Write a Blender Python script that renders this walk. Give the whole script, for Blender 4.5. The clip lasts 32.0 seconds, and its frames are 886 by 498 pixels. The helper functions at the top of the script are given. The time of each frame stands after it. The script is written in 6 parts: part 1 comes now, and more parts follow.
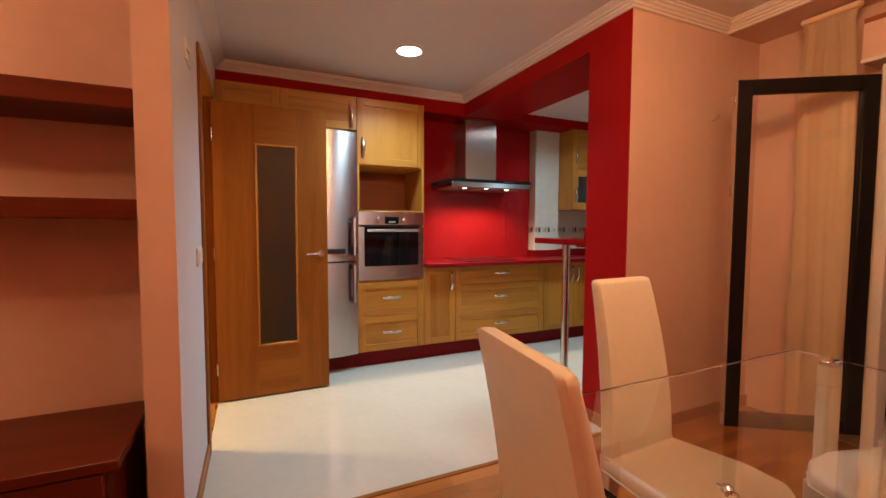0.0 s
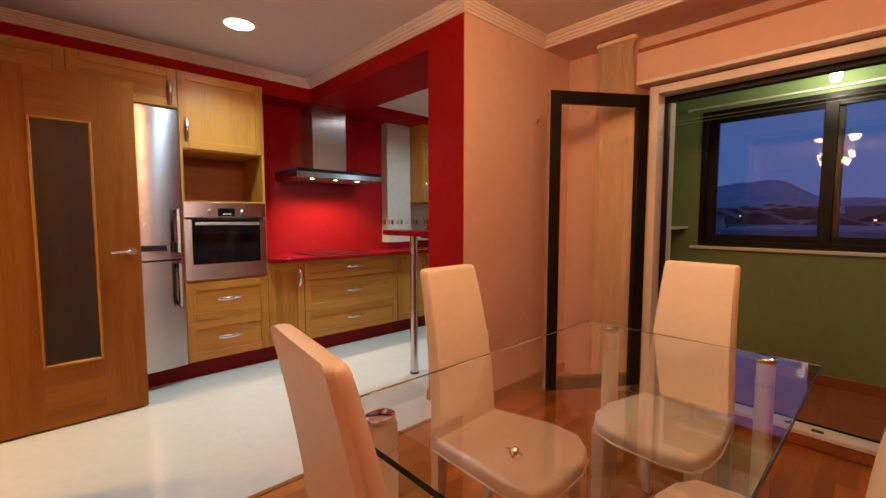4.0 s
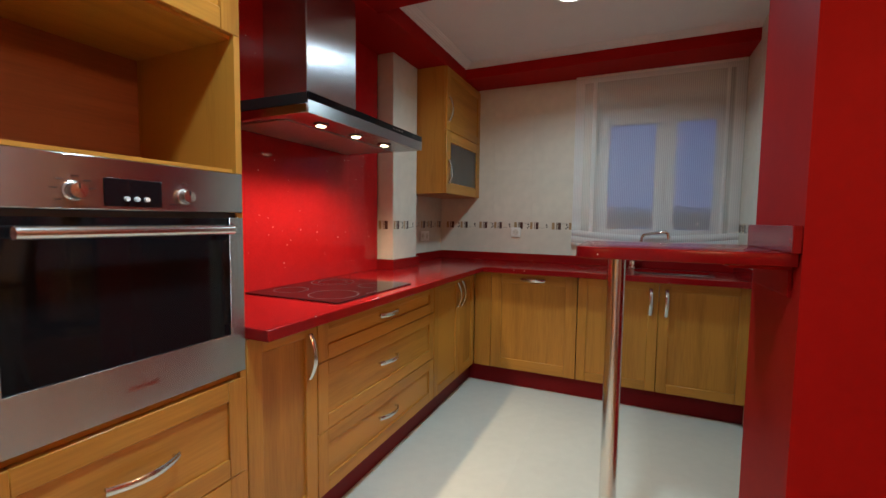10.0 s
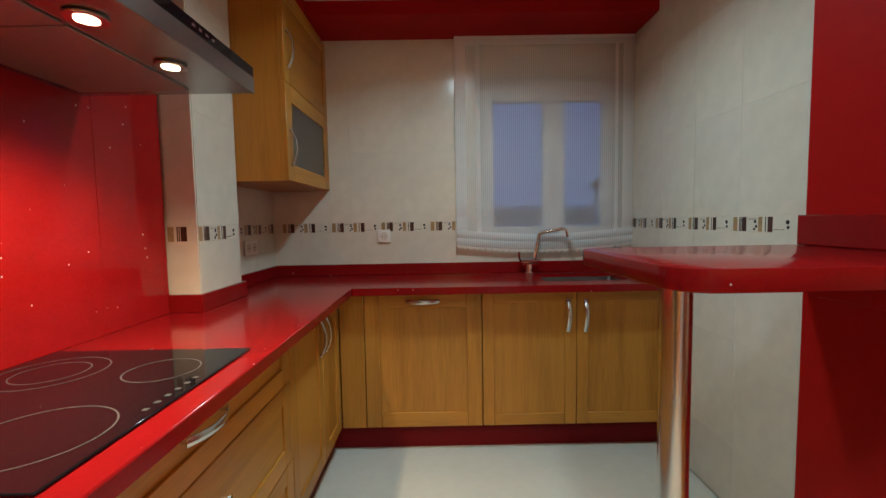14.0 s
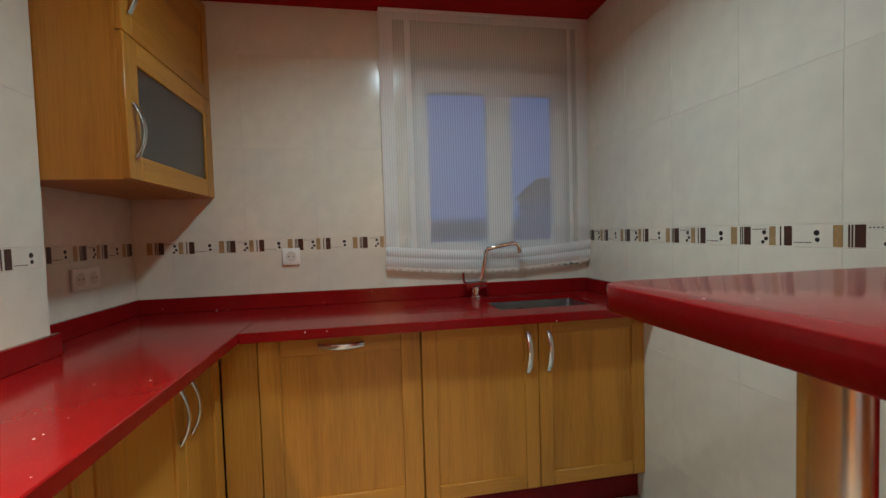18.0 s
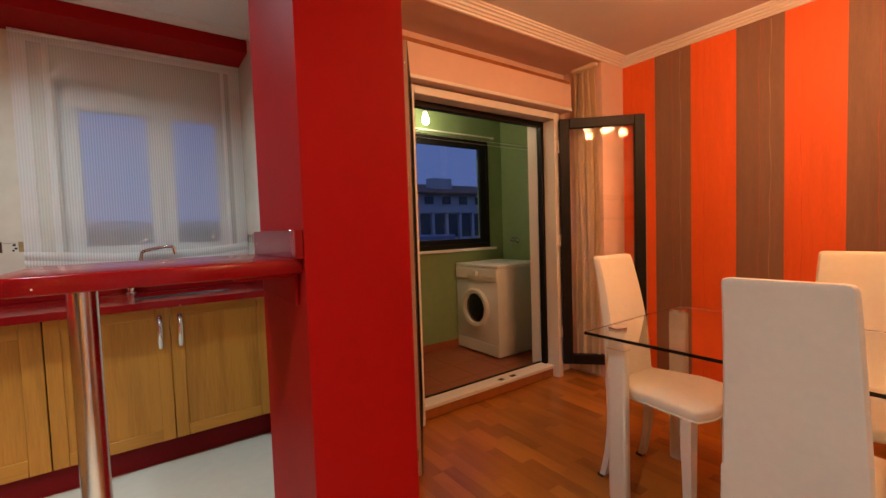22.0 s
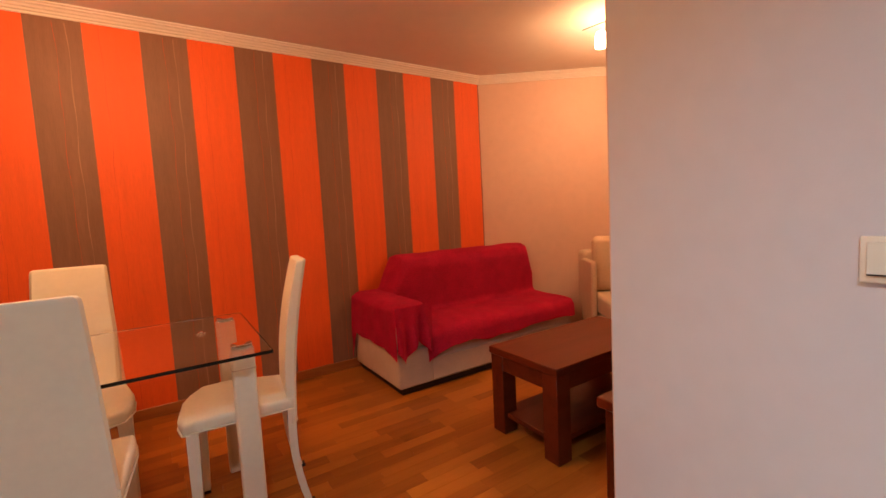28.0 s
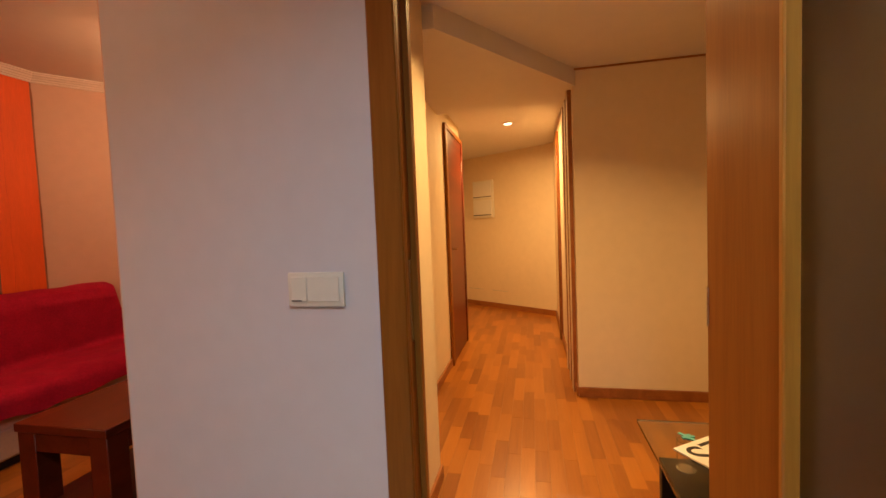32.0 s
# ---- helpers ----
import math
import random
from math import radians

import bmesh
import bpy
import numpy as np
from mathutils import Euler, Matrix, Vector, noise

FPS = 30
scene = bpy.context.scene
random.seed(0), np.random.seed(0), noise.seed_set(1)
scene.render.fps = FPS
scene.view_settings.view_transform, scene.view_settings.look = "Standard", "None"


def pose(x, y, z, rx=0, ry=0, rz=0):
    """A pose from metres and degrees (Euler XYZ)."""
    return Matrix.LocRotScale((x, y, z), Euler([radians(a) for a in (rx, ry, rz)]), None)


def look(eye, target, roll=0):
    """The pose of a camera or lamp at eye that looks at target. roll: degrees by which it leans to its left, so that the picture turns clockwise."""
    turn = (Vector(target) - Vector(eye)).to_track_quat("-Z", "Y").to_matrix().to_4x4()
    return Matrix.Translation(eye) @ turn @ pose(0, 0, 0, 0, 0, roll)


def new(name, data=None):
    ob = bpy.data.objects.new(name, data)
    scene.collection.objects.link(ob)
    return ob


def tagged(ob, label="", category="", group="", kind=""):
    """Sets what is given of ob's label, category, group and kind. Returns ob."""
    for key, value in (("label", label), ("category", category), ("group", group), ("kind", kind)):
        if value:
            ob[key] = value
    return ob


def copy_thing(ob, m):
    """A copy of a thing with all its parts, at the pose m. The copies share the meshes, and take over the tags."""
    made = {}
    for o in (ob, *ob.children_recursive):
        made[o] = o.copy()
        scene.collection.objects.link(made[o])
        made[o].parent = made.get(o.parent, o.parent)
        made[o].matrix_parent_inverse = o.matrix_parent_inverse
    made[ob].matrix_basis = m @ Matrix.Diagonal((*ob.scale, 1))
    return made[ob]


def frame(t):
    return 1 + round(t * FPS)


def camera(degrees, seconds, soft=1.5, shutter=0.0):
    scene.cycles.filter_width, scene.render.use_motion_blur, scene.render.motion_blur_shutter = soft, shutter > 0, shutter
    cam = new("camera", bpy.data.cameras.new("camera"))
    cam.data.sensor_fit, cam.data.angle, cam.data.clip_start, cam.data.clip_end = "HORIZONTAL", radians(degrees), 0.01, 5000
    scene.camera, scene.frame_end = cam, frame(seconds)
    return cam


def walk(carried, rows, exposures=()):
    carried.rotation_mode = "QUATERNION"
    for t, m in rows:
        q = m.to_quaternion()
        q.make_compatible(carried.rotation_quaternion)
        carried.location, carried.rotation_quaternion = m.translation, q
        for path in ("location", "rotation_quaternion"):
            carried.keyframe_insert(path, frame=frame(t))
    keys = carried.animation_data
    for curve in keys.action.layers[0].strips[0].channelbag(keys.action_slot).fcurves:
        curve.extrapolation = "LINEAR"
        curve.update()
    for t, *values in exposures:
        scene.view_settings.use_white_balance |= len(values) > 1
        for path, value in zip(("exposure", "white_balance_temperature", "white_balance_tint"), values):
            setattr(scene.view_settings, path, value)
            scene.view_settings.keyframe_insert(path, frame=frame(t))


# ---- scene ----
cam = camera(93.1, 32.0)
PATH = [
    (0, (0.152, 0.124, 1.205), (0.975, 1.943, 1.092), 0.2),
    (0.5, (0.179, 0.102, 1.205), (1.14, 1.852, 1.091), -0.3),
    (1, (0.193, 0.076, 1.201), (1.298, 1.739, 1.088), -0.4),
    (1.5, (0.229, 0.043, 1.2), (1.458, 1.617, 1.092), -0.6),
    (2, (0.244, 0.011, 1.189), (1.589, 1.486, 1.07), -0.5),
    (2.5, (0.259, -0.016, 1.207), (1.671, 1.392, 1.053), -0.3),
    (4.5, (0.26, 0.206, 1.198), (1.53, 1.745, 1.064), 0.5),
    (5, (0.309, 0.448, 1.222), (1.346, 2.154, 1.099), -1.3),
    (5.5, (0.315, 0.704, 1.204), (1.274, 2.455, 1.085), 0.6),
    (6, (0.247, 1.076, 1.206), (1.295, 2.776, 1.099), 0.5),
    (6.5, (0.286, 1.372, 1.189), (1.394, 3.033, 1.075), 0.7),
    (7, (0.322, 1.645, 1.184), (1.498, 3.257, 1.048), 1.3),
    (7.5, (0.358, 1.885, 1.184), (1.693, 3.371, 1.086), 0.2),
    (8, (0.449, 2.06, 1.193), (1.863, 3.473, 1.136), 0.7),
    (8.5, (0.551, 2.218, 1.197), (2.052, 3.538, 1.121), 0.5),
    (9, (0.611, 2.339, 1.196), (2.21, 3.535, 1.085), 1.8),
    (9.5, (0.632, 2.459, 1.188), (2.387, 3.41, 1.069), 1.1),
    (10, (0.641, 2.53, 1.192), (2.462, 3.345, 1.056), 0.7),
    (10.5, (0.643, 2.579, 1.188), (2.49, 3.333, 1.051), 0.6),
    (11, (0.643, 2.612, 1.188), (2.514, 3.307, 1.061), 0.2),
    (11.5, (0.662, 2.63, 1.184), (2.553, 3.271, 1.056), 0.1),
    (12, (0.724, 2.681, 1.18), (2.627, 3.279, 1.035), -0.3),
    (12.5, (0.879, 2.779, 1.185), (2.825, 3.208, 1.02), -0.7),
    (13, (1.058, 2.872, 1.2), (3.034, 3.151, 1.057), -0.0),
    (13.5, (1.236, 2.989, 1.202), (3.23, 3.064, 1.061), -0.9),
    (14, (1.435, 3.042, 1.192), (3.431, 3.031, 1.056), -1.0),
    (14.5, (1.655, 3.051, 1.204), (3.651, 2.971, 1.098), -1.9),
    (16.5, (2.141, 3.09, 1.193), (4.119, 2.832, 1.048), -0.8),
    (17, (2.144, 3.084, 1.192), (4.119, 2.808, 1.041), -1.0),
    (17.5, (2.088, 3.062, 1.193), (4.058, 2.742, 1.065), -1.3),
    (18, (1.928, 3.017, 1.196), (3.897, 2.677, 1.116), -1.7),
    (18.5, (1.761, 2.99, 1.194), (3.734, 2.671, 1.121), -2.0),
    (19, (1.581, 2.966, 1.204), (3.541, 2.574, 1.156), -2.0),
    (19.5, (1.386, 2.901, 1.211), (3.337, 2.464, 1.154), -0.6),
    (20, (1.209, 2.791, 1.213), (3.133, 2.244, 1.203), -0.9),
    (20.5, (1.079, 2.631, 1.207), (2.962, 1.957, 1.169), -0.1),
    (21, (1.016, 2.542, 1.191), (2.82, 1.683, 1.111), -1.2),
    (21.5, (0.978, 2.483, 1.186), (2.708, 1.485, 1.098), -1.4),
    (22, (0.958, 2.451, 1.18), (2.583, 1.288, 1.083), -1.9),
    (22.5, (0.887, 2.371, 1.183), (2.4, 1.068, 1.067), -1.9),
    (23, (0.852, 2.362, 1.186), (2.208, 0.898, 1.058), -2.0),
    (23.5, (0.83, 2.328, 1.186), (2.038, 0.741, 1.047), -2.0),
    (24, (0.78, 2.316, 1.175), (1.844, 0.629, 1.021), -2.0),
    (24.5, (0.755, 2.309, 1.18), (1.673, 0.542, 0.991), -1.9),
    (26.5, (0.758, 2.279, 1.168), (1.374, 0.388, 0.959), -1.4),
    (27, (0.787, 2.3, 1.18), (0.786, 0.313, 0.948), -1.5),
    (27.5, (0.846, 2.383, 1.168), (0.235, 0.49, 0.964), -1.8),
    (28, (0.978, 2.53, 1.176), (-0.11, 0.86, 1.013), -3.0),
    (28.5, (1.157, 2.632, 1.162), (-0.292, 1.264, 0.999), -0.8),
    (29, (1.315, 2.725, 1.16), (-0.36, 1.645, 0.998), -1.1),
    (29.5, (1.402, 2.767, 1.141), (-0.365, 1.84, 1.005), -1.3),
    (30, (1.417, 2.81, 1.138), (-0.422, 2.031, 1.028), -1.2),
    (30.5, (1.384, 2.829, 1.139), (-0.492, 2.144, 1.04), -1.1),
    (31, (1.308, 2.851, 1.141), (-0.595, 2.257, 0.992), -1.8),
    (31.5, (1.113, 2.873, 1.171), (-0.816, 2.361, 1.04), -2.6),
    (32, (0.864, 2.909, 1.196), (-1.089, 2.49, 1.092), -2.3),
]
EXPOSURES = [(0.0, -0.4, 6000, 10), (2.0, -0.38, 6000, 10), (5.0, -0.42, 5950, 10), (8.0, -0.5, 5950, 10), (10.0, -0.54, 6050, 8), (14.0, -0.54, 6250, 6), (18.0, -0.50, 6300, 7), (21.0, -0.25, 6600, 14), (22.0, -0.18, 6700, 15), (23.0, -0.06, 6650, 13), (24.0, -0.06, 6500, 11), (27.0, -0.1, 6700, 14), (28.0, -0.25, 6500, 13), (29.0, -0.5, 6450, 13), (30.0, -0.75, 6500, 15), (31.0, -0.75, 6500, 15), (32.0, -0.8, 6550, 15)]
walk(cam, [(t, look(eye, target, roll)) for t, eye, target, roll in PATH], EXPOSURES)

# ---- world and lamps ----
SKY_STRENGTH = 1.0
LIVING, KITCHEN, INSIDE, HOOD, BALCONY, HALL = 43.0, 24.0, 19.5, 33.0, 20.0, 28.0
WARM, COOL, SPOT, BULB, HALLC = (1.0, 0.39, 0.135), (0.66, 0.89, 1.0), (1.0, 0.78, 0.52), (1.0, 0.86, 0.55), (1.0, 0.595, 0.205)

world = bpy.data.worlds.new("dusk")
scene.world = world
world.use_nodes = True
wn = world.node_tree.nodes
wn["Background"].inputs["Color"].default_value = (0.080, 0.135, 0.37, 1)
wn["Background"].inputs["Strength"].default_value = SKY_STRENGTH


def lamp(name, kind, place, watts, colour, size=0.1, aim=None, cone=None, spread=130):
    data = bpy.data.lights.new(name, kind)
    data.energy, data.color = watts, colour
    if kind == "AREA":
        data.shape, data.size, data.spread = "DISK", size, radians(spread)
    else:
        data.shadow_soft_size = size
    if cone:
        data.spot_size, data.spot_blend = radians(cone), 0.6
    ob = new(name, data)
    ob.matrix_basis = look(place, aim or (place[0], place[1] + 1e-4, place[2] - 1))
    return ob


# ---- materials ----
def material(name, colour, rough=0.5, metal=0.0, vary=0.08, scale=6.0, bump=0.0, bump_scale=60.0, stretch=(1, 1, 1), coat=0.0, each=0.0, spec=0.5):
    """A principled surface whose colour wanders at two scales, with fine relief."""
    m = bpy.data.materials.new(name)
    m.use_nodes = True
    n, l = m.node_tree.nodes, m.node_tree.links
    p = n["Principled BSDF"]
    p.inputs["Roughness"].default_value, p.inputs["Metallic"].default_value = rough, metal
    p.inputs["Coat Weight"].default_value, p.inputs["Coat Roughness"].default_value = coat, 0.08
    p.inputs["Specular IOR Level"].default_value = spec
    co = n.new("ShaderNodeTexCoord")
    mp = n.new("ShaderNodeMapping")
    mp.inputs["Scale"].default_value = stretch
    l.new(co.outputs["Object"], mp.inputs["Vector"])
    a, b = n.new("ShaderNodeTexNoise"), n.new("ShaderNodeTexNoise")
    a.inputs["Scale"].default_value, a.inputs["Detail"].default_value = scale, 3.0
    b.inputs["Scale"].default_value, b.inputs["Detail"].default_value = scale * 9, 4.0
    add = n.new("ShaderNodeMath")
    add.operation = "ADD"
    for t in (a, b):
        l.new(mp.outputs[0], t.inputs["Vector"])
    l.new(a.outputs[0], add.inputs[0])
    l.new(b.outputs[0], add.inputs[1])
    last = add.outputs[0]
    if each:
        info = n.new("ShaderNodeObjectInfo")
        rnd = n.new("ShaderNodeMath")
        rnd.operation = "MULTIPLY_ADD"
        rnd.inputs[1].default_value = each
        l.new(info.outputs["Random"], rnd.inputs[0])
        l.new(last, rnd.inputs[2])
        last = rnd.outputs[0]
    ramp = n.new("ShaderNodeMapRange")
    ramp.inputs["From Min"].default_value, ramp.inputs["From Max"].default_value = 0.6, 1.4 + each
    ramp.inputs["To Min"].default_value, ramp.inputs["To Max"].default_value = 1 - vary, 1 + vary
    l.new(last, ramp.inputs[0])
    mul = n.new("ShaderNodeVectorMath")
    mul.operation = "SCALE"
    mul.inputs[0].default_value = colour[:3]
    l.new(ramp.outputs[0], mul.inputs["Scale"])
    l.new(mul.outputs[0], p.inputs["Base Color"])
    if bump:
        t, bp = n.new("ShaderNodeTexNoise"), n.new("ShaderNodeBump")
        t.inputs["Scale"].default_value, t.inputs["Detail"].default_value = bump_scale, 3.0
        bp.inputs["Strength"].default_value, bp.inputs["Distance"].default_value = bump, 0.002
        l.new(mp.outputs[0], t.inputs["Vector"])
        l.new(t.outputs[0], bp.inputs["Height"])
        l.new(bp.outputs[0], p.inputs["Normal"])
    return m


def grained(name, light, dark, axis, rough=0.4, each=0.25, fine=70.0, coat=0.0, island=False, spec=0.5):
    """Wood with its grain along one axis; object coordinates, shifted from piece to piece."""
    m = bpy.data.materials.new(name)
    m.use_nodes = True
    n, l = m.node_tree.nodes, m.node_tree.links
    p = n["Principled BSDF"]
    p.inputs["Roughness"].default_value, p.inputs["Coat Weight"].default_value, p.inputs["Coat Roughness"].default_value = rough, coat, 0.12
    p.inputs["Specular IOR Level"].default_value = spec
    co, info = n.new("ShaderNodeTexCoord"), n.new("ShaderNodeNewGeometry" if island else "ShaderNodeObjectInfo")
    chance = info.outputs["Random Per Island" if island else "Random"]
    shift = n.new("ShaderNodeVectorMath")
    shift.operation = "MULTIPLY_ADD"
    shift.inputs[1].default_value = (7.0, 5.0, 3.0)
    l.new(chance, shift.inputs[0])
    l.new(co.outputs["Object"], shift.inputs[2])
    mp = n.new("ShaderNodeMapping")
    mp.inputs["Scale"].default_value = [0.06 if k == axis else 1.0 for k in "xyz"]
    l.new(shift.outputs[0], mp.inputs["Vector"])
    wide, thin = n.new("ShaderNodeTexNoise"), n.new("ShaderNodeTexNoise")
    wide.inputs["Scale"].default_value, wide.inputs["Detail"].default_value, wide.inputs["Distortion"].default_value = 11.0, 4.0, 0.8
    thin.inputs["Scale"].default_value, thin.inputs["Detail"].default_value = fine * 2, 5.0
    for t in (wide, thin):
        l.new(mp.outputs[0], t.inputs["Vector"])
    mix = n.new("ShaderNodeMath")
    mix.operation = "MULTIPLY_ADD"
    mix.inputs[1].default_value = 0.55
    l.new(thin.outputs[0], mix.inputs[0])
    l.new(wide.outputs[0], mix.inputs[2])
    rnd = n.new("ShaderNodeMath")
    rnd.operation = "MULTIPLY_ADD"
    rnd.inputs[1].default_value = each
    l.new(chance, rnd.inputs[0])
    l.new(mix.outputs[0], rnd.inputs[2])
    span, ramp = n.new("ShaderNodeMapRange"), n.new("ShaderNodeValToRGB")
    span.inputs["From Min"].default_value, span.inputs["From Max"].default_value = 0.52, 1.0 + max(0.0, each - 0.3) * 1.1
    ramp.color_ramp.elements[0].color, ramp.color_ramp.elements[1].color = (*dark, 1), (*light, 1)
    l.new(rnd.outputs[0], span.inputs[0])
    l.new(span.outputs[0], ramp.inputs[0])
    l.new(ramp.outputs[0], p.inputs["Base Color"])
    bp = n.new("ShaderNodeBump")
    bp.inputs["Strength"].default_value, bp.inputs["Distance"].default_value = 0.12, 0.001
    l.new(thin.outputs[0], bp.inputs["Height"])
    l.new(bp.outputs[0], p.inputs["Normal"])
    return m


def glassy(name, colour=(1, 1, 1), rough=0.0, ior=1.45):
    m = bpy.data.materials.new(name)
    m.use_nodes = True
    p = m.node_tree.nodes["Principled BSDF"]
    p.inputs["Base Color"].default_value = (*colour, 1)
    p.inputs["Roughness"].default_value, p.inputs["IOR"].default_value, p.inputs["Transmission Weight"].default_value = rough, ior, 1.0
    return m


def sheer(name, colour, through_share):
    """Thin cloth: part of the light passes straight, the rest is scattered to both sides."""
    m = bpy.data.materials.new(name)
    m.use_nodes = True
    n, l = m.node_tree.nodes, m.node_tree.links
    n.remove(n["Principled BSDF"])
    d, t, tr = n.new("ShaderNodeBsdfDiffuse"), n.new("ShaderNodeBsdfTranslucent"), n.new("ShaderNodeBsdfTransparent")
    d.inputs[0].default_value = t.inputs[0].default_value = (*colour, 1)
    a, b = n.new("ShaderNodeMixShader"), n.new("ShaderNodeMixShader")
    a.inputs[0].default_value = 0.3
    l.new(d.outputs[0], a.inputs[1])
    l.new(t.outputs[0], a.inputs[2])
    co, w = n.new("ShaderNodeTexCoord"), n.new("ShaderNodeTexWave")
    w.bands_direction, w.wave_profile = "Y", "SIN"
    w.inputs["Scale"].default_value, w.inputs["Distortion"].default_value, w.inputs["Detail Scale"].default_value = 26.0, 0.25, 0.4
    l.new(co.outputs["Object"], w.inputs["Vector"])
    r = n.new("ShaderNodeMapRange")
    r.inputs["From Min"].default_value, r.inputs["From Max"].default_value = 0.15, 0.85
    r.inputs["To Min"].default_value, r.inputs["To Max"].default_value = through_share - 0.05, through_share + 0.05
    l.new(w.outputs[0], r.inputs[0])
    l.new(r.outputs[0], b.inputs[0])
    l.new(a.outputs[0], b.inputs[1])
    l.new(tr.outputs[0], b.inputs[2])
    l.new(b.outputs[0], n["Material Output"].inputs[0])
    return m


def glow(name, colour, strength):
    m = bpy.data.materials.new(name)
    m.use_nodes = True
    p = m.node_tree.nodes["Principled BSDF"]
    p.inputs["Base Color"].default_value = (0.8, 0.8, 0.8, 1)
    p.inputs["Emission Color"].default_value, p.inputs["Emission Strength"].default_value = (*colour, 1), strength
    return m


def brushed(name, colour, rough, axis):
    m = material(name, colour, rough, 1.0, 0.06, 3.0)
    n, l = m.node_tree.nodes, m.node_tree.links
    p = n["Principled BSDF"]
    way = n.new("ShaderNodeCombineXYZ")
    for k, v in zip("XYZ", (0, 0, 1) if axis == "x" else (0.71, 0.70, 0)):
        way.inputs[k].default_value = v
    l.new(way.outputs[0], p.inputs["Tangent"])
    p.inputs["Anisotropic"].default_value = 0.88
    t, mp, co, bp = n.new("ShaderNodeTexNoise"), n.new("ShaderNodeMapping"), n.new("ShaderNodeTexCoord"), n.new("ShaderNodeBump")
    mp.inputs["Scale"].default_value = [0.01 if k == axis else 1 for k in "xyz"]
    t.inputs["Scale"].default_value, t.inputs["Detail"].default_value = 500.0, 2.0
    bp.inputs["Strength"].default_value, bp.inputs["Distance"].default_value = 0.10, 0.0006
    l.new(co.outputs["Object"], mp.inputs[0])
    l.new(mp.outputs[0], t.inputs["Vector"])
    l.new(t.outputs[0], bp.inputs["Height"])
    l.new(bp.outputs[0], p.inputs["Normal"])
    return m


def speckled(name, colour, fleck, rough):
    """Polished quartz with fine bright flecks."""
    m = material(name, colour, rough, 0.0, 0.10, 14.0, spec=0.24)
    n, l = m.node_tree.nodes, m.node_tree.links
    p = n["Principled BSDF"]
    v, co, r = n.new("ShaderNodeTexVoronoi"), n.new("ShaderNodeTexCoord"), n.new("ShaderNodeMapRange")
    v.inputs["Scale"].default_value = 22.0
    r.inputs["From Min"].default_value, r.inputs["From Max"].default_value = 0.056, 0.036
    l.new(co.outputs["Object"], v.inputs["Vector"])
    l.new(v.outputs["Distance"], r.inputs[0])
    mix = n.new("ShaderNodeMix")
    mix.data_type = "RGBA"
    mix.inputs[7].default_value = (*fleck, 1)
    source = p.inputs["Base Color"].links[0].from_socket
    l.new(r.outputs[0], mix.inputs[0])
    l.new(source, mix.inputs[6])
    l.new(mix.outputs[2], p.inputs["Base Color"])
    return m


RED = material("red_paint", (0.32, 0.0062, 0.005), 0.50, vary=0.06, scale=2.5, bump=0.12, bump_scale=160, spec=0.06)
QUARTZ = speckled("red_quartz", (0.215, 0.0055, 0.006), (0.85, 0.7, 0.65), 0.15)
SPLASH = speckled("red_splashback", (0.31, 0.008, 0.009), (0.85, 0.6, 0.55), 0.07)
OAK_X = grained("oak_along_x", (0.465, 0.205, 0.028), (0.285, 0.110, 0.013), "x", 0.38, spec=0.36)
OAK_Y = grained("oak_along_y", (0.465, 0.205, 0.028), (0.285, 0.110, 0.013), "y", 0.38, spec=0.36)
OAK_Z = grained("oak_upright", (0.465, 0.205, 0.028), (0.285, 0.110, 0.013), "z", 0.38, spec=0.36)
DOOR_X = grained("door_veneer_cross", (0.29, 0.108, 0.015), (0.195, 0.064, 0.008), "x", 0.40, 0.15, spec=0.14)
DOOR_Z = grained("door_veneer_upright", (0.275, 0.099, 0.014), (0.185, 0.059, 0.0075), "z", 0.40, 0.15, spec=0.14)
WENGE = grained("dark_red_wood", (0.125, 0.020, 0.006), (0.062, 0.009, 0.003), "x", 0.34, 0.2, spec=0.25)
PARQUET = grained("parquet_along_y", (0.41, 0.150, 0.021), (0.19, 0.056, 0.008), "x", 0.28, 1.0, spec=0.36)
PARQUET_FAR = grained("parquet_joined", (0.41, 0.150, 0.021), (0.19, 0.056, 0.008), "x", 0.28, 1.0, spec=0.36, island=True)
BASEWOOD = grained("skirting_wood", (0.33, 0.115, 0.028), (0.20, 0.06, 0.014), "x", 0.4)
KICK = material("dark_red_plinth", (0.16, 0.004, 0.006), 0.42, vary=0.1, spec=0.14)
STEEL_X = brushed("steel_brushed_x", (0.46, 0.45, 0.44), 0.27, "x")
STEEL_Z = brushed("steel_brushed_z", (0.50, 0.50, 0.51), 0.27, "z")
CHROME = material("satin_nickel", (0.66, 0.65, 0.63), 0.22, 1.0, 0.04)
POLISH = material("polished_chrome", (0.78, 0.78, 0.78), 0.06, 1.0, 0.02)
BLACKGLASS = material("black_glass", (0.006, 0.006, 0.007), 0.05, vary=0.1, spec=0.30)
BLACK = material("black_plastic", (0.012, 0.012, 0.013), 0.42, vary=0.15)
DARKFRAME = material("dark_bronze_aluminium", (0.008, 0.007, 0.007), 0.45, vary=0.15, spec=0.22)
TILE = material("cream_glazed_tile", (0.64, 0.60, 0.485), 0.18, vary=0.10, scale=1.6, bump=0.04, bump_scale=7, each=0.18)
ALU = material("aluminium_filter", (0.34, 0.31, 0.29), 0.45, 0.7, 0.1, 90.0, bump=0.3, bump_scale=400)
GROUT = material("grout", (0.60, 0.55, 0.44), 0.8, vary=0.1)
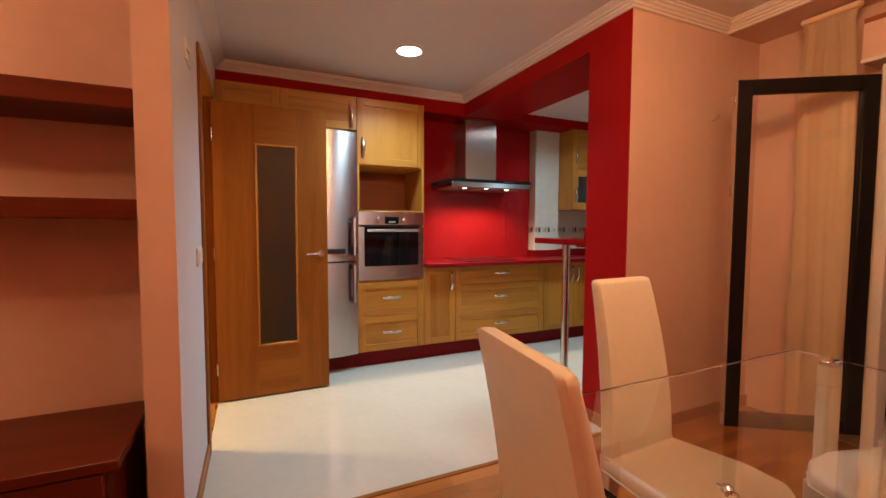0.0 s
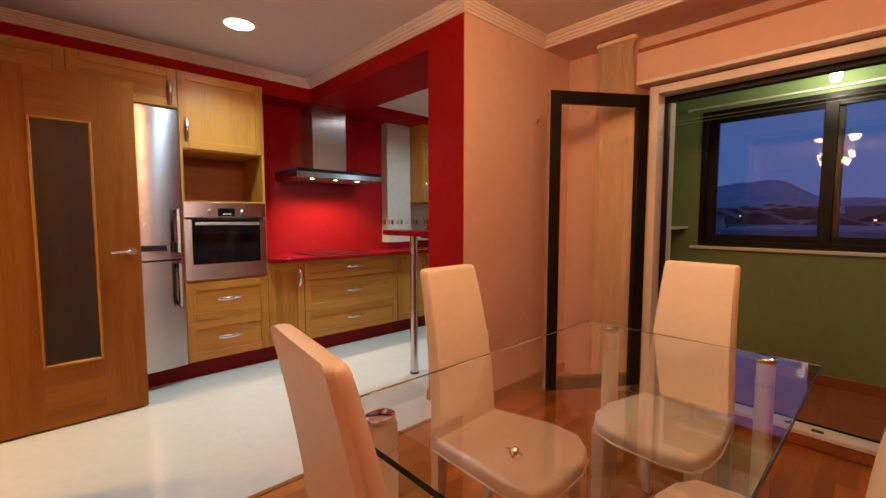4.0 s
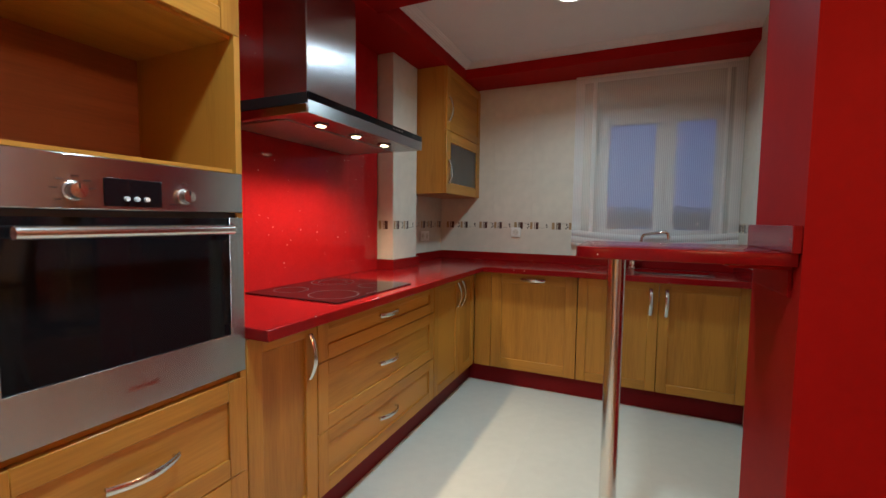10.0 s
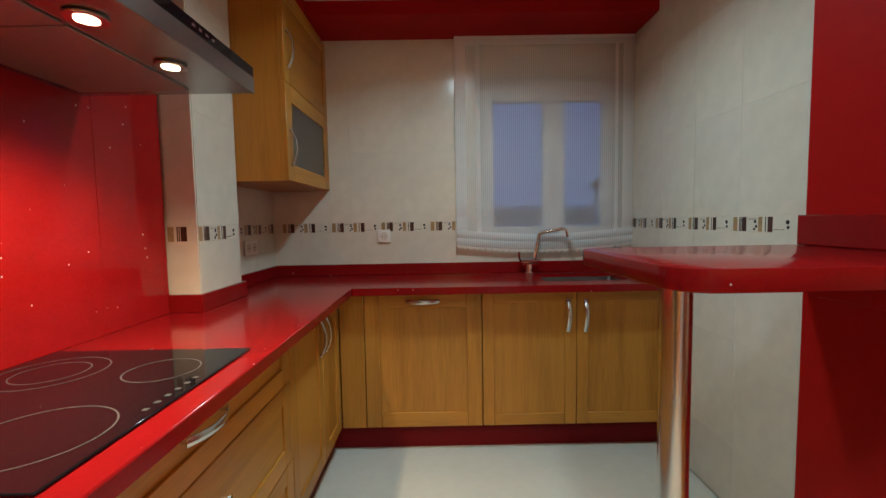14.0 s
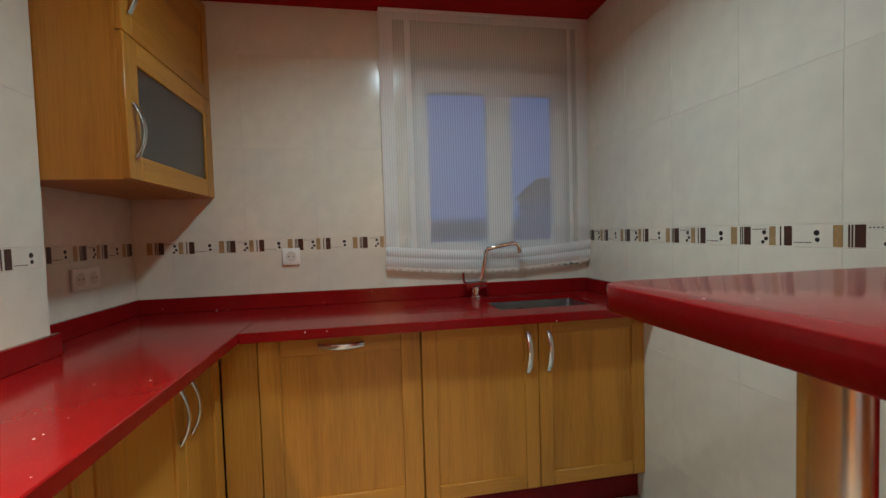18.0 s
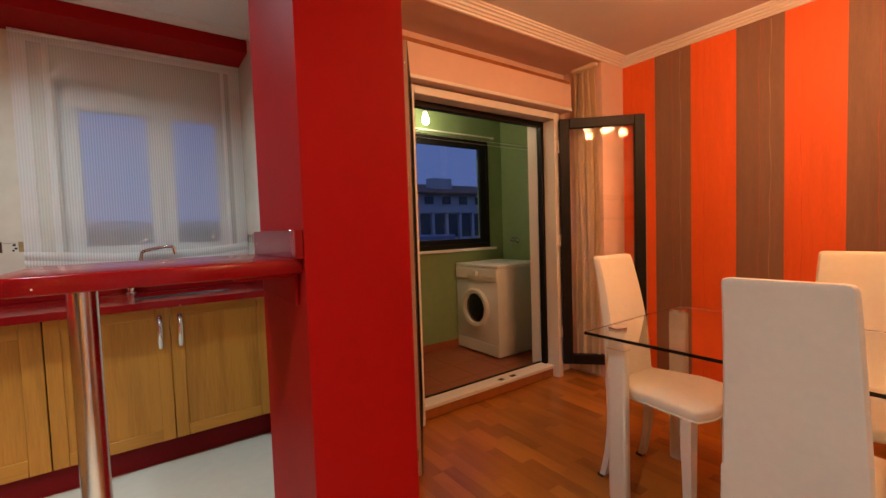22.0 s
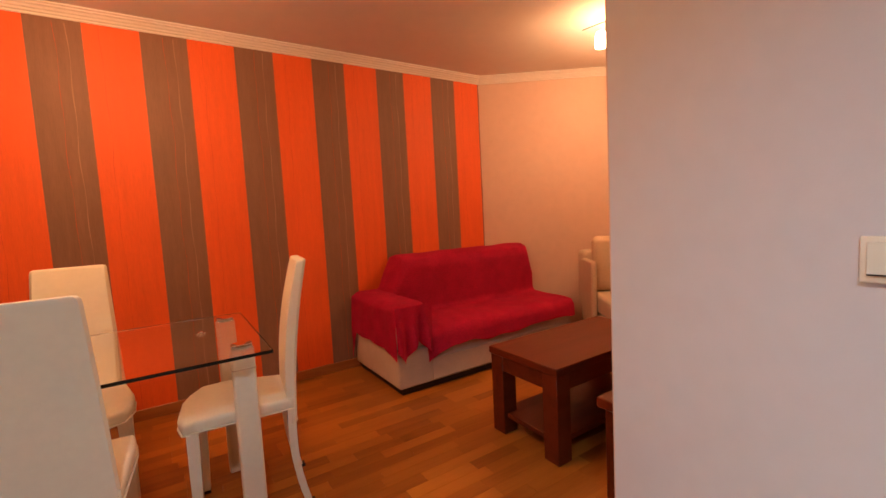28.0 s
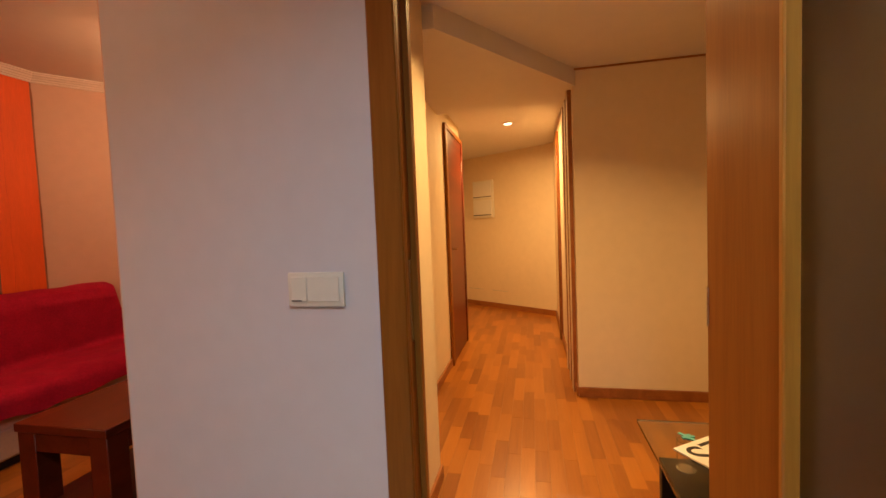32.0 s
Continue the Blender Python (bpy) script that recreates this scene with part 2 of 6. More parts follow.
FLOORTILE = material("polished_cream_floor_tile", (0.57, 0.55, 0.465), 0.13, vary=0.05, scale=2.0, each=0.03)
WHITEWALL = material("lilac_white_paint", (0.60, 0.585, 0.63), 0.75, vary=0.035, scale=1.5, bump=0.15, bump_scale=140)
SALMON = material("peach_paint", (0.66, 0.462, 0.378), 0.70, vary=0.05, scale=1.6, bump=0.2, bump_scale=120)
CEIL = material("ceiling_paint", (0.70, 0.66, 0.63), 0.80, vary=0.03, scale=1.2, bump=0.08, bump_scale=120)
PLASTER = material("cornice_plaster", (0.74, 0.68, 0.64), 0.60, vary=0.04)
CUSHION = material("sand_cushion_fabric", (0.62, 0.47, 0.33), 0.8, vary=0.08, scale=6.0, bump=0.25, bump_scale=60)
HALLWALL = material("hall_cream_paint", (0.74, 0.61, 0.43), 0.7, vary=0.04, scale=1.5, bump=0.15, bump_scale=140)
GREEN = material("green_paint", (0.20, 0.29, 0.13), 0.42, vary=0.07, scale=2.0, bump=0.12, bump_scale=120)
ORANGE = material("orange_wallpaper", (0.76, 0.108, 0.012), 0.62, vary=0.10, scale=9.0, bump=0.15, bump_scale=300, stretch=(3, 1, 0.25))
TAUPE = material("taupe_wallpaper", (0.222, 0.114, 0.071), 0.65, vary=0.14, scale=9.0, bump=0.15, bump_scale=300, stretch=(3, 1, 0.25))
LEATHER = material("white_leatherette", (0.77, 0.74, 0.61), 0.42, vary=0.04, scale=5, bump=0.18, bump_scale=260)
PLASTIC = material("white_plastic", (0.72, 0.70, 0.62), 0.32, vary=0.03)
ENAMEL = material("white_enamel", (0.72, 0.72, 0.70), 0.28, vary=0.03)
FABRIC = material("cream_upholstery", (0.58, 0.48, 0.37), 0.85, vary=0.08, scale=14, bump=0.5, bump_scale=420)
THROW = material("crimson_throw", (0.70, 0.026, 0.095), 0.92, vary=0.16, scale=9, bump=0.6, bump_scale=380, spec=0.2)
PVC = material("white_pvc", (0.74, 0.72, 0.68), 0.35, vary=0.03)
CURTAINMAT = material("ochre_curtain", (0.80, 0.64, 0.44), 0.85, vary=0.05, scale=6, bump=0.2, bump_scale=300)
TERRACOTTA = material("balcony_floor_tile", (0.28, 0.082, 0.036), 0.32, vary=0.15, each=0.3)
# pale lock edge with the shade on it mixed into the colour
SHADEDEDGE = material("shaded_lock_edge", (0.42, 0.30, 0.23), 0.5, vary=0.08)
GLASS = glassy("clear_glass")
TINT = glassy("green_edge_glass", (0.90, 0.97, 0.94))
FROST = glassy("frosted_glass", (0.46, 0.36, 0.285), 0.35)
FROSTGREY = glassy("frosted_grey_glass", (0.55, 0.56, 0.55), 0.40)
EDGE = material("dark_glass_edge", (0.002, 0.005, 0.0045), 0.25, vary=0.1, spec=0.25)
SHEER = sheer("sheer_blind", (0.90, 0.88, 0.84), 0.57)
HEM = sheer("sheer_hem", (0.88, 0.87, 0.84), 0.30)
LACE = sheer("crochet_lace", (0.86, 0.80, 0.70), 0.12)
DISC = glow("downlight_glow", (1.0, 0.95, 0.88), 26.0)
WARMDISC = glow("warm_glow", (1.0, 0.80, 0.50), 14.0)
BULBGLOW = glow("bulb_glow", (1.0, 0.80, 0.45), 30.0)
INK = material("printed_ink", (0.015, 0.012, 0.012), 0.5, vary=0.1)
BROWN = material("brown_decor", (0.055, 0.022, 0.014), 0.3, vary=0.2)
NICHE = grained("reddish_brown_back", (0.32, 0.096, 0.034), (0.21, 0.058, 0.020), "x", 0.45)
OCHRE = material("ochre_decor", (0.33, 0.21, 0.09), 0.3, vary=0.25)

# ---- building helpers ----
GRID = {}


def boxes(*list_of_boxes, bevel=0.0, m=None, segments=1):
    """One bmesh of boxes given as (x0, x1, y0, y1, z0, z1)."""
    bm = bmesh.new()
    for x0, x1, y0, y1, z0, z1 in list_of_boxes:
        made = bmesh.ops.create_cube(bm, size=1.0, matrix=Matrix.LocRotScale(((x0 + x1) / 2, (y0 + y1) / 2, (z0 + z1) / 2), None, (abs(x1 - x0), abs(y1 - y0), abs(z1 - z0))))
    if bevel:
        bmesh.ops.bevel(bm, geom=bm.edges[:], offset=bevel, segments=segments, affect="EDGES", profile=0.5)
    if m is not None:
        bm.transform(m)
    return bm


def join(*parts_list):
    bm = parts_list[0]
    for other in parts_list[1:]:
        tmp = bpy.data.meshes.new("tmp")
        other.to_mesh(tmp)
        bm.from_mesh(tmp)
        bpy.data.meshes.remove(tmp)
        other.free()
    return bm


def rod(a, b, r0, r1=None, seg=16, caps=True):
    a, b = Vector(a), Vector(b)
    bm = bmesh.new()
    q = (b - a).to_track_quat("Z", "Y")
    bmesh.ops.create_cone(bm, cap_ends=caps, segments=seg, radius1=r0, radius2=r0 if r1 is None else r1, depth=(b - a).length, matrix=Matrix.LocRotScale((a + b) / 2, q, None))
    return bm


def tube(points, r, seg=10, flat=1.0, up=(0, 0, 1)):
    """A round or flattened bar along a line of points."""
    pts = [Vector(p) for p in points]
    bm, rings, up = bmesh.new(), [], Vector(up)
    for i, p in enumerate(pts):
        d = (pts[min(i + 1, len(pts) - 1)] - pts[max(i - 1, 0)]).normalized()
        s = d.cross(up)
        s = s.normalized() if s.length > 1e-4 else d.orthogonal().normalized()
        t = s.cross(d)
        rings.append([bm.verts.new(p + r * (math.cos(a) * s + flat * math.sin(a) * t)) for a in [2 * math.pi * k / seg for k in range(seg)]])
    for i in range(len(rings) - 1):
        for k in range(seg):
            bm.faces.new((rings[i][k], rings[i][(k + 1) % seg], rings[i + 1][(k + 1) % seg], rings[i + 1][k]))
    bm.faces.new(rings[0][::-1])
    bm.faces.new(rings[-1])
    return bm


def turned(profile, centre, seg=24):
    """A body of revolution about the upright through centre: profile of (radius, z)."""
    bm, rings = bmesh.new(), []
    for r, z in profile:
        rings.append([bm.verts.new((centre[0] + r * math.cos(2 * math.pi * k / seg), centre[1] + r * math.sin(2 * math.pi * k / seg), centre[2] + z)) for k in range(seg)])
    for i in range(len(rings) - 1):
        for k in range(seg):
            bm.faces.new((rings[i][k], rings[i][(k + 1) % seg], rings[i + 1][(k + 1) % seg], rings[i + 1][k]))
    bm.faces.new(rings[0][::-1])
    bm.faces.new(rings[-1])
    return bm


def prism(outline, z0, z1, bevel=0.0, segments=2):
    """An upright prism on an outline of (x, y)."""
    bm = bmesh.new()
    low = [bm.verts.new((x, y, z0)) for x, y in outline]
    high = [bm.verts.new((x, y, z1)) for x, y in outline]
    bm.faces.new(low[::-1])
    bm.faces.new(high)
    for i in range(len(low)):
        k = (i + 1) % len(low)
        bm.faces.new((low[i], low[k], high[k], high[i]))
    bmesh.ops.recalc_face_normals(bm, faces=bm.faces[:])
    if bevel:
        bmesh.ops.bevel(bm, geom=bm.edges[:], offset=bevel, segments=segments, affect="EDGES", profile=0.5)
    return bm


def sheet(nu, nv, place):
    """A surface through place(u, v), u and v from 0 to 1."""
    bm = bmesh.new()
    g = [[bm.verts.new(place(i / nu, k / nv)) for k in range(nv + 1)] for i in range(nu + 1)]
    for i in range(nu):
        for k in range(nv):
            bm.faces.new((g[i][k], g[i + 1][k], g[i + 1][k + 1], g[i][k + 1]))
    return bm


def thicken(bm, t):
    bmesh.ops.solidify(bm, geom=bm.faces[:], thickness=t)
    return bm


def link_mesh(name, bm, mat, smooth):
    bmesh.ops.recalc_face_normals(bm, faces=bm.faces[:])
    me = bpy.data.meshes.new(name)
    bm.to_mesh(me)
    bm.free()
    if mat:
        me.materials.append(mat)
    if smooth:
        me.polygons.foreach_set("use_smooth", [True] * len(me.polygons))
        me.set_sharp_from_angle(angle=radians(38))
    return new(name, me)


def structure(name, bm, mat, label="", smooth=False):
    return tagged(link_mesh(name, bm, mat, smooth), label, kind="structure")


def thing(name, base, label, category, group=""):
    ob = new(name)
    ob.empty_display_size = 0.1
    ob.location = base
    GRID[ob.name] = Matrix.Translation(base)
    return tagged(ob, label, category, group)


def solid(name, bm, mat, label, category, group="", smooth=True):
    """A thing of one mesh."""
    return tagged(link_mesh(name, bm, mat, smooth), label, category, group)


def part(name, bm, mat, parent, label="", smooth=True):
    """A mesh in world coordinates, linked under a thing, a part or a piece of the setting."""
    m = GRID.get(parent.name, Matrix())
    bm.transform(m.inverted())
    ob = link_mesh(name, bm, mat, smooth)
    ob.parent = parent
    GRID[ob.name] = m
    return tagged(ob, label)


def piece(name, mesh, parent, place, turn=0.0):
    """One of many alike pieces, sharing its mesh."""
    ob = new(name, mesh)
    ob.parent = parent
    ob.location = place
    ob.rotation_euler = (0, 0, turn)
    return ob


def shared_mesh(name, bm, mat):
    me = bpy.data.meshes.new(name)
    bm.to_mesh(me)
    bm.free()
    me.materials.append(mat)
    return me

# the lamps of the place: two kitchen downlights, hood spots, ceiling lamp, balcony bulb, hall spots; plus one added
# hall fill
lamp("light_kitchen_west", "AREA", (1.18, 2.98, 2.415), KITCHEN, COOL, 0.15)
lamp("light_kitchen_inner", "AREA", (2.92, 2.85, 2.345), INSIDE, COOL, 0.15, spread=150)
for x in (1.97, 2.20, 2.43):
    lamp("light_hood", "SPOT", (x, 3.655, 1.548), HOOD, SPOT, 0.02, (x, 3.76, 0.8), 132)
for cx, cy, share in ((-1.74, 0.86, 1.0), (1.36, 0.60, 1.25)):
    for x, y in ((-0.18, -0.12), (0.16, -0.12), (0.0, 0.19)):
        lamp("light_living", "POINT", (cx + x, cy + y, 2.19), LIVING * share / 3, WARM, 0.05)
lamp("light_balcony", "POINT", (4.02, 0.40, 2.10), BALCONY, BULB, 0.04)
for x, y in ((-3.42, 2.70),):
    lamp("light_hall", "AREA", (x, y, 2.185), HALL * 2.8, HALLC, 0.07, None, None, 175)
lamp("light_hall", "AREA", (-0.90, 3.03, 2.185), HALL * 1.35, HALLC, 0.12)
# added fill for the far end of the hall, no fixture belongs to it
lamp("light_hall", "AREA", (-1.0, 5.0, 2.185), HALL * 0.6, HALLC, 0.12)

# ---- plan (metres; x east, y north, floor at 0) ----
XW, YN, XE, YS = -0.085, 4.06, 4.005, 1.875        # kitchen: west, north, east and south faces
YP, XP, XQ, YQ = 1.81, 2.02, 2.49, 2.12            # pillar: south, west, east and north faces
FRONT, EFRONT, TOP = 3.585, 3.55, 0.868            # cabinet fronts and worktop height
YL, XB = -0.636, 3.15                              # living room: papered wall, balcony wall
CEILING, INNER, SOFFIT, HALLTOP = 2.43, 2.36, 2.245, 2.20
OBL = Vector((-0.80, 0.60, 0)).normalized()        # the run of the slanted living room wall
CORNER = Vector((-1.568, YL, 0))


def wall_along(a, b, t, z0, z1):
    """A straight wall from a to b (x, y), of thickness t to the left of that way."""
    a, b = Vector((*a, 0)), Vector((*b, 0))
    n = Vector((0, 0, 1)).cross((b - a).normalized()) * t
    return prism([p.xy for p in (a, b, b + n, a + n)], z0, z1)


# floors
structure("floor_kitchen", boxes((XW + 0.0005, 4.25, 1.86, 1.9154, -0.12, -0.009), (XW + 0.0005, 4.25, 1.9155, 4.20, -0.12, -0.0007)), FLOORTILE, "pale grout bed under the cream floor tiles")
structure("floor_living", boxes((-4.2, 3.15, -0.80, 1.896, -0.12, -0.012)), BASEWOOD, "wooden subfloor under the oak parquet")
structure("floor_hall", boxes((-6.4, XW - 0.0, 1.90, 6.6, -0.12, -0.012)), BASEWOOD, "wooden subfloor of the hall")
structure("floor_balcony", boxes((3.15, 4.50, -0.90, 1.6, -0.12, -0.006)), GROUT, "dark bed of the enclosed balcony floor")
structure("trim_threshold_strip", boxes((XW, XP + 0.05, 1.888, 1.915, -0.02, 0.004), bevel=0.002), DOOR_X, "oak strip between the cream tiles and the parquet")

# kitchen walls
DY0, DY1, DZ = 2.615, 3.297, 2.035
structure("wall_west", boxes((XW - 0.105, XW, 1.785, 2.40, 0, 2.5), (XW - 0.078, XW, 2.40, DY0 - 0.02, 0, 2.5), (XW - 0.078, XW, DY1 + 0.02, 4.2, 0, 2.5), (XW - 0.078, XW, DY0 - 0.02, DY1 + 0.02, DZ + 0.02, 2.5)), WHITEWALL, "smooth lilac-white painted kitchen wall around the doorway")
structure("wall_west_end", boxes((XW - 0.105, XW - 0.0, 1.781, 1.7849, 0, 2.43)), SALMON, "peach painted end of the partition wall")
structure("wall_north", boxes((XW - 0.105, 4.25, YN, 4.2, 0, 2.5)), RED, "red painted kitchen wall behind the units")
WY0, WY1, WZ0, WZ1 = 1.935, 2.790, 1.005, 2.06
structure("wall_east", boxes((XE, 4.25, 1.78, WY0, 0, 2.5), (XE, 4.25, WY1, YN, 0, 2.5), (XE, 4.25, WY0, WY1, 0, WZ0), (XE, 4.25, WY0, WY1, WZ1, 2.5)), GROUT, "kitchen window wall behind cream tiles")
structure("wall_south", boxes((XQ, 4.25, YP + 0.002, YS, 0, 2.43)), SALMON, "thin partition, peach towards the living room, tiled towards the kitchen")
structure("pillar", boxes((XP, XQ, YP + 0.0015, YQ, 0, 2.43), (XP, XP + 0.005, YP - 0.0002, YP + 0.0015, 0, 2.43)), RED, "broad red painted pillar carrying the bar shelf")
structure("wall_pillar_south", boxes((XP + 0.0052, 3.15, YP, YP + 0.0014, 0, 2.43)), SALMON, "peach painted living room side of the pillar wall")
structure("wall_tile_column", boxes((2.995, 3.31, 3.944, YN, TOP, SOFFIT)), GROUT, "boxed column beside the cooker hood")

# beams, soffits and ceilings
structure("beam_main", boxes((XP + 0.002, 2.53, YQ - 0.002, 3.77, 2.25, 2.44)), RED, "deep red painted ceiling beam between the two kitchen ceilings")
structure("beam_north", boxes((XW, 2.53, 3.76, YN, SOFFIT, 2.44), (2.53, XE, 3.72, YN, SOFFIT, 2.44)), RED, "red painted soffit above the wall units")
structure("beam_east", boxes((3.69, XE, YS, 3.72, 2.262, 2.44)), RED, "red painted soffit above the kitchen window")
structure("ceiling_kitchen_inner", boxes((2.53, 3.70, YS - 0.05, 3.73, INNER, 2.50)), CEIL, "white ceiling of the inner kitchen")
structure("ceiling_main", boxes((-4.4, 2.83, -0.8, 2.12, CEILING, 2.52), (XW - 0.1, XP + 0.2, 2.12, 3.80, CEILING, 2.52)), CEIL, "white painted ceiling over living room and kitchen")
structure("ceiling_curtain_soffit", boxes((2.81, XB + 0.02, -0.64, YP, 2.372, 2.52)), SALMON, "lowered peach soffit above the balcony door")

# living room walls
structure("wall_papered", boxes((-1.75, 3.3, YL - 0.15, YL, 0, 2.5)), SALMON, "living room wall under striped paper")
far = CORNER + OBL * 2.3
structure("wall_slanted", wall_along(CORNER.xy, far.xy, 0.15, 0, 2.5), SALMON, "slanted peach painted living room wall")
structure("wall_living_west", boxes((far.x - 0.15, far.x, far.y - 0.1, 2.149, 0, 2.5)), SALMON, "peach living room wall behind the walker")
structure("wall_living_north", boxes((far.x, XW - 0.105, 2.10, 2.149, 0, 2.5)), SALMON, "peach back wall of the shelf niche")
structure("wall_pier", boxes((2.81, XB, YL, -0.36, 0, 2.375)), SALMON, "peach painted pier beside the balcony door")
BY0, BY1, BZ1 = -0.16, 1.18, 2.02
structure("wall_balcony", boxes((XB, 3.30, YL, BY0, 0, 2.5), (XB, 3.30, BY1, YP, 0, 2.5), (XB, 3.30, BY0, BY1, BZ1, 2.5), (XB, 3.30, BY0, BY1, -0.1, 0.0)), SALMON, "peach painted wall around the balcony door")

# enclosed balcony
VY0, VY1, VZ0, VZ1 = -0.53, 1.225, 0.975, 2.075
structure("wall_balcony_window", boxes((4.27, 4.45, -0.9, VY0, 0, 2.5), (4.27, 4.45, VY1, 1.6, 0, 2.5), (4.27, 4.45, VY0, VY1, 0, VZ0), (4.27, 4.45, VY0, VY1, VZ1, 2.5)), GREEN, "green painted balcony wall around the sliding window")
structure("wall_balcony_south", boxes((3.30, 4.27, -0.90, -0.72, 0, 2.5)), GREEN, "green painted end wall behind the washing machine")
structure("wall_balcony_north", boxes((3.30, 4.27, 1.45, 1.60, 0, 2.5)), GREEN, "green painted balcony end wall with shelves")
structure("wall_balcony_inner", boxes((3.3001, 3.304, -0.72, BY0, 0, 2.3), (3.3001, 3.304, BY1, 1.45, 0, 2.3)), GREEN, "green painted inner balcony wall")
structure("ceiling_balcony", boxes((3.30, 4.27, -0.72, 1.45, 2.33, 2.5)), CEIL, "white balcony ceiling")

# hall
structure("wall_hall_south", boxes((-1.02, XW - 0.105, 2.195, 2.45, 0, 2.5), (-3.44, -1.02, 2.15, 2.195, 0, 2.5), (-3.44, -3.40, 1.52, 2.15, 0, 2.5), (-6.4, -3.40, 1.48, 1.52, 0, 2.5)), HALLWALL, "cream painted hall wall")
structure("wall_hall_return", boxes((-2.20, -2.08, 3.19, 6.0, 0, 2.5)), HALLWALL, "plain cream hall wall facing the doorway")
structure("wall_corridor_north", boxes((-5.2, -2.20, 3.19, 3.33, 0, 2.5)), HALLWALL, "cream corridor wall with door casings")
structure("wall_corridor_end", wall_along((-4.60, 3.25), (-5.814, 1.48), -0.12, 0, 2.5), HALLWALL, "slanted cream wall that closes the corridor")
structure("wall_hall_far", boxes((-2.2, XW, 6.0, 6.12, 0, 2.5)), HALLWALL, "far cream wall seen past the door")
structure("wall_hall_east", boxes((XW - 0.105, XW, 4.2, 6.0, 0, 2.5)), HALLWALL, "cream wall beyond the kitchen")
# brown strip draws the dark shadow line between hall wall and ceiling
structure("trim_hall_ceiling", boxes((-2.08, -2.068, 3.19, 5.999, HALLTOP - 0.011, HALLTOP - 0.001)), BASEWOOD, "thin brown strip standing in for the shadow line under the hall ceiling")
structure("ceiling_hall", boxes((-2.08, XW - 0.105, 2.2, 6.0, HALLTOP, 2.5)), CEIL, "white hall ceiling")
structure("ceiling_corridor", prism([(-1.03, 2.1), (-1.03, 2.50), (-2.085, 3.215), (-2.45, 3.22), (-2.45, 2.1)], 2.09, HALLTOP + 0.06), CEIL, "lower white soffit where the corridor begins")
structure("ceiling_corridor_far", boxes((-6.4, -2.451, 1.48, 3.33, HALLTOP, HALLTOP + 0.05)), CEIL, "white ceiling of the corridor")


# cornices: a fluted plaster moulding swept along the tops of the walls
PROFILE = [(0.9 * o, 0.82 * z) for o, z in [(0, 0), (0.072, 0), (0.072, -0.010), (0.060, -0.014), (0.060, -0.024), (0.046, -0.030), (0.040, -0.042), (0.028, -0.046), (0.024, -0.058), (0.012, -0.062), (0.012, -0.074), (0, -0.078)]]


def cornice(path, top, drop=1.0):
    """Along points (x, y), the room to the left of the way."""
    pts = [Vector((*p, 0)) for p in path]
    bm, rings = bmesh.new(), []
    for i, p in enumerate(pts):
        d0 = (p - pts[i - 1]).normalized() if i else (pts[1] - p).normalized()
        d1 = (pts[i + 1] - p).normalized() if i + 1 < len(pts) else d0
        n0, n1 = Vector((-d0.y, d0.x, 0)), Vector((-d1.y, d1.x, 0))
        n = (n0 + n1) / (1 + n0.dot(n1))
        rings.append([bm.verts.new(p + n * o + Vector((0, 0, top + z * drop))) for o, z in PROFILE])
    for i in range(len(rings) - 1):
        for k in range(len(PROFILE) - 1):
            bm.faces.new((rings[i][k], rings[i][k + 1], rings[i + 1][k + 1], rings[i + 1][k]))
    bm.faces.new(rings[0])
    bm.faces.new(rings[-1][::-1])
    return bm


end = CORNER + OBL * 2.25
structure("trim_cornice", cornice([end.xy, CORNER.xy, (2.81, YL), (2.81, YP - 0.003), (XP, YP - 0.003), (XP, 3.76), (XW, 3.76), (XW, 1.785)], CEILING), PLASTER, "fluted white plaster cornice round the living room and kitchen")
structure("trim_cornice_inner", cornice([(3.69, YS), (3.69, 3.72), (2.53, 3.72), (2.53, YS)], INNER, 0.4), PLASTER, "white plaster moulding round the inner kitchen ceiling")
structure("trim_cornice_niche", cornice([(XW - 0.105, 2.10), (-3.3, 2.10)], CEILING), PLASTER, "fluted plaster cornice above the shelf niche")


def skirting(name, bits, mat=BASEWOOD):
    structure(name, boxes(*bits, bevel=0.003), mat, "oak skirting board along the wall")


skirting("baseboard_kitchen_west", [(XW, XW + 0.012, 1.785, 2.545, 0, 0.07)])
skirting("baseboard_wall_end", [(XW - 0.105, XW + 0.012, 1.769, 1.781, 0, 0.07)])
skirting("baseboard_pillar", [(XP - 0.012, XP, YP - 0.015, YQ + 0.012, 0, 0.07), (XP, XQ, YQ, YQ + 0.012, 0, 0.07)])
skirting("baseboard_partition", [(XP, 3.15, YP - 0.016, YP - 0.004, 0, 0.07)])
skirting("baseboard_papered", [(-1.6, 2.81, YL + 0.004, YL + 0.018, 0, 0.07)])
skirting("baseboard_pier", [(2.796, 2.81, YL, -0.36, 0, 0.07)])
bm = boxes((0, 2.3, 0, 0.014, 0, 0.07), bevel=0.003)
bm.transform(Matrix.Translation(CORNER) @ Matrix.Rotation(math.atan2(OBL.y, OBL.x), 4, "Z") @ Matrix.Diagonal((1, -1, 1, 1)))
structure("baseboard_slanted", bm, BASEWOOD, "oak skirting board along the slanted wall")
skirting("baseboard_niche", [(-3.3, XW - 0.105, 2.086, 2.10, 0, 0.07)])
skirting("baseboard_hall_return", [(-2.08, -2.066, 3.19, 6.0, 0, 0.07)])
skirting("baseboard_hall_block", [(-1.03, XW - 0.2, 2.45, 2.464, 0, 0.07), (-1.034, -1.02, 2.2, 2.45, 0, 0.07)])
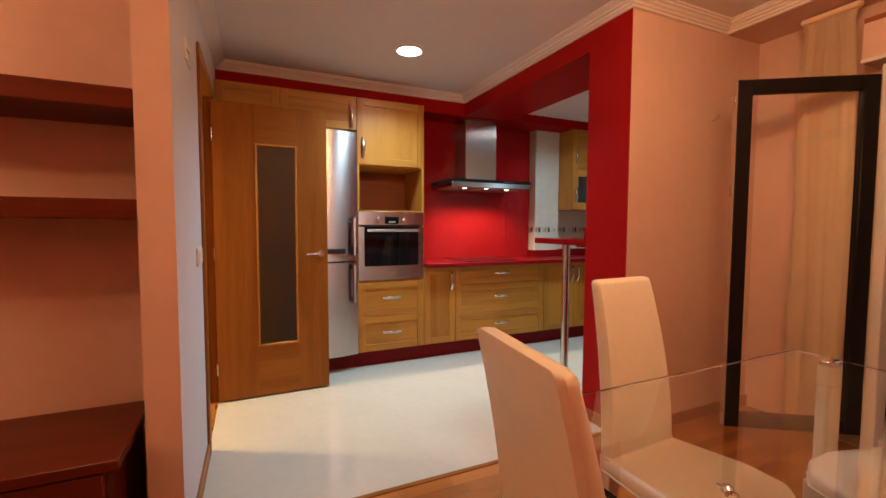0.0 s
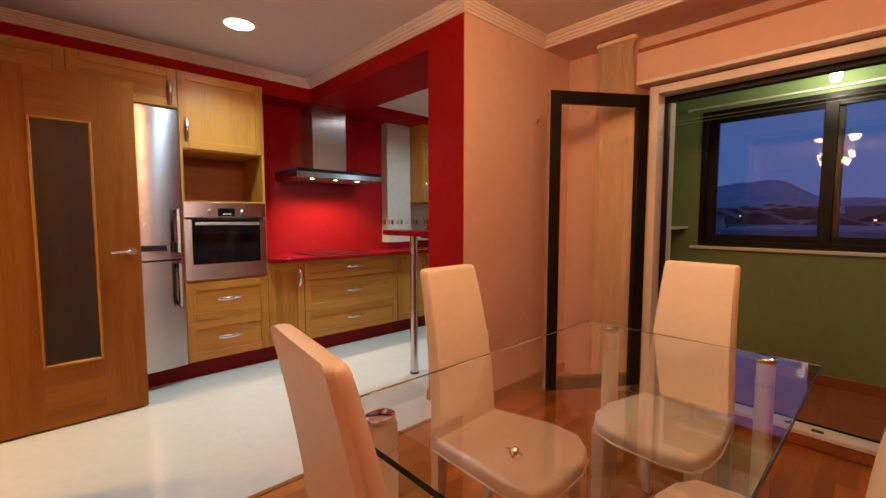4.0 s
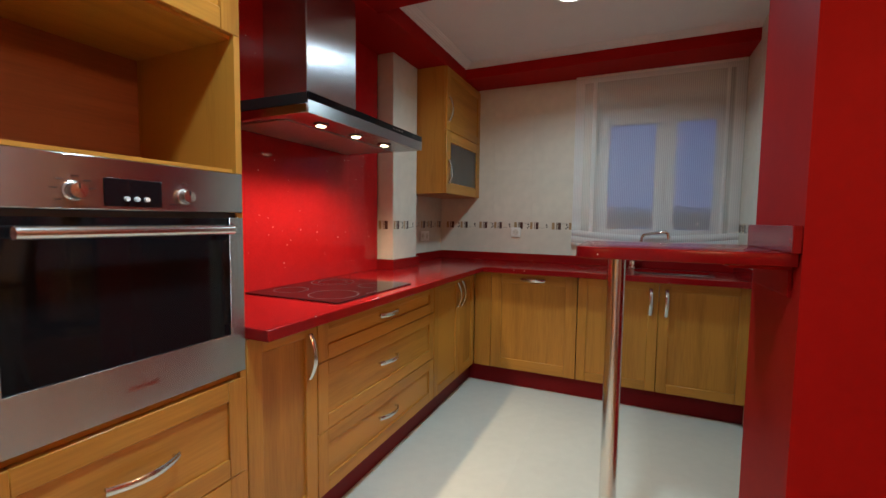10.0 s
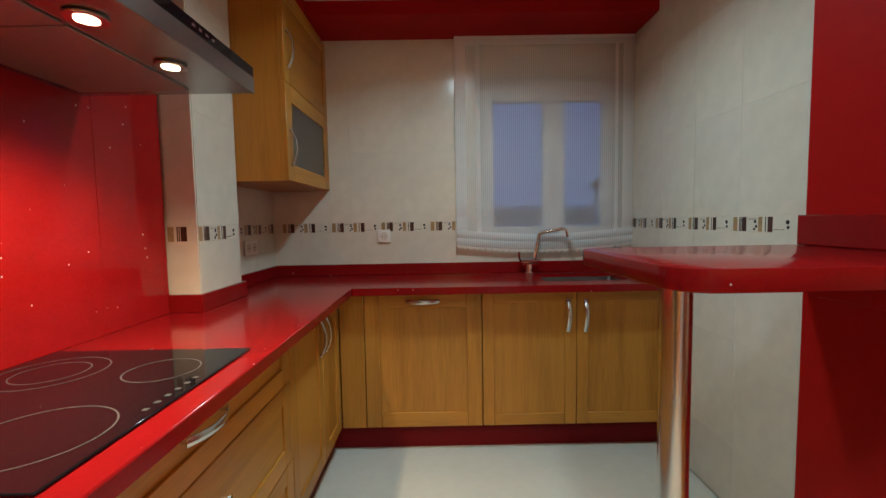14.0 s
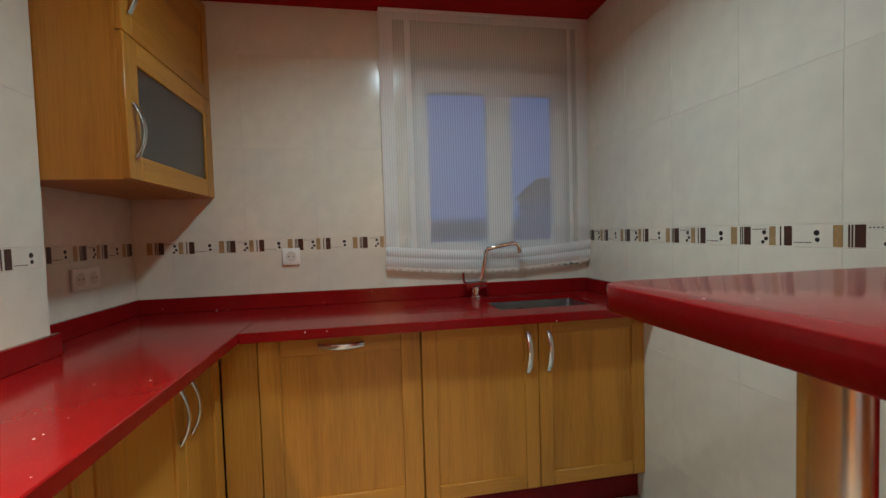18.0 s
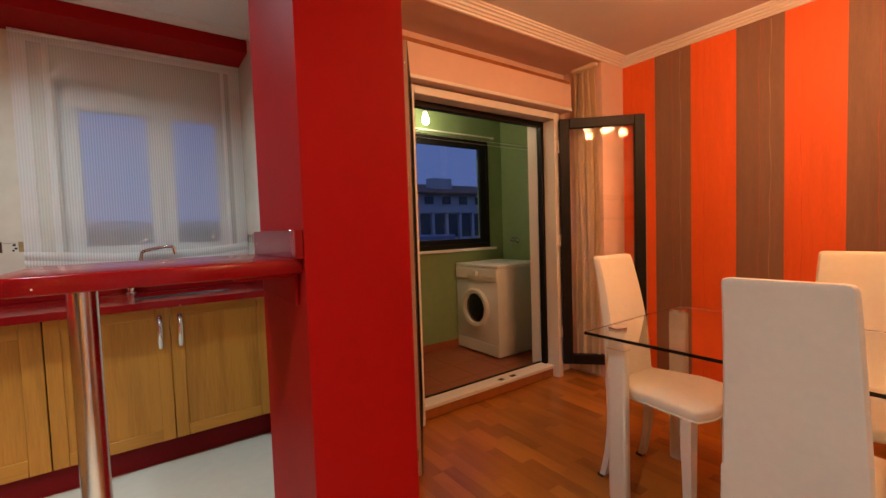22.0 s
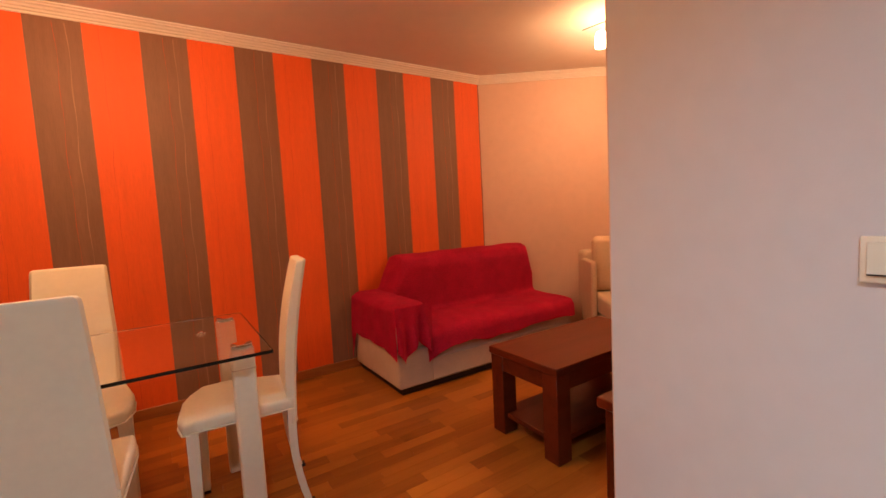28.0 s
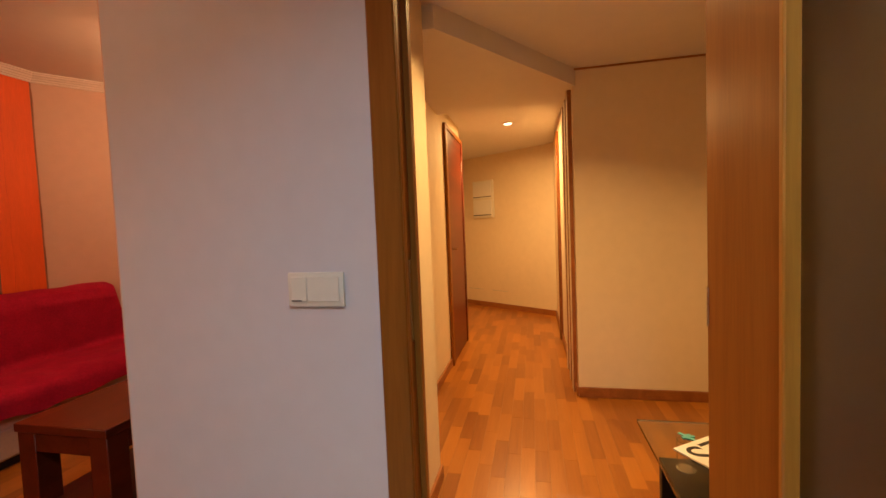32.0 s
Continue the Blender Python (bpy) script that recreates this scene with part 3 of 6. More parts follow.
skirting("baseboard_corridor_south", [(-3.36, -1.034, 2.195, 2.209, 0, 0.07)])
skirting("baseboard_corridor_north", [(-4.7, -2.08, 3.176, 3.19, 0, 0.07)])
structure("baseboard_corridor_end", wall_along((-4.60, 3.25), (-5.78, 1.53), 0.014, 0, 0.07), BASEWOOD, "oak skirting board at the corridor's end")
skirting("baseboard_balcony", [(4.255, 4.27, -0.72, 1.45, 0, 0.08), (3.30, 4.27, -0.72, -0.706, 0, 0.08)], TERRACOTTA)

VINE = material("pale_vine_print", (0.33, 0.175, 0.11), 0.6, vary=0.2, scale=12)
STEM = material("faint_stem_print", (0.60, 0.062, 0.008), 0.6, vary=0.2, scale=12)
# striped wallpaper: strips of paper on the long wall
paper = thing("wallpaper", (0, YL, 0), "vertical orange and taupe striped wallpaper on the long wall", "wallpaper")
edge = 2.809
for i in range(9):
    t0 = 2.560 - 0.5145 * i
    for name, a, b, mat in (("orange_strip", edge, t0, ORANGE), ("taupe_strip", t0, t0 - 0.245, TAUPE)):
        b = max(b, -1.567)
        if a - b > 0.01:
            bm = boxes((b, a, YL, YL + 0.003 + (0.0004 if mat is TAUPE else 0), 0.0, CEILING))
            strip = part(name, bm, mat, paper, smooth=False)
            for where, width, ink in ((0.72, 0.0042, VINE), (0.50, 0.0012, STEM)) if mat is TAUPE else ((0.30, 0.0016, STEM),):
                x = a - where * (a - b)
                sway = [x + 0.0035 * math.sin(1.15 * k + i) + 0.003 * math.sin(0.47 * k + 2 * i) for k in range(33)]
                line = sheet(1, 32, lambda u, v, sway=sway, width=width: (sway[round(v * 32)] + (u - 0.5) * width * (1.0 + 0.5 * math.sin(v * 40)), YL + 0.0041, 0.08 + 2.27 * v))
                part("printed_vine", line, ink, strip)
    edge = t0 - 0.245


# ---- kitchen doorway and door ----
frame1 = tagged(new("door_frame"), "oak veneered casing and lining of the kitchen doorway", "door frame")
for y0, y1 in ((DY0 - 0.068, DY0), (DY1, DY1 + 0.052)):
    part("casing", boxes((XW, XW + 0.014, y0, y1, 0, DZ), bevel=0.004), DOOR_Z, frame1)
part("head_casing", boxes((XW, XW + 0.014, DY0 - 0.068, DY1 + 0.060, DZ, DZ + 0.068), bevel=0.004), OAK_Y, frame1)
for y0, y1 in ((DY0 - 0.02, DY0), (DY1, DY1 + 0.02)):
    part("jamb", boxes((XW - 0.088, XW, y0, y1, 0, DZ), bevel=0.002), DOOR_Z, frame1)
part("head_jamb", boxes((XW - 0.088, XW, DY0 - 0.02, DY1 + 0.02, DZ, DZ + 0.02)), OAK_Y, frame1)
for y0, y1 in ((DY0, DY0 + 0.014), (DY1 - 0.014, DY1)):
    part("door_stop", boxes((XW - 0.07, XW - 0.045, y0, y1, 0, DZ)), DOOR_Z, frame1)
for y0, y1 in ((DY0 - 0.068, DY0), (DY1, DY1 + 0.068)):
    part("casing", boxes((XW - 0.092, XW - 0.078, y0, y1, 0, DZ), bevel=0.004), DOOR_Z, frame1)
part("strike_plate", boxes((XW - 0.04, XW - 0.015, DY0 - 0.0005, DY0 + 0.0015, 0.92, 1.12)), CHROME, frame1)

# the leaf stands open, square to the wall; local x from the hinge, y its thickness
leaf_m = Matrix.Translation((XW + 0.004, 3.2765, 0.012)) @ Matrix.Rotation(radians(0.75), 4, "Z")
door1 = new("door_1")
tagged(door1, "oak veneered door with a tall frosted glass pane, standing open", "door")
door1.matrix_basis = leaf_m
GRID[door1.name] = leaf_m
DW, DH = 0.728, 2.0
gx0, gx1, gz0, gz1 = 0.267, 0.508, 0.362, 1.728


def leaf_part(name, bm, mat, parent=door1, label="", smooth=True):
    bm.transform(leaf_m)
    return part(name, bm, mat, parent, label, smooth)


for x0, x1 in ((0, gx0 - 0.013), (gx1 + 0.013, DW)):
    leaf_part("stile", boxes((x0, x1, -0.02, 0.02, 0, DH)), DOOR_Z, smooth=False)
leaf_part("rail", boxes((gx0 - 0.013, gx1 + 0.013, -0.02, 0.02, 0, gz0 - 0.013)), DOOR_X, smooth=False)
leaf_part("rail", boxes((gx0 - 0.013, gx1 + 0.013, -0.02, 0.02, gz1 + 0.013, DH)), DOOR_X, smooth=False)
leaf_part("glazing_bead", boxes((gx0 - 0.013, gx0, -0.026, 0.026, gz0 - 0.013, gz1 + 0.013), (gx1, gx1 + 0.013, -0.026, 0.026, gz0 - 0.013, gz1 + 0.013), (gx0, gx1, -0.026, 0.026, gz0 - 0.013, gz0), (gx0, gx1, -0.026, 0.026, gz1, gz1 + 0.013), bevel=0.003), OAK_Z)
leaf_part("glass_pane", boxes((gx0, gx1, -0.004, 0.004, gz0, gz1)), FROST, label="frosted brown-grey glass pane")
for side in (-1, 1):
    h = leaf_part("door_handle", join(rod((0.680, side * 0.02, 0.985), (0.680, side * 0.030, 0.985), 0.024, seg=20), tube([(0.680, side * 0.03, 0.985), (0.680, side * 0.052, 0.985), (0.668, side * 0.060, 0.985), (0.635, side * 0.060, 0.986), (0.575, side * 0.058, 0.983)], 0.0085)), CHROME, label="satin nickel lever handle")
for z in (0.22, 1.0, 1.78):
    leaf_part("hinge", rod((-0.001, -0.018, z - 0.04), (-0.001, -0.018, z + 0.04), 0.005, seg=10), CHROME)


# ---- kitchen units ----
NORTH = Matrix.Translation((0, FRONT, 0))                                             # local x along the run, y into the wall
EAST = Matrix.Translation((EFRONT, 0, 0)) @ Matrix.Rotation(radians(-90), 4, "Z")      # local x = -y


def bow_handle(u, z, upright, m, span=0.165):
    """An arched flat bar handle on two feet."""
    pts = []
    for k in range(13):
        a = k / 12 * 2 - 1
        out = -0.012 - 0.026 * (1 - a * a)
        pts.append((u, out - 0.012, z + a * span / 2) if upright else (u + a * span / 2, out - 0.012, z))
    bm = tube(pts, 0.0038, 8, flat=2.7, up=(1, 0, 0) if upright else (0, 0, 1))
    feet = []
    for a in (-0.92, 0.92):
        c = (u, -0.03, z + a * span / 2) if upright else (u + a * span / 2, -0.03, z)
        feet.append(rod((c[0], -0.0105, c[2]), (c[0], -0.028, c[2]), 0.005, seg=8))
    bm = join(bm, *feet)
    bm.transform(m)
    return bm


def front(parent, m, u0, u1, z0, z1, mat_frame, mat_panel, handle=None, glazed=None, rail=0.058, name="door"):
    """A framed front with a sunken panel, standing 20 mm proud of the carcass."""
    g = 0.0015
    u0, u1, z0, z1 = u0 + g, u1 - g, z0 + g, z1 - g
    rw = min(rail, (z1 - z0) * 0.34)
    if glazed:
        d = part(name, boxes((u0 + rail - 0.004, u1 - rail + 0.004, -0.012, -0.007, z0 + rw - 0.004, z1 - rw + 0.004), m=m), glazed, parent, "frosted grey glass pane in an oak frame")
    else:
        d = part(name, boxes((u0 + rail - 0.002, u1 - rail + 0.002, -0.011, -0.001, z0 + rw - 0.002, z1 - rw + 0.002), bevel=0.002, m=m), mat_panel, parent)
    cross = {OAK_Z: OAK_X if m is not EAST else OAK_Y}.get(mat_frame, mat_frame)
    for a, b in ((u0, u0 + rail), (u1 - rail, u1)):
        part("stile", boxes((a, b, -0.020, 0, z0, z1), bevel=0.0022, m=m), OAK_Z, d)
    for a, b in ((z0, z0 + rw), (z1 - rw, z1)):
        part("rail", boxes((u0 + rail + 0.0002, u1 - rail - 0.0002, -0.0195, 0, a, b), bevel=0.0022, m=m), cross, d)
    if handle:
        part("handle", bow_handle(*handle, m), CHROME, d, "arched satin nickel handle")
    return d


def carcass(parent, m, u0, u1, z0, z1, depth, mat, back=0.006, lid=True):
    t = 0.016
    part("side_panel", boxes((u0, u0 + t, 0.001, depth, z0, z1), m=m), mat, parent, smooth=False)
    part("side_panel", boxes((u1 - t, u1, 0.001, depth, z0, z1), m=m), mat, parent, smooth=False)
    part("bottom_panel", boxes((u0 + t, u1 - t, 0.001, depth, z0, z0 + t), m=m), mat, parent, smooth=False)
    if lid:
        part("top_panel", boxes((u0 + t, u1 - t, 0.001, depth, z1 - t, z1), m=m), mat, parent, smooth=False)
    part("back_panel", boxes((u0 + t, u1 - t, depth - back, depth, z0 + t, z1 - t), m=m), mat, parent, smooth=False)


DEPTH = YN - FRONT - 0.004
BOT = 0.132

# larder behind the open door, fridge, cupboards above it
larder = thing("larder_cupboard", (0.12, FRONT, 0), "tall oak larder cupboard beside the fridge", "cabinet")
carcass(larder, NORTH, XW + 0.004, 0.325, BOT, 1.965, DEPTH, OAK_Z)
front(larder, NORTH, XW + 0.004, 0.325, BOT, 1.965, OAK_Z, OAK_Z, (0.27, 1.0, True))
over = thing("overhead_cabinet", (0.42, FRONT, 1.97), "oak cupboard above the fridge with two framed doors", "cabinet")
carcass(over, NORTH, XW + 0.004, 0.935, 1.972, 2.238, DEPTH, OAK_X)
front(over, NORTH, XW + 0.004, 0.353, 1.972, 2.238, OAK_X, OAK_X)
front(over, NORTH, 0.353, 0.935, 1.972, 2.238, OAK_X, OAK_X, (0.893, 2.07, True))

fridge = thing("fridge_freezer", (0.63, 3.56, 0), "tall brushed steel fridge-freezer with rounded front and bar handles", "fridge")


def fridge_door(z0, z1):
    outline = [(0.332 + 0.596 * k / 12, 3.545 - 0.036 * (1 - (k / 6 - 1) ** 2)) for k in range(13)] + [(0.928, 3.60), (0.332, 3.60)]
    return prism(outline, z0, z1)


part("body", boxes((0.337, 0.923, 3.602, 4.04, 0.133, 1.945), bevel=0.004), BLACK, fridge)
upper = part("upper_door", fridge_door(0.912, 1.950), STEEL_X, fridge)
lower = part("lower_door", fridge_door(0.135, 0.900), STEEL_X, fridge)
for door_part, z0, z1 in ((upper, 0.955, 1.27), (lower, 0.57, 0.888)):
    part("handle", join(boxes((0.880, 0.906, 3.478, 3.492, z0, z1), bevel=0.004), boxes((0.884, 0.902, 3.491, 3.54, z0 + 0.01, z0 + 0.04), (0.884, 0.902, 3.491, 3.54, z1 - 0.04, z1 - 0.01))), BLACK, door_part, "dark vertical bar handle")
    part("handle_front", boxes((0.884, 0.902, 3.4755, 3.4779, z0 + 0.006, z1 - 0.006), bevel=0.0008), STEEL_X, door_part, "steel facing of the handle")
part("control_strip", boxes((0.655, 0.825, 3.5045, 3.54, 0.975, 1.015), bevel=0.004), BLACK, upper, "dark grey display strip")
part("handle_housing", boxes((0.862, 0.924, 3.500, 3.545, 0.965, 1.030), bevel=0.006), BLACK, upper, "dark plastic housing beside the handle")
part("door_gap", boxes((0.340, 0.920, 3.552, 3.60, 0.9005, 0.9115)), BLACK, fridge)

# oven column
column = thing("oven_column", (1.23, FRONT, 0), "tall oak oven housing with drawers, open niche and cupboard", "cabinet")
for u in (0.937, 1.504):
    part("side_panel", boxes((u, u + 0.019, -0.018, DEPTH, BOT, 2.238), m=NORTH), OAK_Z, column, smooth=False)
for z in (BOT, 0.722, 1.312, 1.692, 2.219):
    part("shelf", boxes((0.956, 1.504, -0.002, DEPTH - 0.01, z, z + 0.018), m=NORTH), OAK_X, column, smooth=False)
part("back_panel", boxes((0.956, 1.504, DEPTH - 0.05, DEPTH - 0.04, BOT, 2.21), m=NORTH), NICHE, column, "reddish brown back panel of the niche", smooth=False)
front(column, NORTH, 0.937, 1.523, 1.700, 2.238, OAK_Z, OAK_Z, (0.985, 1.835, True))
front(column, NORTH, 0.937, 1.523, 0.432, 0.722, OAK_X, OAK_X, (1.23, 0.585, False), name="drawer")
front(column, NORTH, 0.937, 1.523, BOT, 0.432, OAK_X, OAK_X, (1.23, 0.29, False), name="drawer")

oven = thing("oven", (1.23, 3.56, 0.735), "built-in stainless steel oven with a dark glass door", "oven")
part("body", boxes((0.962, 1.498, 3.60, 4.0, 0.742, 1.308)), BLACK, oven)
fascia = part("control_panel", boxes((0.942, 1.519, 3.560, 3.60, 1.205, 1.318), bevel=0.003), STEEL_X, oven)
part("display", boxes((1.167, 1.288, 3.5575, 3.565, 1.214, 1.275), bevel=0.001), BLACKGLASS, fascia, "black clock display")
for x in (1.210, 1.231, 1.252):
    part("button", rod((x, 3.5585, 1.231), (x, 3.551, 1.231), 0.0060, 0.0050, seg=14), ENAMEL, fascia)
for x in (1.114, 1.345):
    knob = turned([(0.0205, 0.0), (0.0205, 0.003), (0.0175, 0.005), (0.0170, 0.019), (0.0150, 0.0225), (0.0, 0.0235)], (0, 0, 0), 28)
    knob.transform(Matrix.Translation((x, 3.5605, 1.243)) @ Matrix.Rotation(radians(90), 4, "X"))
    k = part("knob", knob, CHROME, fascia, "round satin knob")
    part("pointer", boxes((x - 0.0012, x + 0.0012, 3.5362, 3.5372, 1.247, 1.257)), BLACK, k, smooth=False)
marks = [(1.114 + 0.034 * math.cos(a), 1.243 + 0.030 * math.sin(a)) for a in (0.2, 0.8, 1.5, 2.3, 3.0, 3.8)] + [(1.345, 1.276), (1.345 - 0.031, 1.222)]
for x, z in marks:
    part("printed_mark", boxes((x - 0.007, x + 0.007, 3.5592, 3.5600, z - 0.0012, z + 0.0012)), INK, fascia, smooth=False)
part("gap", boxes((0.95, 1.51, 3.575, 3.60, 1.190, 1.206)), BLACK, oven)
ubent = prism([(0.942, 0.742), (1.519, 0.742), (1.519, 1.192), (1.474, 1.192), (1.474, 0.858), (0.992, 0.858), (0.992, 1.192), (0.942, 1.192)], -3.598, -3.562, 0.0008, 1)
ubent.transform(Matrix(((1, 0, 0, 0), (0, 0, -1, 0), (0, 1, 0, 0), (0, 0, 0, 1))))
odoor = part("door", ubent, STEEL_X, oven)
part("window_pane", boxes((0.990, 1.476, 3.567, 3.574, 0.855, 1.190)), BLACKGLASS, odoor, "dark reflecting oven window")
part("handle", join(tube([(1.005, 3.520, 1.160), (1.452, 3.520, 1.160)], 0.013, 12), rod((1.05, 3.52, 1.158), (1.05, 3.565, 1.158), 0.008), rod((1.425, 3.52, 1.158), (1.425, 3.565, 1.158), 0.008)), CHROME, odoor, "straight steel bar handle")
part("oven_rack", join(*[tube([(1.06, 3.60 + 0.05 * k, 0.93), (1.42, 3.60 + 0.05 * k, 0.93)], 0.003, 6) for k in range(3)]), CHROME, oven)
part("maker_mark", boxes((1.20, 1.27, 3.5612, 3.562, 0.79, 0.802)), CHROME, odoor, smooth=False)

# base units, north run
ztop = TOP - 0.038
b1 = thing("base_cabinet", (1.68, FRONT, 0), "narrow oak base unit with one framed door", "cabinet", "kitchen base units")
carcass(b1, NORTH, 1.525, 1.835, BOT, ztop, DEPTH, OAK_Z)
front(b1, NORTH, 1.525, 1.835, BOT, ztop, OAK_Z, OAK_Z, (1.795, 0.70, True, ))
b2 = thing("drawer_unit", (2.33, FRONT, 0), "wide oak drawer unit with three framed drawers under the hob", "cabinet", "kitchen base units")
carcass(b2, NORTH, 1.837, 2.838, BOT, ztop, DEPTH, OAK_Z)
for z0, z1 in ((0.655, ztop), (0.382, 0.655), (BOT, 0.382)):
    front(b2, NORTH, 1.837, 2.838, z0, z1, OAK_X, OAK_X, (2.337, (z0 + z1) / 2 + 0.01, False), name="drawer")
b3 = thing("corner_cabinet", (3.2, FRONT, 0), "oak corner base unit with two framed doors", "cabinet", "kitchen base units")
carcass(b3, NORTH, 2.840, 3.55, BOT, ztop, DEPTH, OAK_Z)
front(b3, NORTH, 2.840, 3.235, BOT, ztop, OAK_Z, OAK_Z, (3.200, 0.70, True))
front(b3, NORTH, 3.235, 3.528, BOT, ztop, OAK_Z, OAK_Z, (3.275, 0.70, True))
# east run
ED = XE - EFRONT - 0.004
e0 = thing("corner_filler", (EFRONT, 3.5, 0), "oak filler strip in the corner of the base units", "cabinet", "kitchen base units")
part("panel", boxes((-3.562, -3.438, -0.018, 0.0, BOT, ztop), bevel=0.002, m=EAST), OAK_Z, e0)
e1 = thing("dishwasher_front", (EFRONT, 3.14, 0), "integrated dishwasher behind a framed oak front", "dishwasher", "kitchen base units")
part("body", boxes((-3.43, -2.845, 0.002, ED, BOT, ztop), m=EAST), BLACK, e1)
front(e1, EAST, -3.436, -2.840, BOT, ztop, OAK_Z, OAK_Z, (-3.138, 0.785, False), rail=0.075)
e2 = thing("sink_cabinet", (EFRONT, 2.36, 0), "oak sink base unit with two framed doors", "cabinet", "kitchen base units")
carcass(e2, EAST, -2.838, -1.880, BOT, ztop, ED, OAK_Z, lid=False)
front(e2, EAST, -2.838, -2.358, BOT, ztop, OAK_Z, OAK_Z, (-2.402, 0.70, True))
front(e2, EAST, -2.358, -1.880, BOT, ztop, OAK_Z, OAK_Z, (-2.314, 0.70, True))
kick = thing("plinth", (2.2, 3.63, 0), "dark red plinth boards under the kitchen units", "plinth")
part("plinth_board", boxes((XW + 0.002, EFRONT + 0.05, FRONT + 0.035, FRONT + 0.05, 0.0, BOT - 0.002)), KICK, kick)
part("plinth_board", boxes((EFRONT + 0.035, EFRONT + 0.05, YS, FRONT + 0.034, 0.0, BOT - 0.002)), KICK, kick)

# worktop with upstands, sunk sink, hob
NOSE_N, NOSE_E = 3.476, 3.460                      # front edges of the two runs
SX0, SX1, SY0, SY1 = 3.585, 3.860, 2.055, 2.500
work = thing("worktop", (2.6, 3.8, TOP), "glossy red quartz worktop in an L with low upstands", "worktop")
part("slab", boxes((1.524, XE - 0.001, NOSE_N, YN - 0.001, TOP - 0.036, TOP), bevel=0.003), QUARTZ, work)
rim = [(NOSE_E, YS + 0.001), (XE - 0.001, YS + 0.001), (XE - 0.001, NOSE_N - 0.0005), (NOSE_E, NOSE_N - 0.0005)]
hole = [(SX0, SY0), (SX1, SY0), (SX1, SY1), (SX0, SY1)]
slab = bmesh.new()
tops = [[slab.verts.new((x, y, TOP - k * (0.036 if ring_pts is rim else 0.016))) for x, y in ring_pts] for k in (0, 1) for ring_pts in (rim, hole)]
for k in range(4):
    q = (k + 1) % 4
    slab.faces.new((tops[0][k], tops[0][q], tops[1][q], tops[1][k]))
    slab.faces.new((tops[2][k], tops[3][k], tops[3][q], tops[2][q]))
    slab.faces.new((tops[0][k], tops[2][k], tops[2][q], tops[0][q]))
    slab.faces.new((tops[1][k], tops[1][q], tops[3][q], tops[3][k]))
part("slab", slab, QUARTZ, work, smooth=False)
part("front_edge", boxes((NOSE_E - 0.005, NOSE_E, YS + 0.001, NOSE_N - 0.0005, TOP - 0.0365, TOP - 0.0005), bevel=0.002), QUARTZ, work)
UP = TOP + 0.066
for b in ((2.972, 2.992, 3.922, YN, TOP, UP), (2.992, 3.330, 3.922, 3.942, TOP, UP), (3.312, 3.332, 3.942, YN, TOP, UP), (3.332, 3.985, YN - 0.021, YN - 0.001, TOP, UP), (XE - 0.021, XE - 0.001, 1.897, YN - 0.001, TOP, UP), (3.445, XE - 0.001, YS + 0.001, 1.897, TOP, UP)):
    part("upstand", boxes(b, bevel=0.002), QUARTZ, work)
for k in range(5):
    part("drainer_groove", boxes((3.63 + 0.045 * k, 3.637 + 0.045 * k, 2.58, 2.88, TOP + 0.0002, TOP + 0.0018), bevel=0.0007), QUARTZ, work)

sink = thing("sink", (3.72, 2.28, TOP - 0.2), "undermounted stainless steel sink bowl", "sink")
bowl = boxes((SX0 - 0.004, SX1 + 0.004, SY0 - 0.004, SY1 + 0.004, TOP - 0.20, TOP - 0.014))
bmesh.ops.delete(bowl, geom=[f for f in bowl.faces if f.normal.z > 0.9], context="FACES")
bmesh.ops.bevel(bowl, geom=[e for e in bowl.edges if not e.is_boundary], offset=0.025, segments=3, affect="EDGES", profile=0.5)
part("bowl", thicken(bowl, 0.002), STEEL_X, sink)
part("drain", turned([(0.001, 0.003), (0.035, 0.003), (0.042, 0.0), (0.042, -0.003)], (3.74, 2.36, TOP - 0.196)), POLISH, sink)
part("overflow", boxes((SX1 - 0.0015, SX1 + 0.002, 2.295, 2.325, TOP - 0.068, TOP - 0.046), bevel=0.001), BLACK, sink, "dark overflow slot")
tap = thing("tap", (3.93, 2.526, TOP), "chrome kitchen tap with a tall bent spout", "tap")
part("base", turned([(0.026, 0), (0.026, 0.006), (0.021, 0.012), (0.020, 0.05), (0.018, 0.055)], (3.93, 2.516, TOP)), POLISH, tap)
part("body", rod((3.93, 2.561, TOP + 0.065), (3.93, 2.461, TOP + 0.065), 0.021, seg=20), POLISH, tap)
part("lever", tube([(3.93, 2.561, TOP + 0.066), (3.925, 2.573, TOP + 0.09), (3.915, 2.578, TOP + 0.13)], 0.006, 8), POLISH, tap)
part("spout", tube([(3.93, 2.486, TOP + 0.07), (3.93, 2.471, TOP + 0.15), (3.93, 2.458, TOP + 0.225), (3.928, 2.446, TOP + 0.24), (3.92, 2.416, TOP + 0.247), (3.905, 2.336, TOP + 0.262), (3.90, 2.311, TOP + 0.262), (3.898, 2.298, TOP + 0.25), (3.896, 2.293, TOP + 0.215)], 0.011, 12), POLISH, tap)

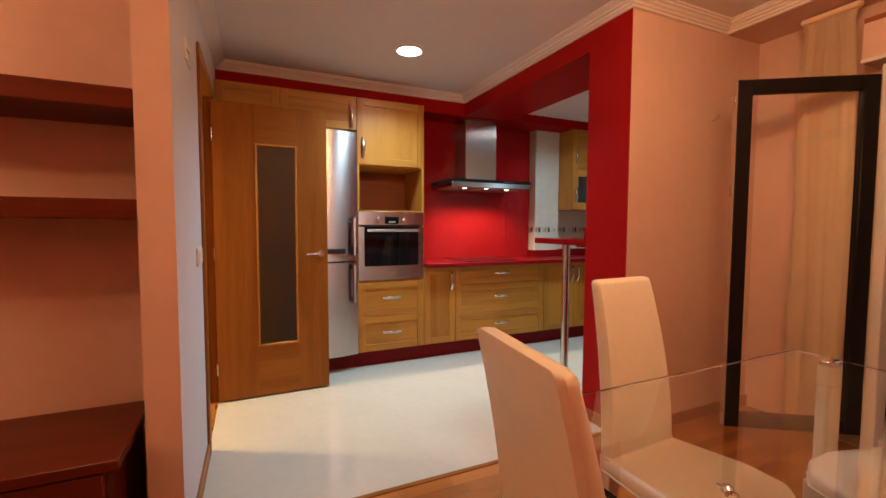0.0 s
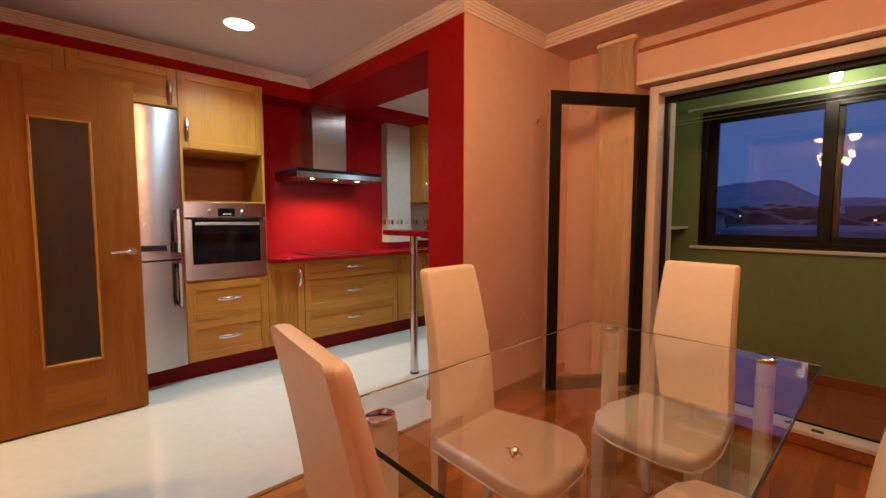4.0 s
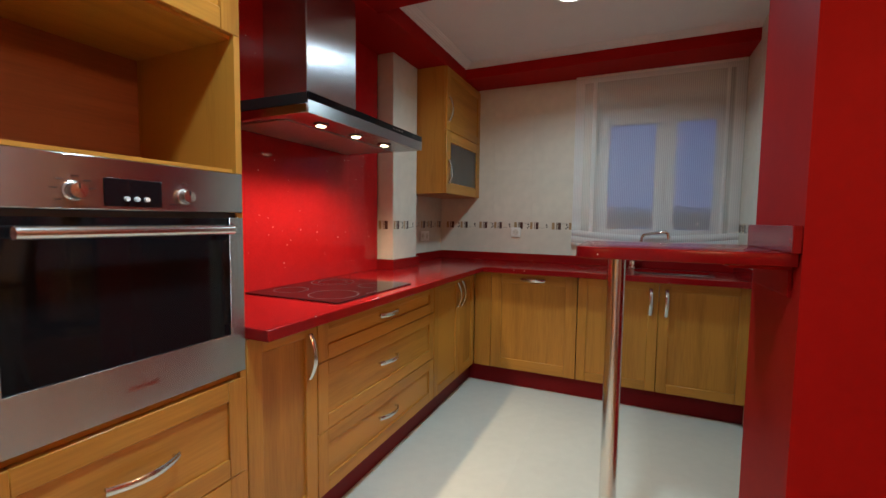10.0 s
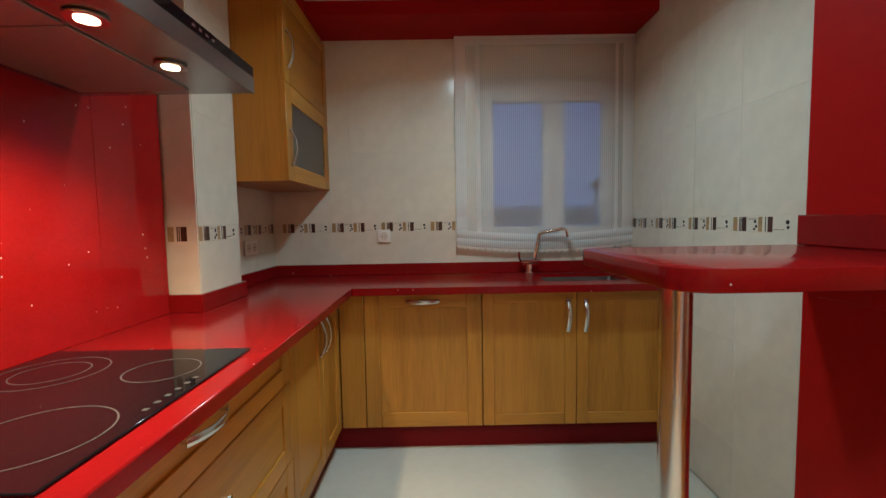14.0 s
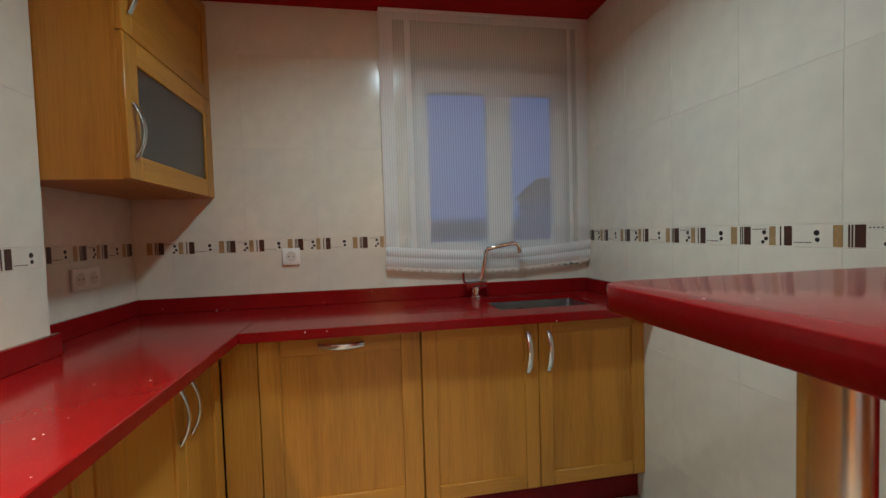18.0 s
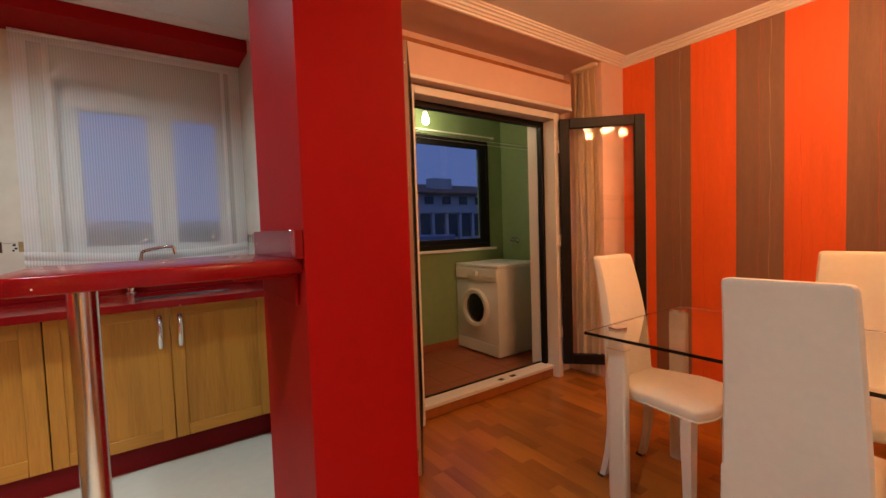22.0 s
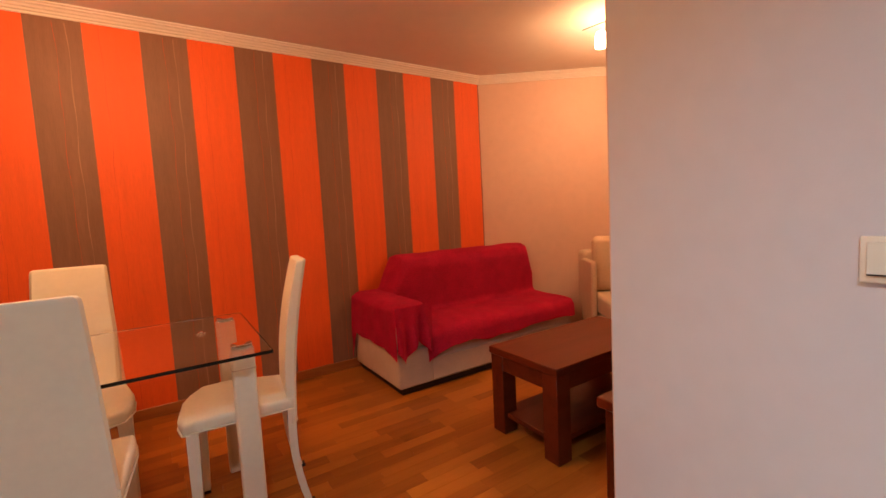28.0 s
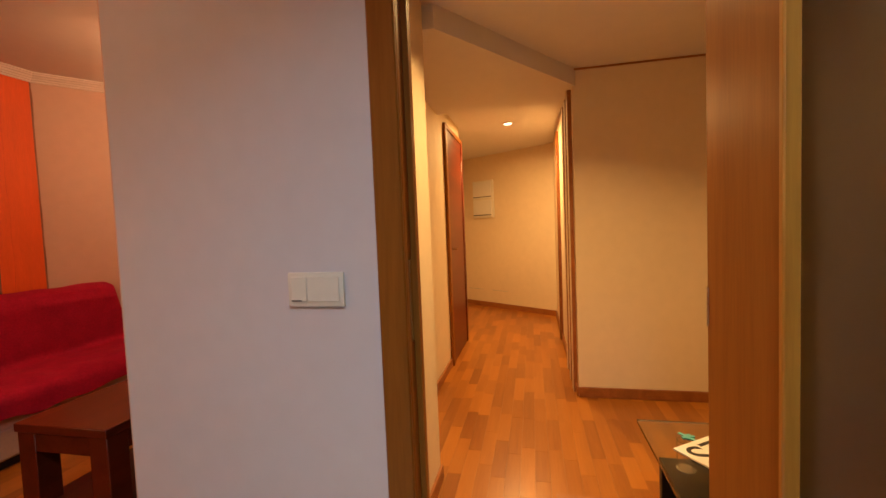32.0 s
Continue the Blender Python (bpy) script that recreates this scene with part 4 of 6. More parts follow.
hob = thing("ceramic_hob", (2.21, 3.78, TOP), "black ceramic glass hob with four ringed zones", "hob")
part("glass_plate", boxes((1.92, 2.50, 3.535, 4.03, TOP + 0.0005, TOP + 0.006), bevel=0.002), BLACKGLASS, hob)
RING = material("grey_print", (0.07, 0.063, 0.06), 0.3, vary=0.1)
for x, y, r in ((2.065, 3.91, 0.075), (2.06, 3.67, 0.105), (2.34, 3.90, 0.105), (2.345, 3.66, 0.075), (2.34, 3.90, 0.07)):
    ring = sheet(48, 1, lambda u, v, x=x, y=y, r=r: (x + (r - 0.003 * v) * math.cos(2 * math.pi * u), y + (r - 0.003 * v) * math.sin(2 * math.pi * u), TOP + 0.0064))
    part("cooking_zone", ring, RING, hob)
for k in range(6):
    part("touch_mark", boxes((2.14 + 0.03 * k, 2.15 + 0.03 * k, 3.553, 3.563, TOP + 0.0061, TOP + 0.0066)), RING, hob, smooth=False)

# splashback and hood
splash = thing("splashback", (2.25, YN, TOP), "polished red stone splashback with bright flecks", "splashback")
for x0, x1 in ((1.526, 2.6793), (2.6807, 2.970)):
    part("panel", boxes((x0, x1, YN - 0.013, YN - 0.001, TOP + 0.0005, SOFFIT - 0.001), bevel=0.0006), SPLASH, splash, smooth=False)
hood = thing("cooker_hood", (2.225, 3.8, 1.55), "stainless chimney cooker hood with black glass strip and three lamps", "cooker hood")
HX0, HX1, HY = 1.795, 2.655, 3.565
can = part("canopy", boxes((HX0, HX1, HY + 0.002, YN - 0.014, 1.560, 1.592), bevel=0.002), STEEL_X, hood)
part("front_strip", boxes((HX0, HX1, HY - 0.004, HY + 0.002, 1.558, 1.604), bevel=0.0015), STEEL_X, can, "bright steel front strip")
part("glass_strip", boxes((HX0, HX1, HY - 0.003, HY + 0.004, 1.605, 1.632), bevel=0.001), BLACKGLASS, can, "black glass control strip")
part("top_plate", prism([(HX0, HY + 0.004), (HX1, HY + 0.004), (HX1, YN - 0.014), (HX0, YN - 0.014)], 1.593, 1.630), BLACK, can)
for x0, x1 in ((HX0 + 0.05, 2.2215), (2.2285, HX1 - 0.05)):
    part("filter", boxes((x0, x1, HY + 0.15, YN - 0.05, 1.555, 1.5595), bevel=0.001), ALU, can, "matt aluminium grease filter")
for k in range(4):
    part("touch_key", boxes((2.36 + 0.026 * k, 2.372 + 0.026 * k, HY - 0.0036, HY - 0.003, 1.615, 1.621)), CHROME, can, smooth=False)
part("chimney", boxes((2.055, 2.400, 3.800, YN - 0.014, 1.631, SOFFIT - 0.001), bevel=0.002), STEEL_Z, hood)
part("collar", boxes((2.04, 2.415, 3.785, YN - 0.014, 1.6305, 1.645), bevel=0.002), STEEL_X, hood)
for x in (1.97, 2.20, 2.43):
    part("hood_lamp", turned([(0.034, 0.0), (0.034, 0.004), (0.026, 0.006)], (x, 3.655, 1.5535)), CHROME, can)
    part("lens", turned([(0.019, 0.0), (0.019, 0.0015)], (x, 3.655, 1.5518)), WARMDISC, can, "lit halogen lens")

# wall cupboard in the corner
wallcab = thing("wall_cabinet", (3.66, 3.72, 1.38), "oak corner wall cupboard, upper door plain, lower door glazed", "cabinet")
WC = Matrix.Translation((0, 3.728, 0))
part("side_panel", boxes((3.312, 3.330, -0.001, 0.33, 1.380, SOFFIT - 0.002), m=WC), OAK_Z, wallcab, smooth=False)
part("side_panel", boxes((3.985, 4.003, 0.0, 0.33, 1.380, SOFFIT - 0.002), m=WC), OAK_Z, wallcab, smooth=False)
for z in (1.380, 1.80, SOFFIT - 0.022):
    part("shelf", boxes((3.33, 3.985, 0.001, 0.32, z, z + 0.018), m=WC), OAK_X, wallcab, smooth=False)
part("back_panel", boxes((3.33, 3.985, 0.322, 0.330, 1.398, SOFFIT - 0.022), m=WC), OAK_Z, wallcab, smooth=False)
front(wallcab, WC, 3.313, 4.002, 1.815, SOFFIT - 0.003, OAK_X, OAK_X, (3.352, 1.96, True))
front(wallcab, WC, 3.313, 4.002, 1.381, 1.815, OAK_X, OAK_X, (3.352, 1.53, True), glazed=FROSTGREY, rail=0.075)

# bar shelf on its post
bar = thing("breakfast_bar", (2.28, 2.4, 0), "red quartz bar shelf on a steel post beside the pillar", "bar table")
outline = [(2.035, YQ + 0.001)] + [(2.035 + 0.06 * (1 - math.cos(a)), 2.635 + 0.06 * math.sin(a)) for a in [math.pi / 2 * k / 6 for k in range(7)]]
outline += [(2.447 + 0.06 * math.sin(a), 2.635 + 0.06 * math.cos(a)) for a in [math.pi / 2 * k / 6 for k in range(7)]] + [(2.507, YQ + 0.001)]
part("top", prism(outline, 1.078, 1.115, 0.004), QUARTZ, bar)
part("upstand", boxes((XP + 0.002, XQ, YQ + 0.001, YQ + 0.022, 1.1155, 1.19), bevel=0.002), QUARTZ, bar)
part("bracket", boxes((2.08, 2.44, YQ + 0.001, YQ + 0.15, 1.066, 1.0775), (2.08, 2.44, YQ + 0.0005, YQ + 0.010, 0.99, 1.066), bevel=0.002), RED, bar, "red angle bracket")
part("post", rod((2.262, 2.573, 0.012), (2.262, 2.573, 1.0775), 0.030, seg=28), CHROME, bar, "round satin steel post")
part("foot", turned([(0.034, 0), (0.034, 0.012), (0.0305, 0.015)], (2.262, 2.573, 0.0)), BLACK, bar)
part("flange", turned([(0.05, 1.070), (0.05, 1.0775)], (2.262, 2.573, 0)), STEEL_X, bar)

# kitchen window and blind
win1 = tagged(new("window_1"), "white two-leaf kitchen window with blue dusk behind", "window", kind="structure")
XF0, XF1 = 4.10, 4.17
part("window_frame", boxes((XF0, XF1, WY0, WY0 + 0.05, WZ0, WZ1), (XF0, XF1, WY1 - 0.05, WY1, WZ0, WZ1), (XF0, XF1, WY0, WY1, WZ0, WZ0 + 0.05), (XF0, XF1, WY0, WY1, WZ1 - 0.05, WZ1), bevel=0.003), PVC, win1)
MID = 2.326
for y0, y1 in ((WY0 + 0.02, MID), (MID, WY1 - 0.02)):
    s = 0.066
    sash = part("sash", boxes((XF0 - 0.02, XF1 - 0.03, y0, y0 + s, WZ0 + 0.03, WZ1 - 0.03), (XF0 - 0.02, XF1 - 0.03, y1 - s, y1, WZ0 + 0.03, WZ1 - 0.03), (XF0 - 0.02, XF1 - 0.03, y0 + s, y1 - s, WZ0 + 0.03, 1.142), (XF0 - 0.02, XF1 - 0.03, y0 + s, y1 - s, 1.918, WZ1 - 0.03), bevel=0.004), PVC, win1)
    pane = part("pane", boxes((XF0 + 0.012, XF0 + 0.016, y0 + s - 0.005, y1 - s + 0.005, 1.137, 1.923)), GLASS, sash)
    pane.visible_shadow = False
part("window_handle", join(rod((XF0 - 0.02, MID + 0.02, 1.5), (XF0 - 0.05, MID + 0.02, 1.5), 0.010, seg=10), boxes((XF0 - 0.056, XF0 - 0.044, MID + 0.01, MID + 0.03, 1.39, 1.51), bevel=0.003)), PVC, win1)
part("window_sill", boxes((XE, XF0, WY0, WY1, WZ0 - 0.02, WZ0), bevel=0.002), TILE, win1)
blind = thing("roman_blind", (3.965, 2.41, 2.26), "sheer cream roman blind with gathered scalloped hem", "blind")
BL0, BL1 = 1.884, 2.944


def blind_at(u, v):
    y = BL0 + u * (BL1 - BL0)
    sag = 0.035 * math.sin(math.pi * u)
    z = 2.255 - v * (1.215 - 0.05 * (1 - 4 * (u - 0.5) ** 2) * 0 + sag)
    x = 3.968 - (0.0015 + 0.007 * min(1.0, abs(2 * u - 1) ** 3)) * math.sin(v * 46 + 3 * u) * max(0.0, v - 0.35) + 0.002 * math.sin(u * 31 + v * 3)
    return (x, y, z)


part("cloth", sheet(26, 40, blind_at), SHEER, blind, "sheer finely pleated cloth")
for u0, u1 in ((0.0, 0.06), (0.085, 0.105), (0.86, 0.885), (0.94, 1.0)):
    part("side_hem", sheet(3, 40, lambda u, v, a=u0, b=u1: tuple(Vector(blind_at(a + u * (b - a), v)) + Vector((-0.004, 0, 0)))), HEM, blind)
part("valance", sheet(26, 4, lambda u, v: (3.958, BL0 + u * (BL1 - BL0), 2.258 - 0.05 * v)), HEM, blind)
for k in range(2):
    z = 1.135 - 0.045 * k
    part("fold", sheet(26, 6, lambda u, v, z=z: (3.962 - 0.010 * math.sin(math.pi * v), BL0 + u * (BL1 - BL0), z - 0.05 * v - 0.034 * math.sin(math.pi * u))), SHEER, blind)
part("scalloped_hem", sheet(80, 3, lambda u, v: (3.962, BL0 + u * (BL1 - BL0), 1.058 - 0.034 * math.sin(math.pi * u) - (0.022 + 0.016 * abs(math.sin(u * 94))) * v)), LACE, blind, "cream crocheted lace edge")
part("head_rail", boxes((3.955, 3.985, BL0, BL1, 2.244, 2.261), bevel=0.002), PVC, blind)
part("cord", tube([(3.96, 1.878, 2.24), (3.955, 1.876, 1.6), (3.958, 1.878, 1.15), (3.962, 1.89, 1.10)], 0.0022, 6), PVC, blind)

# sockets and switches


def plate(name, place, normal, w, h, label, holes=1, keys=0, group="wall plates", offset=0.0, jacks=0):
    """A white wall plate; normal is 'x', 'y' or '-y' and so on."""
    m = Matrix.Translation(place) @ Matrix.Rotation({"-y": 0, "x": math.pi / 2, "y": math.pi, "-x": -math.pi / 2}[normal], 4, "Z")
    ob = new(name)
    ob.matrix_basis = m
    GRID[ob.name] = m
    tagged(ob, label, name.replace("_", " "), group)
    def add(nm, bm, mat, sm=True):
        bm.transform(m)
        return part(nm, bm, mat, ob, smooth=sm)
    add("cover", boxes((-w / 2, w / 2, -0.010, 0.0, -h / 2, h / 2), bevel=0.003, segments=2), PLASTIC)
    for k in range(holes):
        x = (k - (holes - 1) / 2) * 0.072 + offset
        add("socket_well", rod((x, -0.0095, 0), (x, -0.0112, 0), 0.024, seg=24), GROUT)
        add("pin_hole", join(rod((x - 0.0095, -0.011, 0), (x - 0.0095, -0.0118, 0), 0.003, seg=10), rod((x + 0.0095, -0.011, 0), (x + 0.0095, -0.0118, 0), 0.003, seg=10)), INK)
    for k in range(jacks):
        add("aerial_jack", rod((-0.045 + 0.028 * k, -0.0095, 0), (-0.045 + 0.028 * k, -0.0115, 0), 0.006, seg=14), INK)
    for k in range(keys):
        share = (0.0, 0.34, 1.0) if keys == 2 else (0.0, 1.0)
        x0 = -w / 2 + 0.009 + share[k] * (w - 0.018)
        x1 = -w / 2 + 0.009 + share[k + 1] * (w - 0.018) - 0.0012
        add("rocker", boxes((x0, x1, -0.0135, -0.009, -h / 2 + 0.012, h / 2 - 0.010), bevel=0.002), PLASTIC)
    return ob


plate("wall_socket", (XE - 0.009, 3.385, 1.103), "-x", 0.078, 0.078, "square white socket on the tiled wall", 1)
plate("wall_socket", (3.66, YN - 0.009, 1.065), "-y", 0.15, 0.078, "double white socket on the tiled wall under the cupboard", 2)
plate("wall_socket", (2.215, YP - 0.003, 0.46), "-y", 0.07, 0.07, "white socket low on the peach wall", 1)
switch1 = plate("light_switch", (XW, 2.382, 1.055), "x", 0.15, 0.085, "wide white light switch plate beside the doorway", 0, 2)
part("indicator_mark", boxes((XW + 0.0137, XW + 0.0142, 2.318, 2.345, 1.026, 1.029)), INK, switch1)
plate("wall_socket", (XW, 2.17, 1.905), "x", 0.145, 0.08, "white socket plate with two aerial outlets high on the wall", 1, 0, "wall plates", 0.032, 2)

# ceiling downlights


def downlight(x, y, z, r, mat, label):
    d = thing("downlight", (x, y, z), label, "ceiling lamp", "recessed ceiling lamps")
    part("ring", turned([(r + 0.018, 0), (r + 0.016, -0.006), (r, -0.007), (r, 0.0)], (x, y, z), 32), PVC, d)
    part("lens", turned([(r, -0.0022), (r, -0.004), (r * 0.5, -0.005)], (x, y, z), 32), mat, d, "glowing white lens")


downlight(1.18, 2.98, CEILING, 0.085, DISC, "round recessed downlight, lit cool white")
downlight(2.92, 2.85, INNER, 0.085, DISC, "round recessed downlight, lit cool white")
for x, y, z, r in ((-3.42, 2.70, HALLTOP, 0.04), (-0.90, 3.03, HALLTOP, 0.05)):
    downlight(x, y, z, r, WARMDISC, "small recessed hall downlight, lit warm")


# ---- living room ----
def dining_chair(name_label):
    """A high-backed upholstered chair, its seat facing +y, standing at the origin."""
    c = tagged(new("dining_chair"), name_label, "chair", "chairs round the glass table")
    GRID[c.name] = Matrix()
    seat = prism([(-0.158, -0.20), (0.158, -0.20), (0.195, 0.05), (0.193, 0.15), (0.16, 0.20), (0.08, 0.222), (-0.08, 0.222), (-0.16, 0.20), (-0.193, 0.15), (-0.195, 0.05)], 0.428, 0.478, 0.016, 3)
    for v in seat.verts:
        v.co.z += 0.012 * math.cos((v.co.y - 0.02) * 7) - 0.012 - (0.012 if v.co.y > 0.17 else 0)
    part("seat", seat, LEATHER, c)
    rim = [(-0.158, -0.20), (-0.195, 0.05), (-0.193, 0.15), (-0.16, 0.20), (-0.08, 0.222), (0.08, 0.222), (0.16, 0.20), (0.193, 0.15), (0.195, 0.05), (0.158, -0.20)]
    part("piping", tube([(x, y, 0.4335 + 0.012 * math.cos((y - 0.02) * 7) - 0.012 - (0.012 if y > 0.17 else 0)) for x, y in rim], 0.0034, 6), LEATHER, c)
    part("seat_pan", prism([(-0.14, -0.16), (0.14, -0.16), (0.155, 0.12), (0.08, 0.165), (-0.08, 0.165), (-0.155, 0.12)], 0.418, 0.428), BLACK, c)
    back, rows = bmesh.new(), []
    levels = [0.0, 0.012] + [0.08 + 0.09 * k for k in range(10)] + [0.955, 0.975, 0.988, 0.996, 1.0]
    for s in levels:
        z = 0.36 + s * 0.665
        into = max(0.0, s * 0.665 - 0.651)
        cut = 0.014 - math.sqrt(max(0.0, 0.014 ** 2 - into ** 2))
        half = 0.164 - 0.030 * s - cut
        y = -0.185 - 0.012 * s - 0.075 * s * s
        th = 0.034 - 0.6 * cut - (0.014 if s == 0 else 0)
        bow = 0.010 * math.sin(math.pi * s)
        rows.append([back.verts.new(p) for p in ((-half, y - th * 0.2, z), (-half + 0.003, y + th * 0.25, z), (-half + 0.012, y + th / 2 + bow, z), (half - 0.012, y + th / 2 + bow, z), (half - 0.003, y + th * 0.25, z), (half, y - th * 0.2, z), (half - 0.008, y - th / 2, z), (-half + 0.008, y - th / 2, z))])
    for a, b in zip(rows, rows[1:]):
        for k in range(8):
            back.faces.new((a[k], a[(k + 1) % 8], b[(k + 1) % 8], b[k]))
    back.faces.new(rows[0][::-1])
    back.faces.new(rows[-1])
    b = part("backrest", back, LEATHER, c)
    part("seam", tube([(-0.156, -0.202, 0.37), (0, -0.205, 0.366), (0.156, -0.202, 0.37)], 0.0025, 6), LEATHER, b)
    for sx in (-1, 1):
        leg = bmesh.new()
        rings = []
        for k in range(7):
            s = k / 6
            z = 0.42 * (1 - s) + 0.012 * s
            w, d = 0.026 - 0.009 * s, 0.021 - 0.006 * s
            x, y = sx * (0.158 + 0.004 * s), 0.165 + 0.006 * s
            rings.append([leg.verts.new((x + a * w, y + e * d, z)) for a, e in ((-1, -1), (1, -1), (1, 1), (-1, 1))])
        for p, q in zip(rings, rings[1:]):
            for k in range(4):
                leg.faces.new((p[k], p[(k + 1) % 4], q[(k + 1) % 4], q[k]))
        leg.faces.new(rings[0])
        leg.faces.new(rings[-1][::-1])
        l = part("leg", leg, LEATHER, c)
        part("foot_cap", boxes((sx * 0.162 - 0.017, sx * 0.162 + 0.017, 0.156, 0.187, 0, 0.012)), BLACK, l)
        leg, rings = bmesh.new(), []
        for k in range(9):
            s = k / 8
            z = 0.47 * (1 - s) + 0.012 * s
            w, d = 0.023 - 0.008 * s, 0.017 - 0.004 * s
            x, y = sx * (0.136 + 0.016 * s), -0.188 + 0.018 * math.sin(math.pi * s * 0.8) - 0.045 * s * s
            rings.append([leg.verts.new((x + a * w, y + e * d, z)) for a, e in ((-1, -1), (1, -1), (1, 1), (-1, 1))])
        for p, q in zip(rings, rings[1:]):
            for k in range(4):
                leg.faces.new((p[k], p[(k + 1) % 4], q[(k + 1) % 4], q[k]))
        leg.faces.new(rings[0])
        leg.faces.new(rings[-1][::-1])
        l = part("leg", leg, LEATHER, c)
        part("foot_cap", boxes((sx * 0.152 - 0.016, sx * 0.152 + 0.016, -0.247, -0.22, 0, 0.012)), BLACK, l)
    return c


chair_a = dining_chair("white leatherette high-backed dining chair on the kitchen side")
for x, y, deg, label in ((1.862, 0.615, 87, "white leatherette high-backed dining chair by the balcony door"),
                         (1.356, 0.260, 2.8, "white leatherette high-backed dining chair before the striped wall"),
                         (0.782, 0.612, -97, "white leatherette high-backed dining chair on the sofa side")):
    tagged(copy_thing(chair_a, pose(x, y, 0, 0, 0, deg)), label)
chair_a.matrix_basis = pose(1.318, 0.908, 0, 0, 0, 183)

table = thing("glass_table", (1.37, 0.62, 0), "clear glass dining table on four white padded legs with chrome caps", "table")
TX0, TX1, TY0, TY1, TZ = 0.708, 2.010, 0.215, 1.002, 0.740
part("glass_top", boxes((TX0 + 0.0035, TX1 - 0.0035, TY0 + 0.0035, TY1 - 0.0035, TZ - 0.011, TZ)), GLASS, table, "clear glass top", smooth=False)
part("glass_edge", boxes((TX0, TX0 + 0.003, TY0, TY1, TZ - 0.011, TZ), (TX1 - 0.003, TX1, TY0, TY1, TZ - 0.011, TZ), (TX0 + 0.003, TX1 - 0.003, TY0, TY0 + 0.003, TZ - 0.011, TZ), (TX0 + 0.003, TX1 - 0.003, TY1 - 0.003, TY1, TZ - 0.011, TZ)), EDGE, table, "dark green polished edge", smooth=False)
for x, y in ((1.945, 0.865), (0.790, 0.865), (1.945, 0.345), (0.790, 0.335)):
    leg = part("leg", boxes((x - 0.040, x + 0.040, y - 0.022, y + 0.022, 0.0, TZ - 0.0115), bevel=0.012, segments=3), LEATHER, table, "white padded leg")
    part("seam", boxes((x - 0.0405, x + 0.0405, y - 0.0225, y + 0.0225, 0.655, 0.658)), FABRIC, leg)
    cap = [(x + sx * (0.012 + 0.024 * math.cos(t)), y + sy * (0.004 + 0.024 * math.sin(t))) for sx, sy, t0 in ((1, 1, 0), (-1, 1, 1), (-1, -1, 0), (1, -1, 1)) for t in [math.pi / 2 * (k if not t0 else 4 - k) / 4 for k in range(5)]]
    part("chrome_cap", prism(cap, TZ + 0.0003, TZ + 0.009, 0.003), POLISH, leg, "polished chrome cap over the glass")
solid("chrome_fitting", join(turned([(0.010, 0), (0.010, 0.008), (0.004, 0.012)], (0.90, 0.565, TZ + 0.0005), 14), *[boxes((-0.019, 0.019, -0.003, 0.003, TZ + 0.0005, TZ + 0.006), bevel=0.001, m=Matrix.Translation((0.90, 0.565, 0)) @ Matrix.Rotation(a, 4, "Z")) for a in (0.5, 1.6)]), POLISH, "small star-shaped chrome fitting lying on the glass table", "fitting")

# sofa with a crimson throw
sofa = thing("sofa", (-1.02, -0.24, 0), "cream two-seat sofa against the papered wall under a crimson throw", "sofa")
SXR, SXL = -0.195, -1.86
part("base", boxes((SXL, SXR, -0.615, 0.135, 0.045, 0.30), bevel=0.018, segments=3), FABRIC, sofa)
# black block stands in for the shade beneath the sofa base
part("shade_block", boxes((SXL + 0.03, SXR - 0.03, -0.59, 0.11, 0.0, 0.045)), BLACK, sofa)
part("drawer_front", boxes((SXL + 0.03, -0.44, 0.135, 0.147, 0.06, 0.215), bevel=0.006), FABRIC, sofa)
part("seat_cushion", boxes((SXL, -0.43, -0.36, 0.145, 0.30, 0.380), bevel=0.04, segments=4), FABRIC, sofa)
part("armrest", boxes((-0.43, SXR, -0.615, 0.140, 0.30, 0.585), bevel=0.04, segments=4), FABRIC, sofa)
part("backrest", boxes((SXL + 0.02, -0.62, -0.615, -0.34, 0.30, 0.84), bevel=0.06, segments=4), FABRIC, sofa)


def follow(path, s):
    """A point at share s along a line of points."""
    lengths = [(Vector(b) - Vector(a)).length for a, b in zip(path, path[1:])]
    at = s * sum(lengths)
    for a, b, length in zip(path, path[1:], lengths):
        if at <= length:
            return Vector(a).lerp(Vector(b), at / length)
        at -= length
    return Vector(path[-1])


throw = thing("sofa_throw", (-1.02, -0.24, 0.3), "crimson woven throw draped over the sofa's back, seat and arm", "throw")


def drape_main(u, v):
    x = -0.40 - u * 1.465
    hem = 0.272 - 0.07 * max(0.0, 1 - u * 7) + 0.010 * math.sin(u * 9.0 + 0.6) + 0.005 * math.sin(u * 31)
    p = follow([(-0.628, 0.66), (-0.626, 0.80), (-0.595, 0.855), (-0.52, 0.872), (-0.42, 0.868), (-0.345, 0.845), (-0.318, 0.78), (-0.312, 0.45), (-0.29, 0.422), (0.06, 0.416), (0.140, 0.404), (0.172, 0.365), (0.182, hem)], v)
    wave = 0.012 * noise.noise(Vector((x * 5, v * 6, 0.3))) + 0.006 * math.sin(x * 26 + v * 3) * (1 if v > 0.80 else 0.25)
    drop = 0.30 * max(0.0, (0.090 - u) / 0.090) ** 1.25 + 0.30 * max(0.0, (u - 0.972) / 0.028) ** 1.6
    z = p.y + wave * 0.8
    if v < 0.5 and z > 0.6:
        z = max(0.6, z - drop + 0.012 * math.sin(u * 60) * min(1.0, drop * 8))
    return (x, max(-0.631, p.x + wave * (1.0 if v > 0.8 else 0.4)), z)


part("main_drape", thicken(sheet(70, 60, drape_main), 0.004), THROW, throw)


